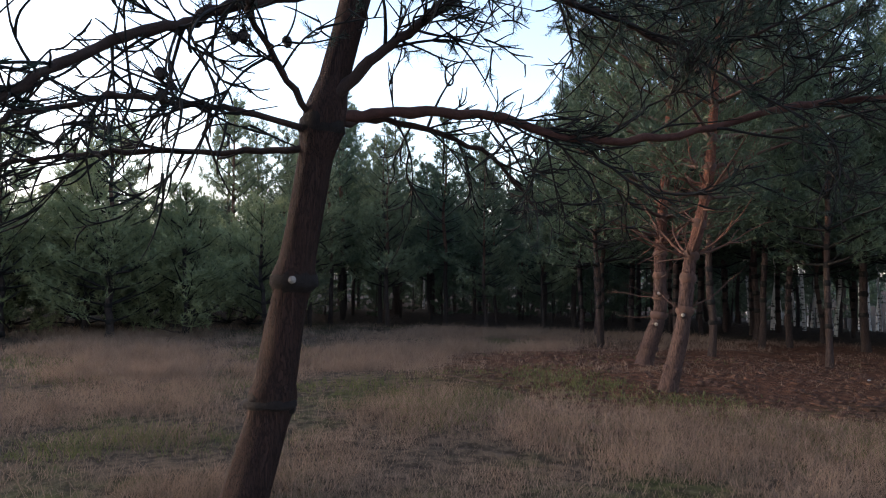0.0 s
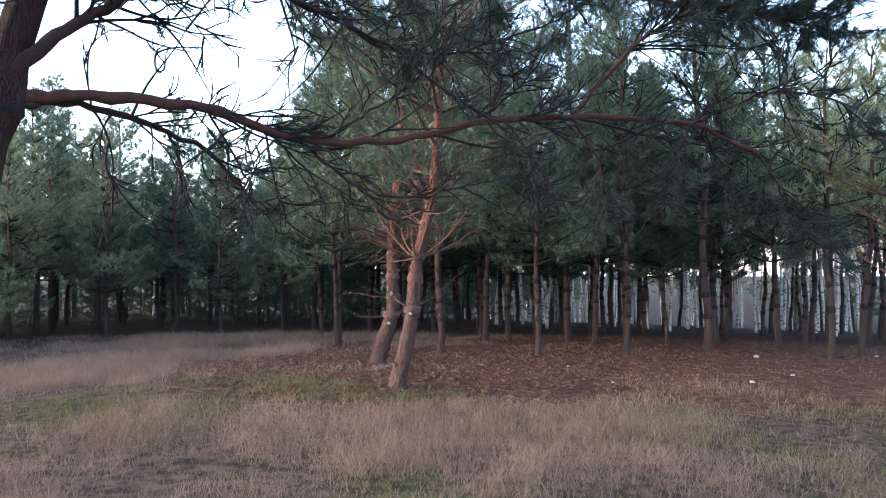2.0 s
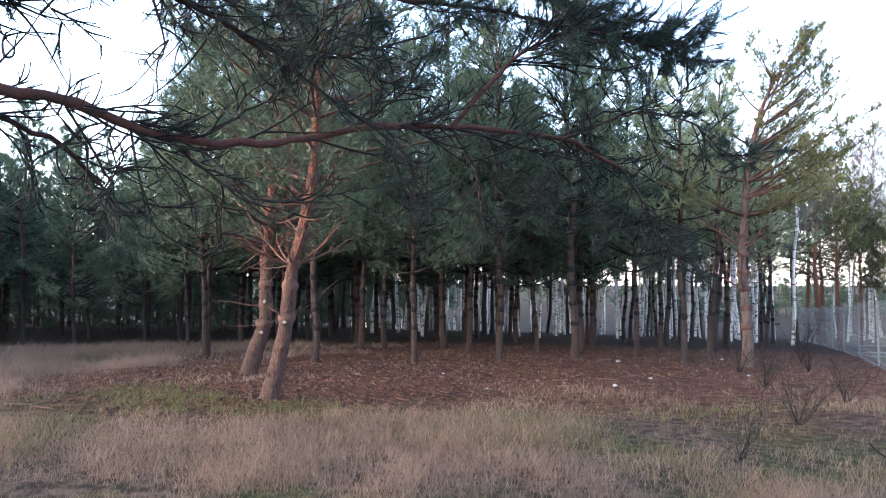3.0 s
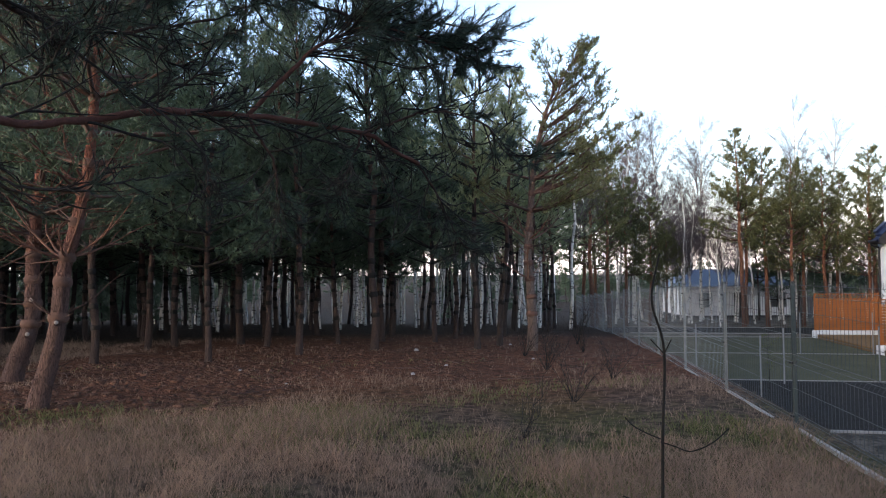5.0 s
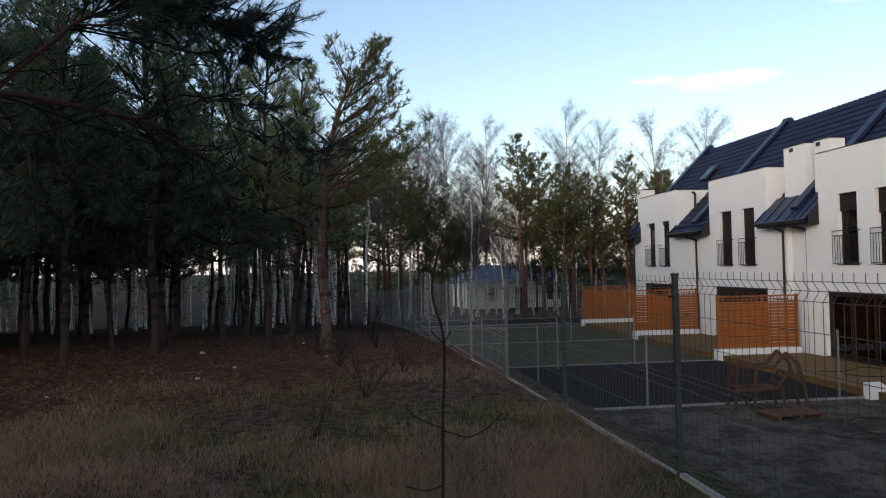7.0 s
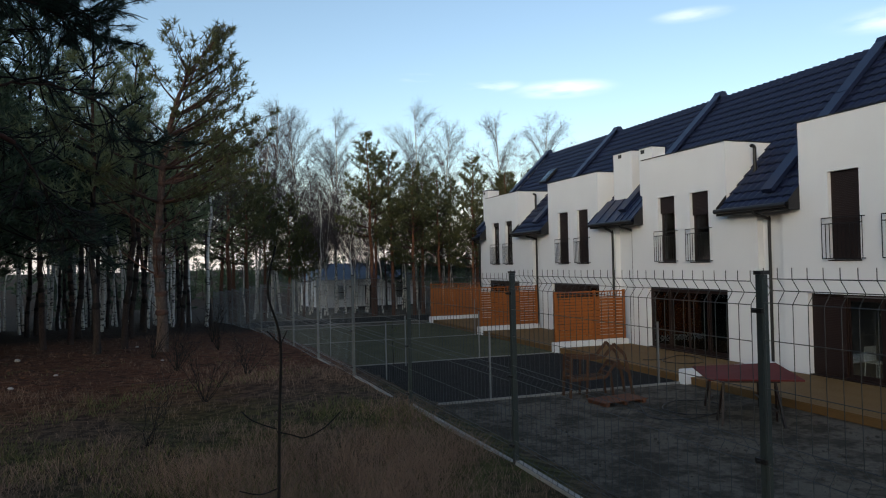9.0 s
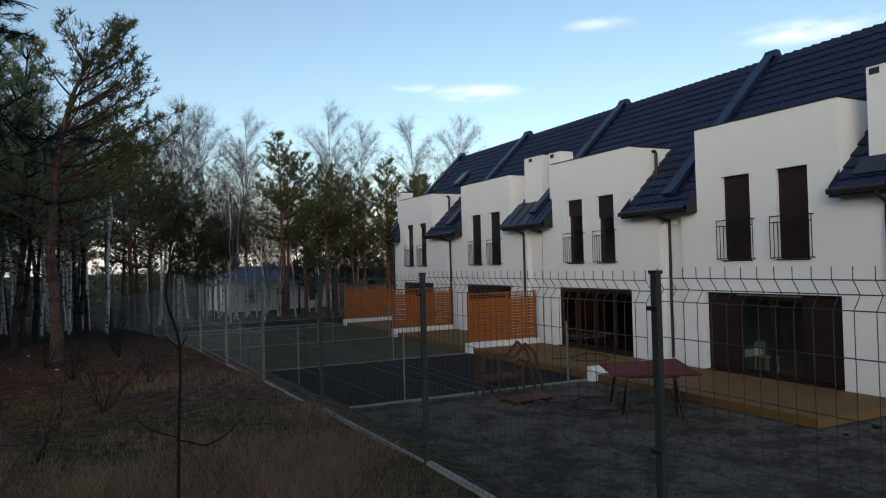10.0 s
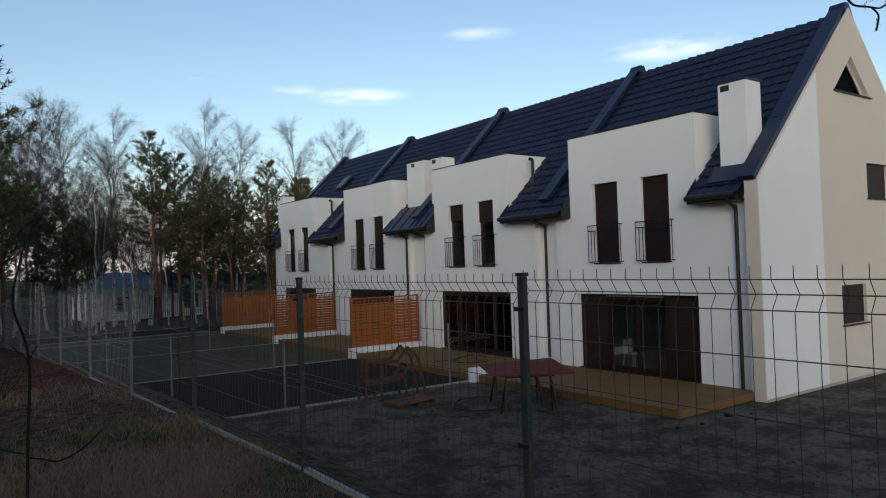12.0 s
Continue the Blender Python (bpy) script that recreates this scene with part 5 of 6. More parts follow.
for x, y in scatter(8, 2, 14, 20, 28, 1.7):
    stand_pine(x, y, kinds=HAZED)
for x, y in scatter(26, 14, 42, 27, 40, 1.8):
    stand_pine(x, y, kinds=BACK)
for x, y in scatter(7, 0, 14, 27, 40, 1.8):
    stand_pine(x, y, kinds=HAZED)
for x, y in scatter(30, 42, 66, 22, 36, 1.8):
    stand_pine(x, y, kinds=BACK, s=float(rng.uniform(0.66, 0.86)))
for x, y in scatter(15, 70, 98, 17.5, 20, 1.7):
    stand_pine(x, y, kinds=YOUNG, label=L_YOUNG, group="young pines", s=float(rng.uniform(0.8, 1.0)))
for x, y in scatter(28, 70, 100, 20, 25, 1.35):
    stand_pine(x, y, kinds=YOUNG, label=L_YOUNG, group="young pines", s=float(rng.uniform(0.74, 0.98)))
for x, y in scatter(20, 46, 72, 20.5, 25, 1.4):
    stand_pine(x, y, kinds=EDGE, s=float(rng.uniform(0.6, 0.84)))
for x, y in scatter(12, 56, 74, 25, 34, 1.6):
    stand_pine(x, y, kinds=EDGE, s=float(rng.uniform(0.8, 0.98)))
for x, y in scatter(16, 44, 64, 27, 42, 2.2):
    stand_pine(x, y, kinds=BACK, s=float(rng.uniform(0.72, 0.9)))
for x, y in scatter(16, 64, 100, 27, 42, 2.4):
    stand_pine(x, y, kinds=BACK, s=float(rng.uniform(0.58, 0.74)))
for x, y in scatter(9, -2, 10, 44, 60, 1.8):
    WOODS_AT.append((x, y, ground_z(x, y) - 0.05, float(rng.uniform(0, 360)), float(rng.uniform(0.42, 0.55))))
for x, y in scatter(26, 62, 105, 44, 70, 2.6):
    WOODS_AT.append((x, y, ground_z(x, y) - 0.05, float(rng.uniform(0, 360)), float(rng.uniform(0.5, 0.65))))
for x, y in scatter(34, 25, 62, 44, 70, 2.6):
    WOODS_AT.append((x, y, ground_z(x, y) - 0.05, float(rng.uniform(0, 360)), float(rng.uniform(0.7, 1.0))))
for x, y in scatter(44, 28, 64, 34, 46, 1.5) + scatter(20, 64, 100, 26, 34, 1.6) :
    WOODS_AT.append((x, y, ground_z(x, y) - 0.2, float(rng.uniform(0, 360)), float(rng.uniform(0.36, 0.5))))
for x, y in scatter(30, 40, 68, 26, 33, 1.0):
    WOODS_AT.append((x, y, ground_z(x, y) - 0.15, float(rng.uniform(0, 360)), float(rng.uniform(0.16, 0.27))))
# unseen pines added behind the path to shade the near ground and near pine
for x, y in ((-9.8, -5.0), (-7.6, -3.2), (-5.4, -6.0), (-11.0, -8.0), (-8.0, -9.0), (-3.4, -4.4), (-6.9, -1.3), (-10.2, -1.6), (-12.2, -2.2), (-13.9, -5.0)):
    stand_pine(x, y, kinds=BACK)

# the two leaning pines on the mound and the tall open one near the fence
P2 = pine_meshes(71, 8.4, 2.5, 2.4, 0.11, (0.9, 0.75), 14, 0.15, 0.016, M_NEEDLE, dense=1.3, bare=3.2, bark=M_BARK_MOUND, stem=[
    (-0.02, -0.01, -0.3, 0.15), (0, 0, 0.0, 0.13), (0.06, 0.03, 0.32, 0.118), (0.12, 0.06, 0.6, 0.10), (0.19, 0.09, 1.0, 0.094), (0.23, 0.11, 1.46, 0.088), (0.26, 0.13, 1.74, 0.082), (0.33, 0.16, 2.02, 0.074), (0.4, 0.19, 2.4, 0.068), (0.47, 0.23, 2.85, 0.062), (0.52, 0.3, 4.2, 0.05), (0.62, 0.4, 6.2, 0.03), (0.7, 0.45, 8.3, 0.01)])
P1 = pine_meshes(72, 8.0, 2.05, 2.3, 0.15, (0.6, 0.6), 14, 0.15, 0.016, M_NEEDLE, dense=1.3, bare=2.6, bark=M_BARK_MOUND, stem=[
    (-0.05, -0.02, -0.3, 0.19), (0, 0, 0.0, 0.165), (0.07, 0.04, 0.33, 0.14), (0.18, 0.09, 0.68, 0.125), (0.24, 0.12, 0.97, 0.115), (0.25, 0.11, 1.21, 0.108), (0.24, 0.11, 1.75, 0.098), (0.25, 0.12, 2.1, 0.09), (0.3, 0.2, 3.4, 0.075), (0.4, 0.3, 5.6, 0.045), (0.5, 0.3, 8.0, 0.01)])
PC = pine_meshes(73, 6.6, 2.9, 2.7, 0.12, (0.25, 0.1), 13, 0.16, 0.020, M_NEEDLE_SUN_TINT, keep=0.75, dense=1.1, whorl=0.36, bare=2.2, bark=M_BARK_PALE, flag=0.6, stem=[
    (0.0, 0.0, -0.3, 0.15), (0.04, 0.0, 0.5, 0.115), (0.0, 0.0, 1.4, 0.10), (-0.05, 0.0, 2.15, 0.088), (0.03, 0.0, 3.15, 0.075), (0.1, 0.0, 4.0, 0.062), (0.3, -0.02, 5.0, 0.045), (0.6, -0.04, 5.8, 0.03), (1.0, -0.06, 6.4, 0.01)])


def dead_limbs(tree, seed, at, n, size):
    """A whorl of dry reddish branches, curving up and forking, at one height of a trunk."""
    rg = np.random.default_rng(seed)
    at = np.array(at, dtype=float)
    for i in range(n):
        az = 2 * math.pi * (i + rg.uniform(0, 0.7)) / n
        el = radians(rg.uniform(12, 42))
        d = np.array([math.cos(az) * math.cos(el), math.sin(az) * math.cos(el), math.sin(el)])
        ln = size * rg.uniform(0.6, 1.15)
        s = np.linspace(0, 1, 7)[:, None]
        cv = at + (0, 0, rg.uniform(-0.05, 0.05)) + d * ln * s + np.array([0, 0, 0.3]) * ln * (s ** 2 - 0.5 * s) + np.cumsum(rg.normal(0, 0.012, (7, 3)), 0) * s
        k = Tubes()
        k.add(cv, np.linspace(0.021, 0.006, 7) * (0.6 + 0.4 * size), 6)
        for _ in range(5):
            j = int(rg.integers(2, 7))
            e = unit(d + rg.normal(0, 0.55, 3) + (0, 0, 0.15))
            tl = ln * rg.uniform(0.25, 0.6)
            k.add([cv[j], cv[j] + e * tl * 0.55, cv[j] + e * tl + rg.normal(0, 0.04, 3)], [0.008, 0.006, 0.0025], 4)
        child("dead_branch", k.mesh("dead_branch", M_DRY), tree)


def branch_scar(tree, at, way, r, pale):
    """A knobby branch collar, on some with a pale sawn face."""
    a, e = np.array(at, dtype=float), unit(way)
    k = Tubes()
    k.add([a - e * 0.06, a, a + e * 0.03, a + e * 0.034], [r * 1.7, r * 1.4, r * 1.1, 0.001], 9)
    knot = child("knot", k.mesh("knot", M_BARK_MOUND), tree)
    if not pale:
        return
    k = Tubes()
    k.add([a + e * 0.028, a + e * 0.04, a + e * 0.041], [r * 0.7, r * 0.66, 0.001], 9)
    child("scar", k.mesh("scar", M_WOODCUT), knot, "pale sawn branch scar")


front_mound = make_tree("pine_tree", P2, PINE_PARTS, (-10.5, 9.36, 0.6), "leaning Scots pine with orange upper trunk and dead lower branches", "tree", "mound pines")
dead_limbs(front_mound, 5, (0.26, 0.13, 1.76), 8, 0.85)
dead_limbs(front_mound, 6, (0.44, 0.21, 2.62), 7, 0.75)
for z, x, y, w in ((0.34, 0.06, 0.03, (0.9, -0.3, 0)), (0.36, 0.06, 0.03, (-0.2, -0.95, 0.1)), (0.72, 0.14, 0.07, (0.75, -0.6, 0.1)), (1.02, 0.19, 0.09, (0.5, -0.8, 0.1)), (0.04, 0.0, 0.0, (0.95, 0.1, 0))):
    w = unit(w)
    branch_scar(front_mound, np.array((x, y, z)) + w * 0.09, w, 0.034, z == 1.02)
back_mound = make_tree("pine_tree", P1, PINE_PARTS, (-12.54, 11.32, 0.6), "thick leaning Scots pine with pale cut branch scars", "tree", "mound pines")
dead_limbs(back_mound, 7, (0.25, 0.12, 2.0), 9, 0.95)
dead_limbs(back_mound, 8, (0.27, 0.15, 2.6), 7, 0.8)
for z, x, y, w in ((1.22, 0.25, 0.11, (0.5, -0.85, 0)), (0.72, 0.19, 0.09, (0.6, -0.8, 0)), (0.36, 0.08, 0.04, (0.2, -0.95, 0)), (0.34, 0.08, 0.04, (-0.7, -0.6, 0)), (0.3, 0.07, 0.04, (0.95, 0.2, 0))):
    w = unit(w)
    branch_scar(back_mound, np.array((x, y, z)) + w * 0.115, w, 0.045, z in (1.22, 0.72))
fence_pine = make_tree("pine_tree", PC, PINE_PARTS, (-5.32, 17.9, ground_z(-5.32, 17.9) - 0.03), "tall Scots pine with pale trunk and windswept open crown", "tree", "mound pines")
dead_limbs(fence_pine, 9, (-0.04, 0.0, 1.6), 3, 1.2)
dead_limbs(fence_pine, 10, (-0.02, 0.0, 2.5), 4, 1.4)
dead_limbs(fence_pine, 11, (0.03, 0.0, 3.1), 4, 1.5)



def birch_meshes(seed, h, r0, lean, crown):
    rng = np.random.default_rng(seed)
    wood, twigs = Tubes(), Tubes()
    k = 12
    zs = np.linspace(0, h, k)
    wob = np.cumsum(rng.normal(0, 0.06, (k, 2)), 0)
    path = np.stack([lean[0] * zs / h + wob[:, 0], lean[1] * zs / h + wob[:, 1], zs], 1)
    path[0, 2] = -0.3
    wood.add(spline(path, 3), np.interp(spline(path, 3)[:, 2], zs, r0 * (1 - zs / h) ** 0.9 + 0.008), 8)
    for b in range(int(40 * crown)):
        az, up = rng.uniform(0, 2 * math.pi), rng.uniform(-0.75, 0.97)
        out = math.sqrt(1 - up * up) * rng.uniform(0.75, 1.05)
        zt = h * (0.68 + 0.31 * up)
        tip = np.array([math.cos(az) * out * 0.165 * h, math.sin(az) * out * 0.165 * h, zt])
        tip[:2] += [np.interp(zt, zs, path[:, i]) for i in (0, 1)]
        z = max(0.25 * h, zt - 0.35 - 1.1 * out * 0.165 * h)
        c = np.array([np.interp(z, zs, path[:, i]) for i in (0, 1)] + [z])
        s = np.linspace(0, 1, 6)[:, None]
        ln = float(np.linalg.norm(tip - c))
        cv = c + (tip - c) * s + np.array([0, 0, 0.12]) * ln * np.sin(math.pi * s) + rng.normal(0, 0.02, (6, 3)) * ln * s
        d = unit(tip - c)
        twigs.add(cv, np.linspace(0.005 + 0.004 * ln, 0.0025, 6), 3)
        for q in range(int(18 + 20 * ln)):
            p = cv[int(rng.integers(1, 6))] + rng.normal(0, 0.06, 3)
            e = unit(d * 0.5 + rng.normal(0, 0.5, 3) + (0, 0, 0.12))
            tl = rng.uniform(0.3, 0.85)
            mid = p + e * tl * 0.6
            twigs.add([p, mid, mid + unit(e + (0, 0, -0.45)) * tl * 0.5], [0.0042, 0.0032, 0.0016], 3)
    return wood.mesh("trunk", M_BIRCH), twigs.mesh("crown", M_BIRCHTWIG)


BIRCH = [birch_meshes(91 + i, h, r, ln, c) for i, (h, r, ln, c) in enumerate([(14.6, 0.10, (0.8, 0.3), 1.7), (13.6, 0.09, (-0.9, 0.2), 1.5), (10.5, 0.07, (0.4, -0.3), 0.6), (9.0, 0.06, (-0.3, 0.5), 0.5)])]
L_BIRCH = "bare winter birch with white trunk and fine twigs"


def birch(x, y, k, s=1.0):
    make_tree("birch_tree", BIRCH[k], ("trunk", "crown"), (x, y, ground_z(x, y) - 0.05), L_BIRCH, "tree", "birches", float(rng.uniform(0, 360)), s)


for i, (x, y) in enumerate(scatter(6, -1, 7, 26, 36, 1.0) + scatter(86, -1, 34, 26, 50, 1.0)):
    birch(x, y, 2 + i % 2, float(rng.uniform(0.8, 1.1)))
for x, y in scatter(14, 40, 62, 24, 40, 1.5):
    birch(x, y, 2 + int(rng.integers(2)), 0.9)
# birches and pines beyond the plots
for i, (x, y, s) in enumerate([(0.4, 55, 1.08), (1.4, 56.5, 1.02), (2.6, 54, 1.05), (4.9, 55, 1.1), (5.6, 57, 0.93), (11.2, 55, 1.18), (13.8, 55.5, 1.04), (20.5, 56, 1.2), (22.9, 55.5, 1.12), (-1.2, 52, 0.9), (3.6, 58, 0.8), (7.4, 58.4, 0.7), (-0.4, 58, 1.0), (12.4, 57, 0.95)]):
    birch(x, y, i % 2, s)
for x, y, k, s in [(6.6, 49.0, 0, 1.10), (7.3, 51.5, 2, 0.95), (8.2, 49.8, 0, 1.0), (9.4, 48.6, 1, 1.05), (10.5, 50.2, 0, 0.9), (11.6, 49.2, 1, 1.0), (12.6, 50.8, 2, 0.8), (13.7, 48.6, 1, 0.95), (14.9, 50.5, 0, 1.0), (16.2, 49.4, 1, 0.98), (17.6, 51.0, 1, 1.02),
                   (18.9, 50.0, 0, 0.92), (1.0, 50.5, 1, 0.85), (-0.6, 49.2, 1, 0.98), (2.3, 52.2, 1, 0.72), (-1.8, 47.0, 1, 1.1), (-2.9, 44.0, 1, 1.12), (-2.4, 50.5, 0, 0.95), (-3.4, 47.6, 2, 0.9), (15.4, 46.2, 1, 0.98), (20.6, 51, 1, 0.95)]:
    stand_pine(x, y, k, s, FAR, L_FAR, "pines beyond the plots")
for x, y in [(3.2, 50.2), (5.4, 50.0), (8.2, 52.5), (0.2, 51.8), (10.0, 52.3), (4.2, 52.8)]:
    birch(x, y, 2, 0.9)
for i in range(34):
    birch(float(rng.uniform(-1.5, 21)), float(rng.uniform(52, 59)), 2 + i % 2, float(rng.uniform(0.75, 1.05)))
for i in range(9):
    stand_pine(float(rng.uniform(8, 22)), float(rng.uniform(54, 59)), kinds=BACK, label=L_FAR, group="pines beyond the plots", s=float(rng.uniform(0.75, 0.95)))
# woods closing the horizon
for i in range(60):
    WOODS_AT.append((-8 + i * 0.95, float(rng.uniform(84, 96)), -1.7, float(rng.uniform(0, 360)), float(rng.uniform(0.46, 0.6))))
for i in range(110):
    a = radians(-75 + 190 * (i + 0.5 * rng.uniform()) / 110)
    d = float(rng.uniform(85, 120))
    x, y = EYE[0] - d * math.sin(a), EYE[1] + d * math.cos(a)
    WOODS_AT.append((x, y, -1.6, float(rng.uniform(0, 360)), float(rng.uniform(0.75, 0.95)) * (0.55 if a < radians(8) else 1.0)))
far_woods = thing("far_woods", (0, 0, 0), "dense dark pine woods closing the horizon", "woods", kind="stuff")
for nm, k, mt in (("trunk_mass", 0, M_BARK), ("crown_mass", 2, M_NEEDLE)):
    tagged(child(nm, joined(nm, mt, [w[k] for w in WOODS], WOODS_AT), far_woods), kind="stuff")


# ---- the pine beside the path, with its spreading limbs ----
def near_pine():
    t = thing("near_pine", (-9.05, 3.5, 0.55), "leaning old Scots pine with reddish fissured bark and spreading limbs", "tree")
    o = np.array([-9.05, 3.5, 0.55])
    rg = np.random.default_rng(404)
    path = spline(np.array([(-9.03, 3.42, 0.3), (-9.05, 3.49, 0.62), (-9.10, 3.69, 1.25), (-9.09, 3.78, 1.80), (-9.05, 3.82, 2.10), (-9.01, 3.91, 2.70), (-8.96, 3.97, 3.12), (-8.94, 4.09, 3.62), (-8.89, 4.16, 3.97), (-8.81, 4.33, 4.77), (-8.82, 4.51, 5.72), (-8.9, 4.6, 7.6)]) - o, 7)
    hz = path[:, 2] + o[2]
    r = np.interp(hz, [0.3, 0.65, 1.22, 1.3, 1.42, 2.0, 2.08, 2.2, 2.9, 3.05, 3.2, 3.4, 4.0, 5.7, 7.6], [0.18, 0.148, 0.138, 0.165, 0.132, 0.118, 0.150, 0.114, 0.112, 0.145, 0.142, 0.100, 0.098, 0.075, 0.02])
    tb = Tubes()
    sides = 28
    tb.add(path, r, sides)
    v = tb.v[0].reshape(len(path), sides, 3)
    for i in range(len(path)):
        for j in range(sides):
            p = v[i, j]
            q = noise.noise((math.cos(j / sides * 6.283) * 3, math.sin(j / sides * 6.283) * 3, p[2] * 2.2))
            v[i, j] += (p - path[i]) * 0.09 * q
    child("trunk", tb.mesh("trunk", M_BARK_NEAR), t, "reddish-brown fissured trunk with dark knots")
    # whorl of cut stubs round the scar, and knots
    for at, d, ln, rr in (((-9.05, 3.82, 2.08), (0.75, -0.5, 0.25), 0.125, 0.04), ((-9.05, 3.82, 2.06), (-0.6, -0.75, 0.1), 0.135, 0.05), ((-9.05, 3.84, 2.06), (0.6, 0.75, 0.1), 0.135, 0.045), ((-9.1, 3.7, 1.27), (0.5, 0.8, -0.1), 0.155, 0.06), ((-9.1, 3.69, 1.3), (0.2, -0.95, 0.1), 0.145, 0.06)):
        a, e = np.array(at) - o, unit(d)
        k = Tubes()
        k.add([a, a + e * ln * 0.75, a + e * ln, a + e * (ln + 0.004)], [rr * 1.5, rr * 1.15, rr * 0.7, 0.001], 10)
        child("knot", k.mesh("knot", M_KNOT), t)
    for c, rr, hh in (((-9.05, 3.82, 2.07), 0.147, 0.05), ((-8.965, 3.965, 3.10), 0.138, 0.065), ((-9.1, 3.695, 1.28), 0.159, 0.028)):
        c = np.array(c) - o
        k = Tubes()
        k.add([c + (0, 0, -hh * 1.5), c + (0, 0, -hh * 0.6), c + (0, 0, hh * 0.6), c + (0, 0, hh * 1.5)], [rr * 0.8, rr * 1.1, rr * 1.08, rr * 0.8], 20)
        q = k.v[0].reshape(4, 20, 3)
        for i in range(4):
            for j in range(20):
                q[i, j] += (q[i, j] - c) * (0.16, 0.16, 0.25) * noise.noise((i * 0.7, math.cos(j / 20 * 6.283) * 1.7 + c[2], math.sin(j / 20 * 6.283) * 1.7))
        child("knot_ring", k.mesh("knot_ring", M_KNOT), t, "dark swollen ring of old branch knots")
    e = unit((0.86, -0.42, 0.06))
    a = np.array((-9.05, 3.82, 2.07)) - o + e * 0.142
    k = Tubes()
    k.add([a, a + e * 0.03, a + e * 0.032], [0.026, 0.024, 0.001], 12)
    child("cut_scar", k.mesh("cut_scar", M_WOODCUT), t, "pale sawn branch scar")

    twigs, tufts, dirs = Tubes(), [], []

    def twig(p, d, ln, depth, leaf):
        s = np.linspace(0, 1, 8)[:, None]
        bend, wave = unit(rg.normal(0, 1, 3) + (0, 0, 0.25)), rg.normal(0, 1, 3)
        cv = p + d * ln * s + bend * ln * 0.42 * s ** 2 + wave * ln * 0.035 * np.sin(s * 5 + rg.uniform(0, 6)) * s
        twigs.add(cv, np.linspace(0.0052 + 0.009 * ln, 0.0030, 8), 4)
        end = unit(cv[-1] - cv[-2])
        if rg.uniform() < leaf:
            for g in (0.0, 0.12, 0.24):
                tufts.append(cv[-1] - end * g * min(ln, 0.5))
                dirs.append(unit(end + (0, 0, 0.2)))
        if depth:
            for _ in range(int(rg.integers(2, 5))):
                i = int(rg.integers(2, 8))
                twig(cv[i], unit(unit(cv[i] - cv[i - 1]) + rg.normal(0, 0.42, 3)), ln * rg.uniform(0.4, 0.75), depth - 1, leaf)

    def limb(pts, r0, r1, n, leaf, size=0.55, start=0.25, label="", wood=M_LIMB):
        p = spline(np.array(pts) - o, 6)
        p[1:-1] += rg.normal(0, 0.008, (len(p) - 2, 3))
        rad = np.linspace(r0, r1, len(p)) * (1 + 0.08 * rg.normal(size=len(p)))
        k = Tubes()
        k.add(p, rad, 9)
        child("limb", k.mesh("limb", wood), t, label)
        for _ in range(n):
            f = start + (1 - start) * rg.uniform()
            i = min(len(p) - 2, int(f * (len(p) - 1)))
            d = unit(p[i + 1] - p[i])
            twig(p[i], unit(d * 0.85 + rg.normal(0, 0.55, 3)), size * rg.uniform(0.6, 1.5) * (1.15 - 0.75 * f), 2 if rg.uniform() < 0.6 else 1, leaf)
        twig(p[-1], unit(p[-1] - p[-3]), size * 0.35, 2, leaf)

    limb([(-8.93, 4.03, 3.15), (-8.82, 4.44, 3.23), (-8.61, 5.11, 3.25), (-8.40, 5.71, 3.12), (-8.01, 6.39, 3.17), (-7.58, 7.00, 3.36), (-7.16, 7.66, 3.46), (-6.39, 8.39, 3.42), (-5.96, 8.85, 3.20)], 0.04, 0.02, 40, 0.12, 0.55, 0.2, "long reddish limb", M_LIMB_RED)
    limb([(-7.16, 7.66, 3.46), (-6.82, 7.80, 3.87), (-6.51, 7.93, 4.15), (-6.11, 8.21, 4.31), (-5.64, 8.66, 4.24), (-5.40, 8.92, 4.19)], 0.022, 0.007, 60, 0.8, 0.55, 0.25, "", M_LIMB_RED)
    limb([(-6.39, 8.39, 3.42), (-6.06, 8.55, 3.57), (-5.75, 8.70, 3.66), (-5.35, 8.98, 3.60), (-5.13, 9.25, 3.34), (-4.74, 9.47, 3.36)], 0.013, 0.004, 26, 0.55, 0.45, 0.3)
    limb([(-5.96, 8.85, 3.20), (-5.82, 9.02, 2.93), (-5.61, 9.20, 2.46), (-5.44, 9.32, 2.33)], 0.012, 0.004, 18, 0.45, 0.42)
    limb([(-7.16, 7.66, 3.46), (-7.02, 7.85, 3.13), (-7.02, 7.95, 2.84), (-7.00, 7.99, 2.45)], 0.013, 0.005, 16, 0.3, 0.42)
    limb([(-6.39, 8.39, 3.42), (-6.51, 8.36, 3.10), (-6.58, 8.32, 2.85)], 0.012, 0.005, 14, 0.3, 0.42)
    limb([(-8.92, 4.07, 3.13), (-8.91, 4.50, 3.19), (-8.93, 5.25, 3.07), (-8.98, 5.56, 2.91), (-8.98, 5.92, 2.62)], 0.028, 0.01, 26, 0.12, 0.55)
    limb([(-8.97, 3.91, 3.12), (-8.78, 4.16, 3.48), (-8.62, 4.41, 3.71), (-8.41, 4.67, 3.93), (-8.14, 5.12, 4.29), (-7.73, 5.75, 4.64)], 0.044, 0.013, 42, 0.15, 0.75)
    limb([(-8.97, 3.90, 3.12), (-8.81, 3.59, 3.43), (-8.60, 3.34, 3.63), (-8.45, 3.23, 3.81)], 0.026, 0.01, 16, 0.15, 0.55)
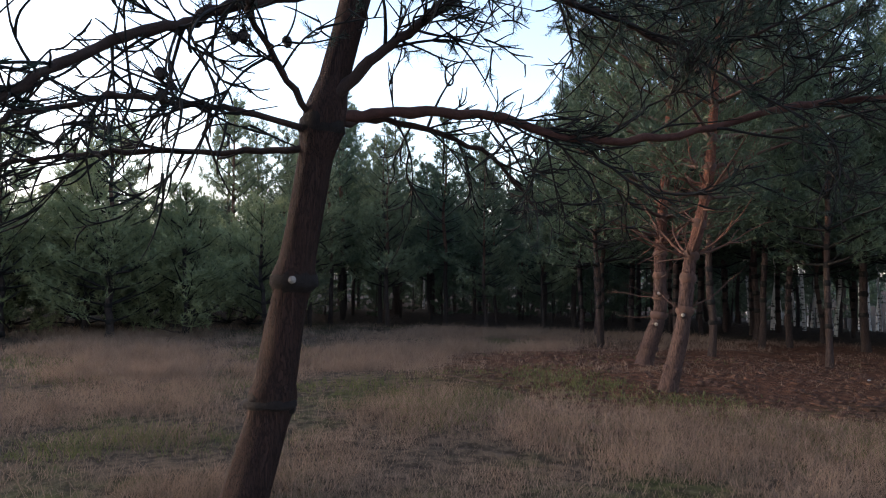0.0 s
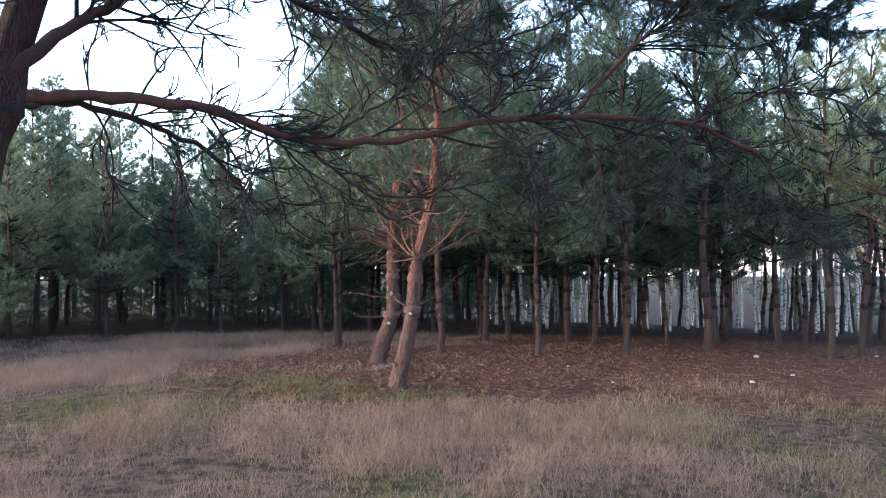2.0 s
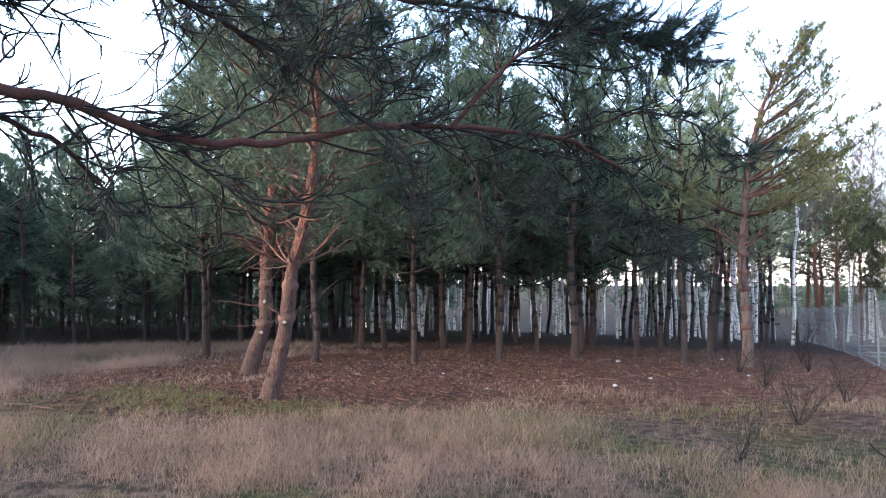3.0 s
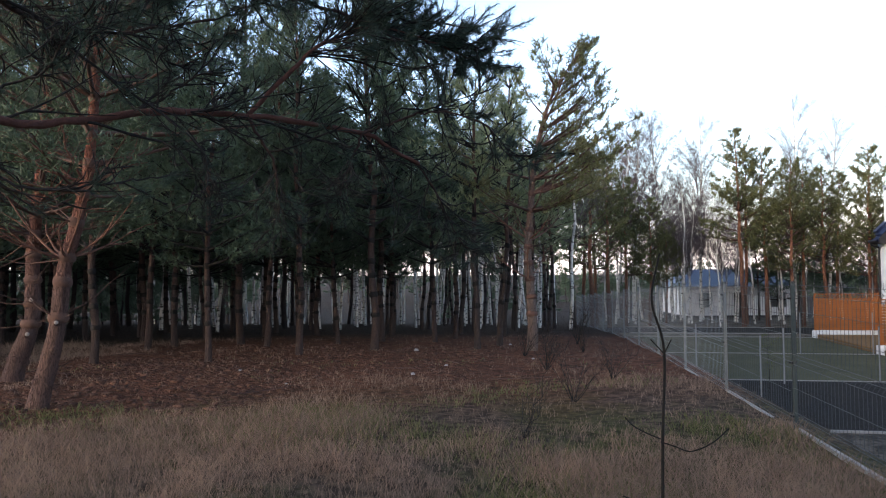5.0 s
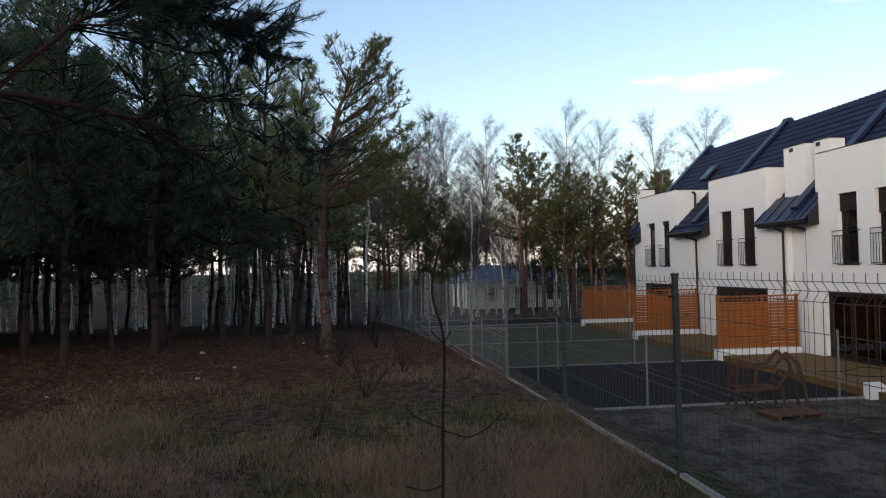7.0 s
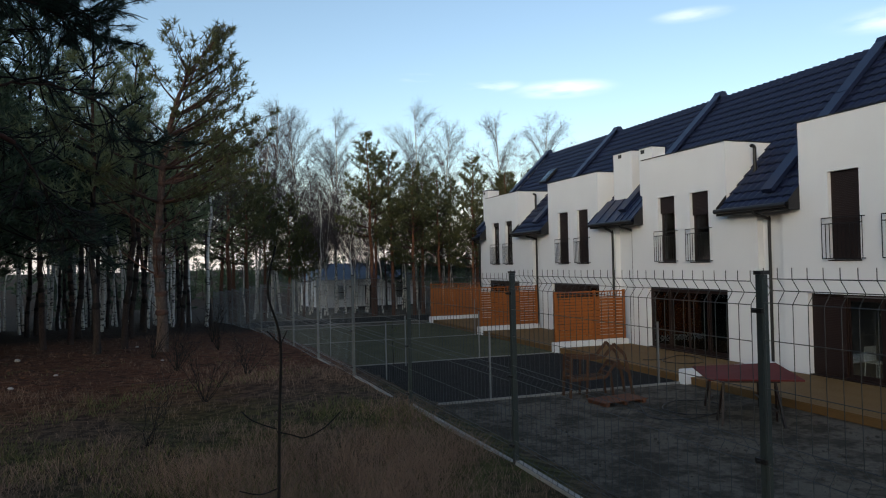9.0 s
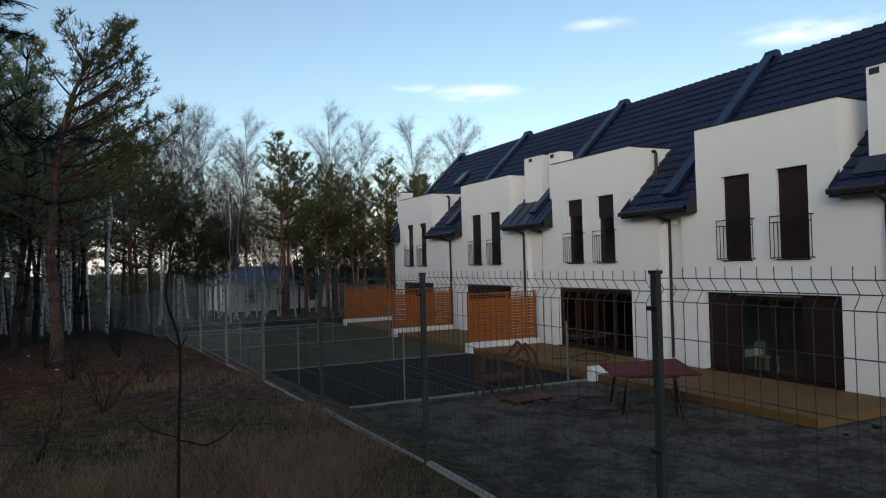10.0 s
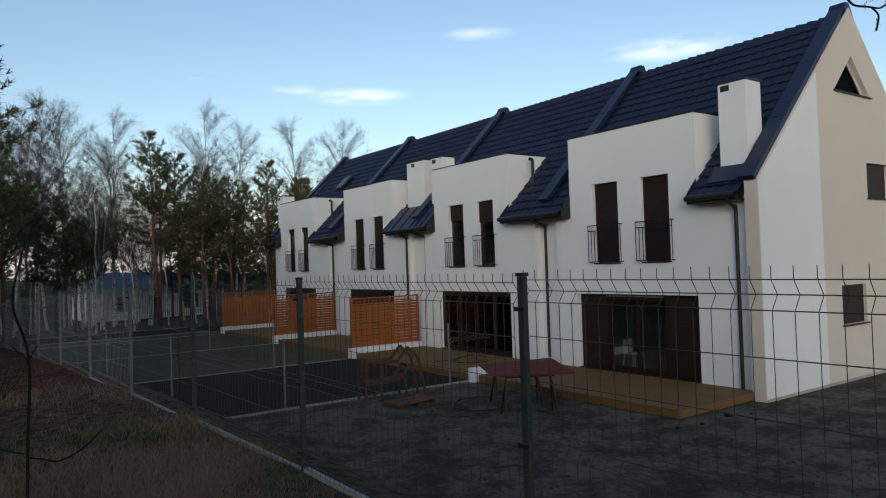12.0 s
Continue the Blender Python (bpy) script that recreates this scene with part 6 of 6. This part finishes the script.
    limb([(-8.90, 4.12, 4.05), (-8.87, 3.39, 3.76), (-8.82, 3.05, 3.57), (-8.73, 2.71, 3.39), (-8.63, 2.36, 3.13), (-8.58, 2.15, 2.93), (-8.52, 1.90, 2.68)], 0.04, 0.02, 30, 0.22, 0.65, 0.15)
    limb([(-8.97, 3.87, 3.05), (-8.86, 3.37, 3.11), (-8.82, 3.16, 3.09), (-8.70, 2.77, 3.07), (-8.65, 2.49, 2.99), (-8.55, 2.15, 2.84), (-8.51, 1.94, 2.73)], 0.022, 0.012, 26, 0.1, 0.5, 0.15)
    limb([(-9.01, 3.83, 2.94), (-9.32, 3.40, 2.92), (-9.65, 2.80, 2.90), (-9.79, 2.49, 2.86), (-9.92, 2.18, 2.80), (-10.03, 1.95, 2.73)], 0.024, 0.01, 22, 0.08, 0.5, 0.2)
    limb([(-8.83, 4.28, 4.6), (-8.55, 5.11, 4.27), (-8.37, 5.62, 4.11), (-8.27, 6.07, 4.04), (-8.18, 6.48, 3.93), (-7.93, 7.05, 4.00), (-7.47, 7.70, 4.30)], 0.036, 0.01, 40, 0.6, 0.7)
    limb([(-8.6, 5.0, 4.30), (-8.03, 6.43, 4.55), (-7.58, 7.39, 4.57), (-6.90, 8.28, 4.64), (-6.13, 8.81, 4.48), (-5.35, 9.25, 4.38)], 0.028, 0.008, 44, 1.0, 0.55)
    limb([(-8.81, 4.35, 4.8), (-8.01, 5.79, 4.86), (-7.34, 6.99, 4.88), (-6.72, 7.82, 4.79), (-6.17, 8.44, 4.54), (-5.6, 8.72, 4.48)], 0.034, 0.008, 44, 1.0, 0.55)
    limb([(-8.82, 4.5, 5.6), (-8.2, 5.4, 5.7), (-7.4, 6.3, 5.6), (-6.8, 7.0, 5.4)], 0.034, 0.01, 28, 1.0, 0.7)
    limb([(-8.82, 4.45, 5.3), (-9.3, 5.4, 5.3), (-9.5, 6.6, 5.0), (-9.4, 7.6, 4.8)], 0.03, 0.01, 30, 0.8, 0.7)
    limb([(-8.82, 4.5, 5.5), (-8.9, 3.6, 5.3), (-9.0, 2.7, 5.0), (-9.0, 1.9, 4.6)], 0.03, 0.01, 22, 0.6, 0.7)
    limb([(-8.83, 4.4, 4.95), (-8.6, 5.6, 4.9), (-8.5, 6.8, 4.6), (-8.2, 7.8, 4.3)], 0.03, 0.01, 30, 0.6, 0.7)
    # drooping side shoots of the long limb
    for pts, r0, n in (([(-8.40, 5.74, 3.12), (-8.14, 5.99, 2.83), (-7.79, 6.09, 2.68), (-7.48, 6.39, 2.76), (-7.31, 6.61, 2.81)], 0.013, 9),
                       ([(-7.86, 6.6, 3.22), (-7.44, 7.0, 3.10), (-7.23, 7.12, 2.78), (-7.19, 7.08, 2.56)], 0.011, 6),
                       ([(-7.16, 7.66, 3.46), (-6.75, 8.11, 3.35), (-6.46, 8.39, 3.29), (-5.98, 8.80, 3.18)], 0.013, 9),
                       ([(-6.39, 8.39, 3.42), (-6.60, 8.43, 2.96), (-6.79, 8.20, 2.49)], 0.010, 6),
                       ([(-6.39, 8.39, 3.42), (-6.18, 8.79, 3.71), (-5.83, 9.12, 3.77), (-5.62, 9.36, 3.87)], 0.011, 8),
                       ([(-5.96, 8.85, 3.20), (-5.81, 9.13, 2.86), (-5.65, 9.11, 2.29)], 0.010, 7),
                       ([(-8.30, 5.9, 3.13), (-8.14, 6.23, 3.38), (-7.87, 6.27, 3.50), (-7.76, 6.22, 3.64)], 0.012, 8),
                       ([(-7.75, 6.75, 3.27), (-7.57, 7.03, 3.44), (-7.33, 7.06, 3.60), (-7.09, 7.09, 3.87)], 0.012, 8),
                       ([(-8.37, 5.62, 4.11), (-8.02, 6.30, 3.88), (-7.75, 6.58, 3.58), (-7.22, 7.01, 3.10), (-7.19, 7.03, 2.77)], 0.014, 12),
                       ([(-6.39, 8.39, 3.42), (-6.27, 8.62, 3.22), (-6.13, 8.71, 2.84), (-6.17, 8.68, 2.54)], 0.009, 6),
                       ([(-8.61, 5.11, 3.25), (-8.61, 5.48, 2.77), (-8.56, 5.51, 2.44)], 0.009, 5)):
        limb(pts, r0, 0.0048, n, 0.15, 0.34, 0.2, "", M_TWIG)
    tagged(child("twigwork", twigs.mesh("twigwork", M_TWIG), t), kind="stuff")
    v, f = needle_arrays(rg, np.array(tufts), np.array(dirs), 20, 0.07, 0.0036, 0.14)
    tagged(child("needles", mesh_of("needles", v, f, M_NEEDLE_NEAR), t, "sparse blue-green needle tufts"), kind="stuff")
    # hanging cones
    ico = bmesh.new()
    bmesh.ops.create_icosphere(ico, subdivisions=2, radius=0.026)
    for i, vv in enumerate(ico.verts):
        vv.co *= 1 + (0.28 if i % 2 else -0.12)
        vv.co.z *= 1.25
    me = bpy.data.meshes.new("cone")
    ico.to_mesh(me)
    ico.free()
    me.materials.append(M_CONE)
    for p in ((-8.42, 4.46, 3.79), (-8.62, 3.26, 3.46), (-8.60, 3.31, 3.47), (-8.80, 3.65, 3.56), (-8.55, 2.86, 3.17), (-8.56, 2.87, 3.05)):
        child("cone", me, t).location = np.array(p) - o


near_pine()


# ---- young pine behind the path, one twig reaching over it ----
def overhang_pine():
    o = np.array((-3.1, -0.9, 0.45))
    t = make_tree("pine_tree", pine_meshes(75, 5.6, 2.9, 1.1, 0.07, (0.1, 0.0), 12, 0.15, 0.02, M_NEEDLE, bare=0.4), PINE_PARTS, tuple(o), "young Scots pine with a thin twig reaching over the path", "tree", "pine stand")
    limb = Tubes()
    limb.add(spline(np.array([(-3.08, -0.9, 2.6), (-2.75, 0.6, 2.85), (-2.3, 1.6, 3.5), (-2.1, 2.7, 3.5), (-2.061, 3.309, 3.268), (-2.244, 3.204, 2.981), (-2.297, 3.159, 2.862), (-2.269, 3.113, 2.837)]) - o, 6), np.interp(np.arange(43), [0, 16, 22, 42], [0.022, 0.010, 0.005, 0.003]), 7)
    child("limb", limb.mesh("limb", M_LIMB), t)
    tw = Tubes()
    for pts in ([(-2.269, 3.113, 2.837), (-2.256, 3.1, 2.811), (-2.248, 3.111, 2.77)], [(-2.269, 3.113, 2.837), (-2.26, 3.095, 2.83), (-2.25, 3.08, 2.838)]):
        tw.add(spline(np.array(pts) - o, 4), 0.0028, 5)
    tagged(child("twigwork", tw.mesh("twigwork", M_TWIG), t), kind="stuff")
    tips = np.array([(-2.249, 3.11, 2.777), (-2.281, 3.134, 2.847), (-2.252, 3.084, 2.836)]) - o
    v, f = needle_arrays(np.random.default_rng(8), tips, np.array([(0.1, 0.1, -1), (0.3, 0.8, -0.1), (-0.1, 0.2, -0.9)]), 7, 0.03, 0.0025, 0.03)
    tagged(child("needle_tuft", mesh_of("needle_tuft", v, f, M_NEEDLE_NEAR), t), kind="stuff")


overhang_pine()


# ---- undergrowth ----
def sapling():
    o = np.array((-4.28, 4.85, 0.55))
    t = thing("sapling", tuple(o), "thin leafless sapling with crossed side twigs", "sapling")
    k = Tubes()
    k.add(spline([(0.0, 0.0, -0.05), (0.0, 0.0, 0.5), (0.01, 0.02, 1.0), (0.015, -0.02, 1.32), (-0.03, -0.07, 1.5), (0.0, -0.06, 1.66)], 6), np.linspace(0.0072, 0.0032, 31), 7)
    child("stem", k.mesh("stem", M_TWIG), t)
    for pts in ([(0, 0, 1.0), (0.05, 0.0, 0.985), (0.1, 0.0, 0.97), (0.17, 0.0, 1.0), (0.23, 0.01, 1.05)], [(0, 0, 1.01), (-0.05, 0, 1.03), (-0.09, 0.01, 1.05), (-0.12, 0.01, 1.08)], [(0.01, -0.02, 1.3), (0.04, -0.02, 1.36)], [(0.015, -0.02, 1.31), (-0.03, -0.02, 1.36)], [(0, 0, 0.8), (-0.06, 0.02, 0.78), (-0.13, 0.02, 0.8)]):
        k = Tubes()
        k.add(spline(pts, 4), 0.0026, 5)
        child("twig", k.mesh("twig", M_TWIG), t)


sapling()


def shrub(seed, x, y, h, n, mat, label):
    rg = np.random.default_rng(seed)
    t = thing("shrub", (x, y, ground_z(x, y) - 0.03), label, "shrub", "bare shrubs")
    k, w = Tubes(), Tubes()
    for _ in range(n):
        d = unit(np.array([rg.normal(0, 0.35), rg.normal(0, 0.35), 1]))
        ln = h * rg.uniform(0.5, 1.0)
        s = np.linspace(0, 1, 6)[:, None]
        cv = d * ln * s + rg.normal(0, 0.03, (6, 3)) * s
        k.add(cv, np.linspace(0.006, 0.002, 6), 4)
        for _ in range(6):
            p = cv[int(rg.integers(2, 6))]
            e = unit(d + rg.normal(0, 0.6, 3))
            w.add([p, p + e * rg.uniform(0.08, 0.3)], [0.003, 0.0015], 3)
    tagged(child("stemwork", k.mesh("stemwork", mat), t), kind="stuff")
    tagged(child("twigwork", w.mesh("twigwork", mat), t), kind="stuff")


for i, (x, y, h, n) in enumerate([(-4.9, 14.2, 0.9, 14), (-4.5, 11.2, 0.8, 8), (-5.4, 16.5, 0.9, 10), (-4.2, 17.5, 1.1, 12), (-5.0, 9.0, 0.7, 5), (-3.9, 13.0, 0.7, 8), (-4.3, 19.5, 1.3, 12)]):
    shrub(200 + i, x, y, h, n, M_TWIG, "small bare dark shrub in dry grass")


def pebble(x, y, s):
    bm = bmesh.new()
    s *= 0.75
    bmesh.ops.create_icosphere(bm, subdivisions=2, radius=s)
    for v in bm.verts:
        v.co *= 1 + 0.35 * noise.noise(v.co * (3 / s * 0.4) + Vector((x, y, 0)))
        v.co.z *= 0.6
    ob = solo("stone", bm, M_STONE, "pale fist-sized stone lying in the grass", "stone", "stones")
    ob.location = (x, y, ground_z(x, y) + s * 0.3)


for x, y, s in ((-6.91, 12.9, 0.05), (-6.64, 14.4, 0.045), (-9.9, 13.2, 0.035), (-8.6, 12.0, 0.03), (-7.8, 17.4, 0.07), (-5.2, 16.0, 0.04), (-5.9, 19.5, 0.05)):
    pebble(x, y, s)


def stick(seed):
    rg = np.random.default_rng(seed)
    a = radians(rg.uniform(0, 60))
    d = rg.uniform(8, 17)
    x, y = EYE[0] - d * math.sin(a), EYE[1] + d * math.cos(a)
    az, ln = rg.uniform(0, 3.14), rg.uniform(0.3, 1.1)
    k = Tubes()
    pts = []
    for s in (-0.5, -0.2, 0.15, 0.5):
        px, py = x + math.cos(az) * ln * s, y + math.sin(az) * ln * s + rg.normal(0, 0.02)
        pts.append((px, py, ground_z(px, py) + 0.025))
    k.add(spline(pts, 3), 0.008, 5)
    tagged(new("stick", k.mesh("stick", M_DEADWOOD)), "fallen dry stick lying on the ground", "stick", "fallen sticks")


for i in range(22):
    stick(300 + i)


# ---- grass ----
def grass(name, seed, n, mat, label, accept, lo, hi, width, d0, d1, a0=-32, a1=96):
    """Single blades over the clearing, thinning out and lengthening in patches."""
    rg = np.random.default_rng(seed)
    d = d0 + (d1 - d0) * rg.uniform(0, 1, n) ** 1.5
    a = np.radians(rg.uniform(a0, a1, n))
    x, y = EYE[0] - d * np.sin(a), EYE[1] + d * np.cos(a)
    base, tip, wid = [], [], []
    for i in range(n):
        px, py = float(x[i]), float(y[i])
        if px > fence_x(min(max(py, -20), 60)) - 0.03:
            continue
        m = accept(px, py)
        if rg.uniform() > m:
            continue
        ln = rg.uniform(lo, hi) * (0.55 + 0.7 * m)
        for _ in range(3):
            bx, by = px + rg.normal(0, 0.035), py + rg.normal(0, 0.035)
            base.append((bx, by, ground_z(px, py) - 0.02))
            tip.append((bx + rg.normal(0.05, 0.6) * ln, by + rg.normal(0, 0.6) * ln, ground_z(px, py) + ln * rg.uniform(0.55, 1.0)))
            wid.append(width * (1 + d[i] / 7))
    base, tip, wid = np.array(base), np.array(tip), np.array(wid)[:, None]
    q = rg.normal(size=base.shape) * (1, 1, 0)
    q /= np.linalg.norm(q, axis=1)[:, None]
    mid = base * 0.45 + tip * 0.55 + (0, 0, 0.015)
    v = np.stack([base - q * wid / 2, base + q * wid / 2, mid + q * wid * 0.35, mid - q * wid * 0.35, tip], 1).reshape(-1, 3)
    k = np.arange(len(base))[:, None] * 5
    f = np.concatenate([k + (0, 1, 2), k + (0, 2, 3), k + (3, 2, 4)])
    tagged(new(name, mesh_of(name, v, f, mat)), label, "grass", kind="stuff")


def tall_patch(x, y):
    n1 = noise.noise((x * 0.33, y * 0.33, 7.0)) + 0.5 * noise.noise((x * 1.1, y * 1.1, 2.0))
    m = smooth(-0.35, 0.45, n1)
    litter = smooth(14.0, 18.5, y - 0.36 * x + 2.2) * smooth(-15.5, -13.0, x)
    litter = max(litter, 1 - smooth(1.4, 4.3, math.hypot(x + 11.3, y - 10.9)))
    return max(0.05, m * 0.95 + 0.08) * (1 - 0.91 * litter)


def green_patch(x, y):
    return smooth(-0.05, 0.42, noise.noise((x * 0.5, y * 0.5, 21.0))) * (1 - 0.9 * smooth(15.5, 17, y - 0.36 * x + 2))


grass("dry_grass", 1, 180000, M_GRASS, "pale beige dry grass standing in loose patches", tall_patch, 0.05, 0.20, 0.0017, 2.4, 21)
grass("dry_grass", 3, 26000, M_GRASS, "pale dry grass along the far edge of the clearing", tall_patch, 0.10, 0.28, 0.0026, 11, 20, 36, 98)
grass("short_grass", 2, 46000, M_GREEN, "short dull green grass between dry blades", green_patch, 0.04, 0.12, 0.004, 2.4, 15)


def litter_clumps(n):
    """Loose clumps of needle litter over the mound and under the first pines."""
    rg = np.random.default_rng(67)
    bm = bmesh.new()
    bmesh.ops.create_icosphere(bm, subdivisions=1, radius=1)
    base = np.array([v.co for v in bm.verts])
    tri = np.array([[v.index for v in f.verts] for f in bm.faces])
    bm.free()
    vs, fs = [], []
    for i in range(n):
        if i % 3:
            a, d = rg.uniform(0, 6.283), 3.2 * math.sqrt(rg.uniform())
            x, y = -11.3 + d * math.cos(a), 10.9 + d * math.sin(a)
        else:
            x, y = rg.uniform(-13, -6), rg.uniform(12.5, 19)
        s = 0.015 + 0.05 * rg.uniform() ** 2.5
        vs.append(base * rg.uniform(0.55, 1.25, (len(base), 1)) * (s * rg.uniform(0.8, 1.6), s, s * 0.5) + (x, y, ground_z(x, y) + s * 0.1))
        fs.append(tri + len(base) * len(fs))
    tagged(new("needle_litter", mesh_of("needle_litter", np.concatenate(vs), np.concatenate(fs), M_LITTER)), "red-brown clumps of fallen needles on the mound", "litter", kind="stuff")


litter_clumps(3600)


def soil_clods(n):
    """Loose lumps of earth over the unfinished yard."""
    rg = np.random.default_rng(66)
    bm = bmesh.new()
    bmesh.ops.create_icosphere(bm, subdivisions=1, radius=1)
    base = np.array([v.co for v in bm.verts])
    tri = np.array([[v.index for v in f.verts] for f in bm.faces])
    bm.free()
    vs, fs = [], []
    for i in range(n):
        y = 3.5 + 15 * rg.uniform() ** 1.4
        x = fence_x(y) + 0.3 + (7.6 - fence_x(y)) * rg.uniform()
        if x > 2.6 and y > 14.2:
            continue
        s = 0.012 + 0.035 * rg.uniform() ** 3
        vs.append(base * rg.uniform(0.7, 1.2, (len(base), 1)) * (s, s * rg.uniform(0.7, 1.3), s * 0.6) + (x, y, ground_z(x, y) + s * 0.2))
        fs.append(tri + len(base) * len(fs))
    tagged(new("soil_clods", mesh_of("soil_clods", np.concatenate(vs), np.concatenate(fs), M_CLOD)), "dark loose lumps of earth on the yard", "soil", kind="stuff")


soil_clods(2600)
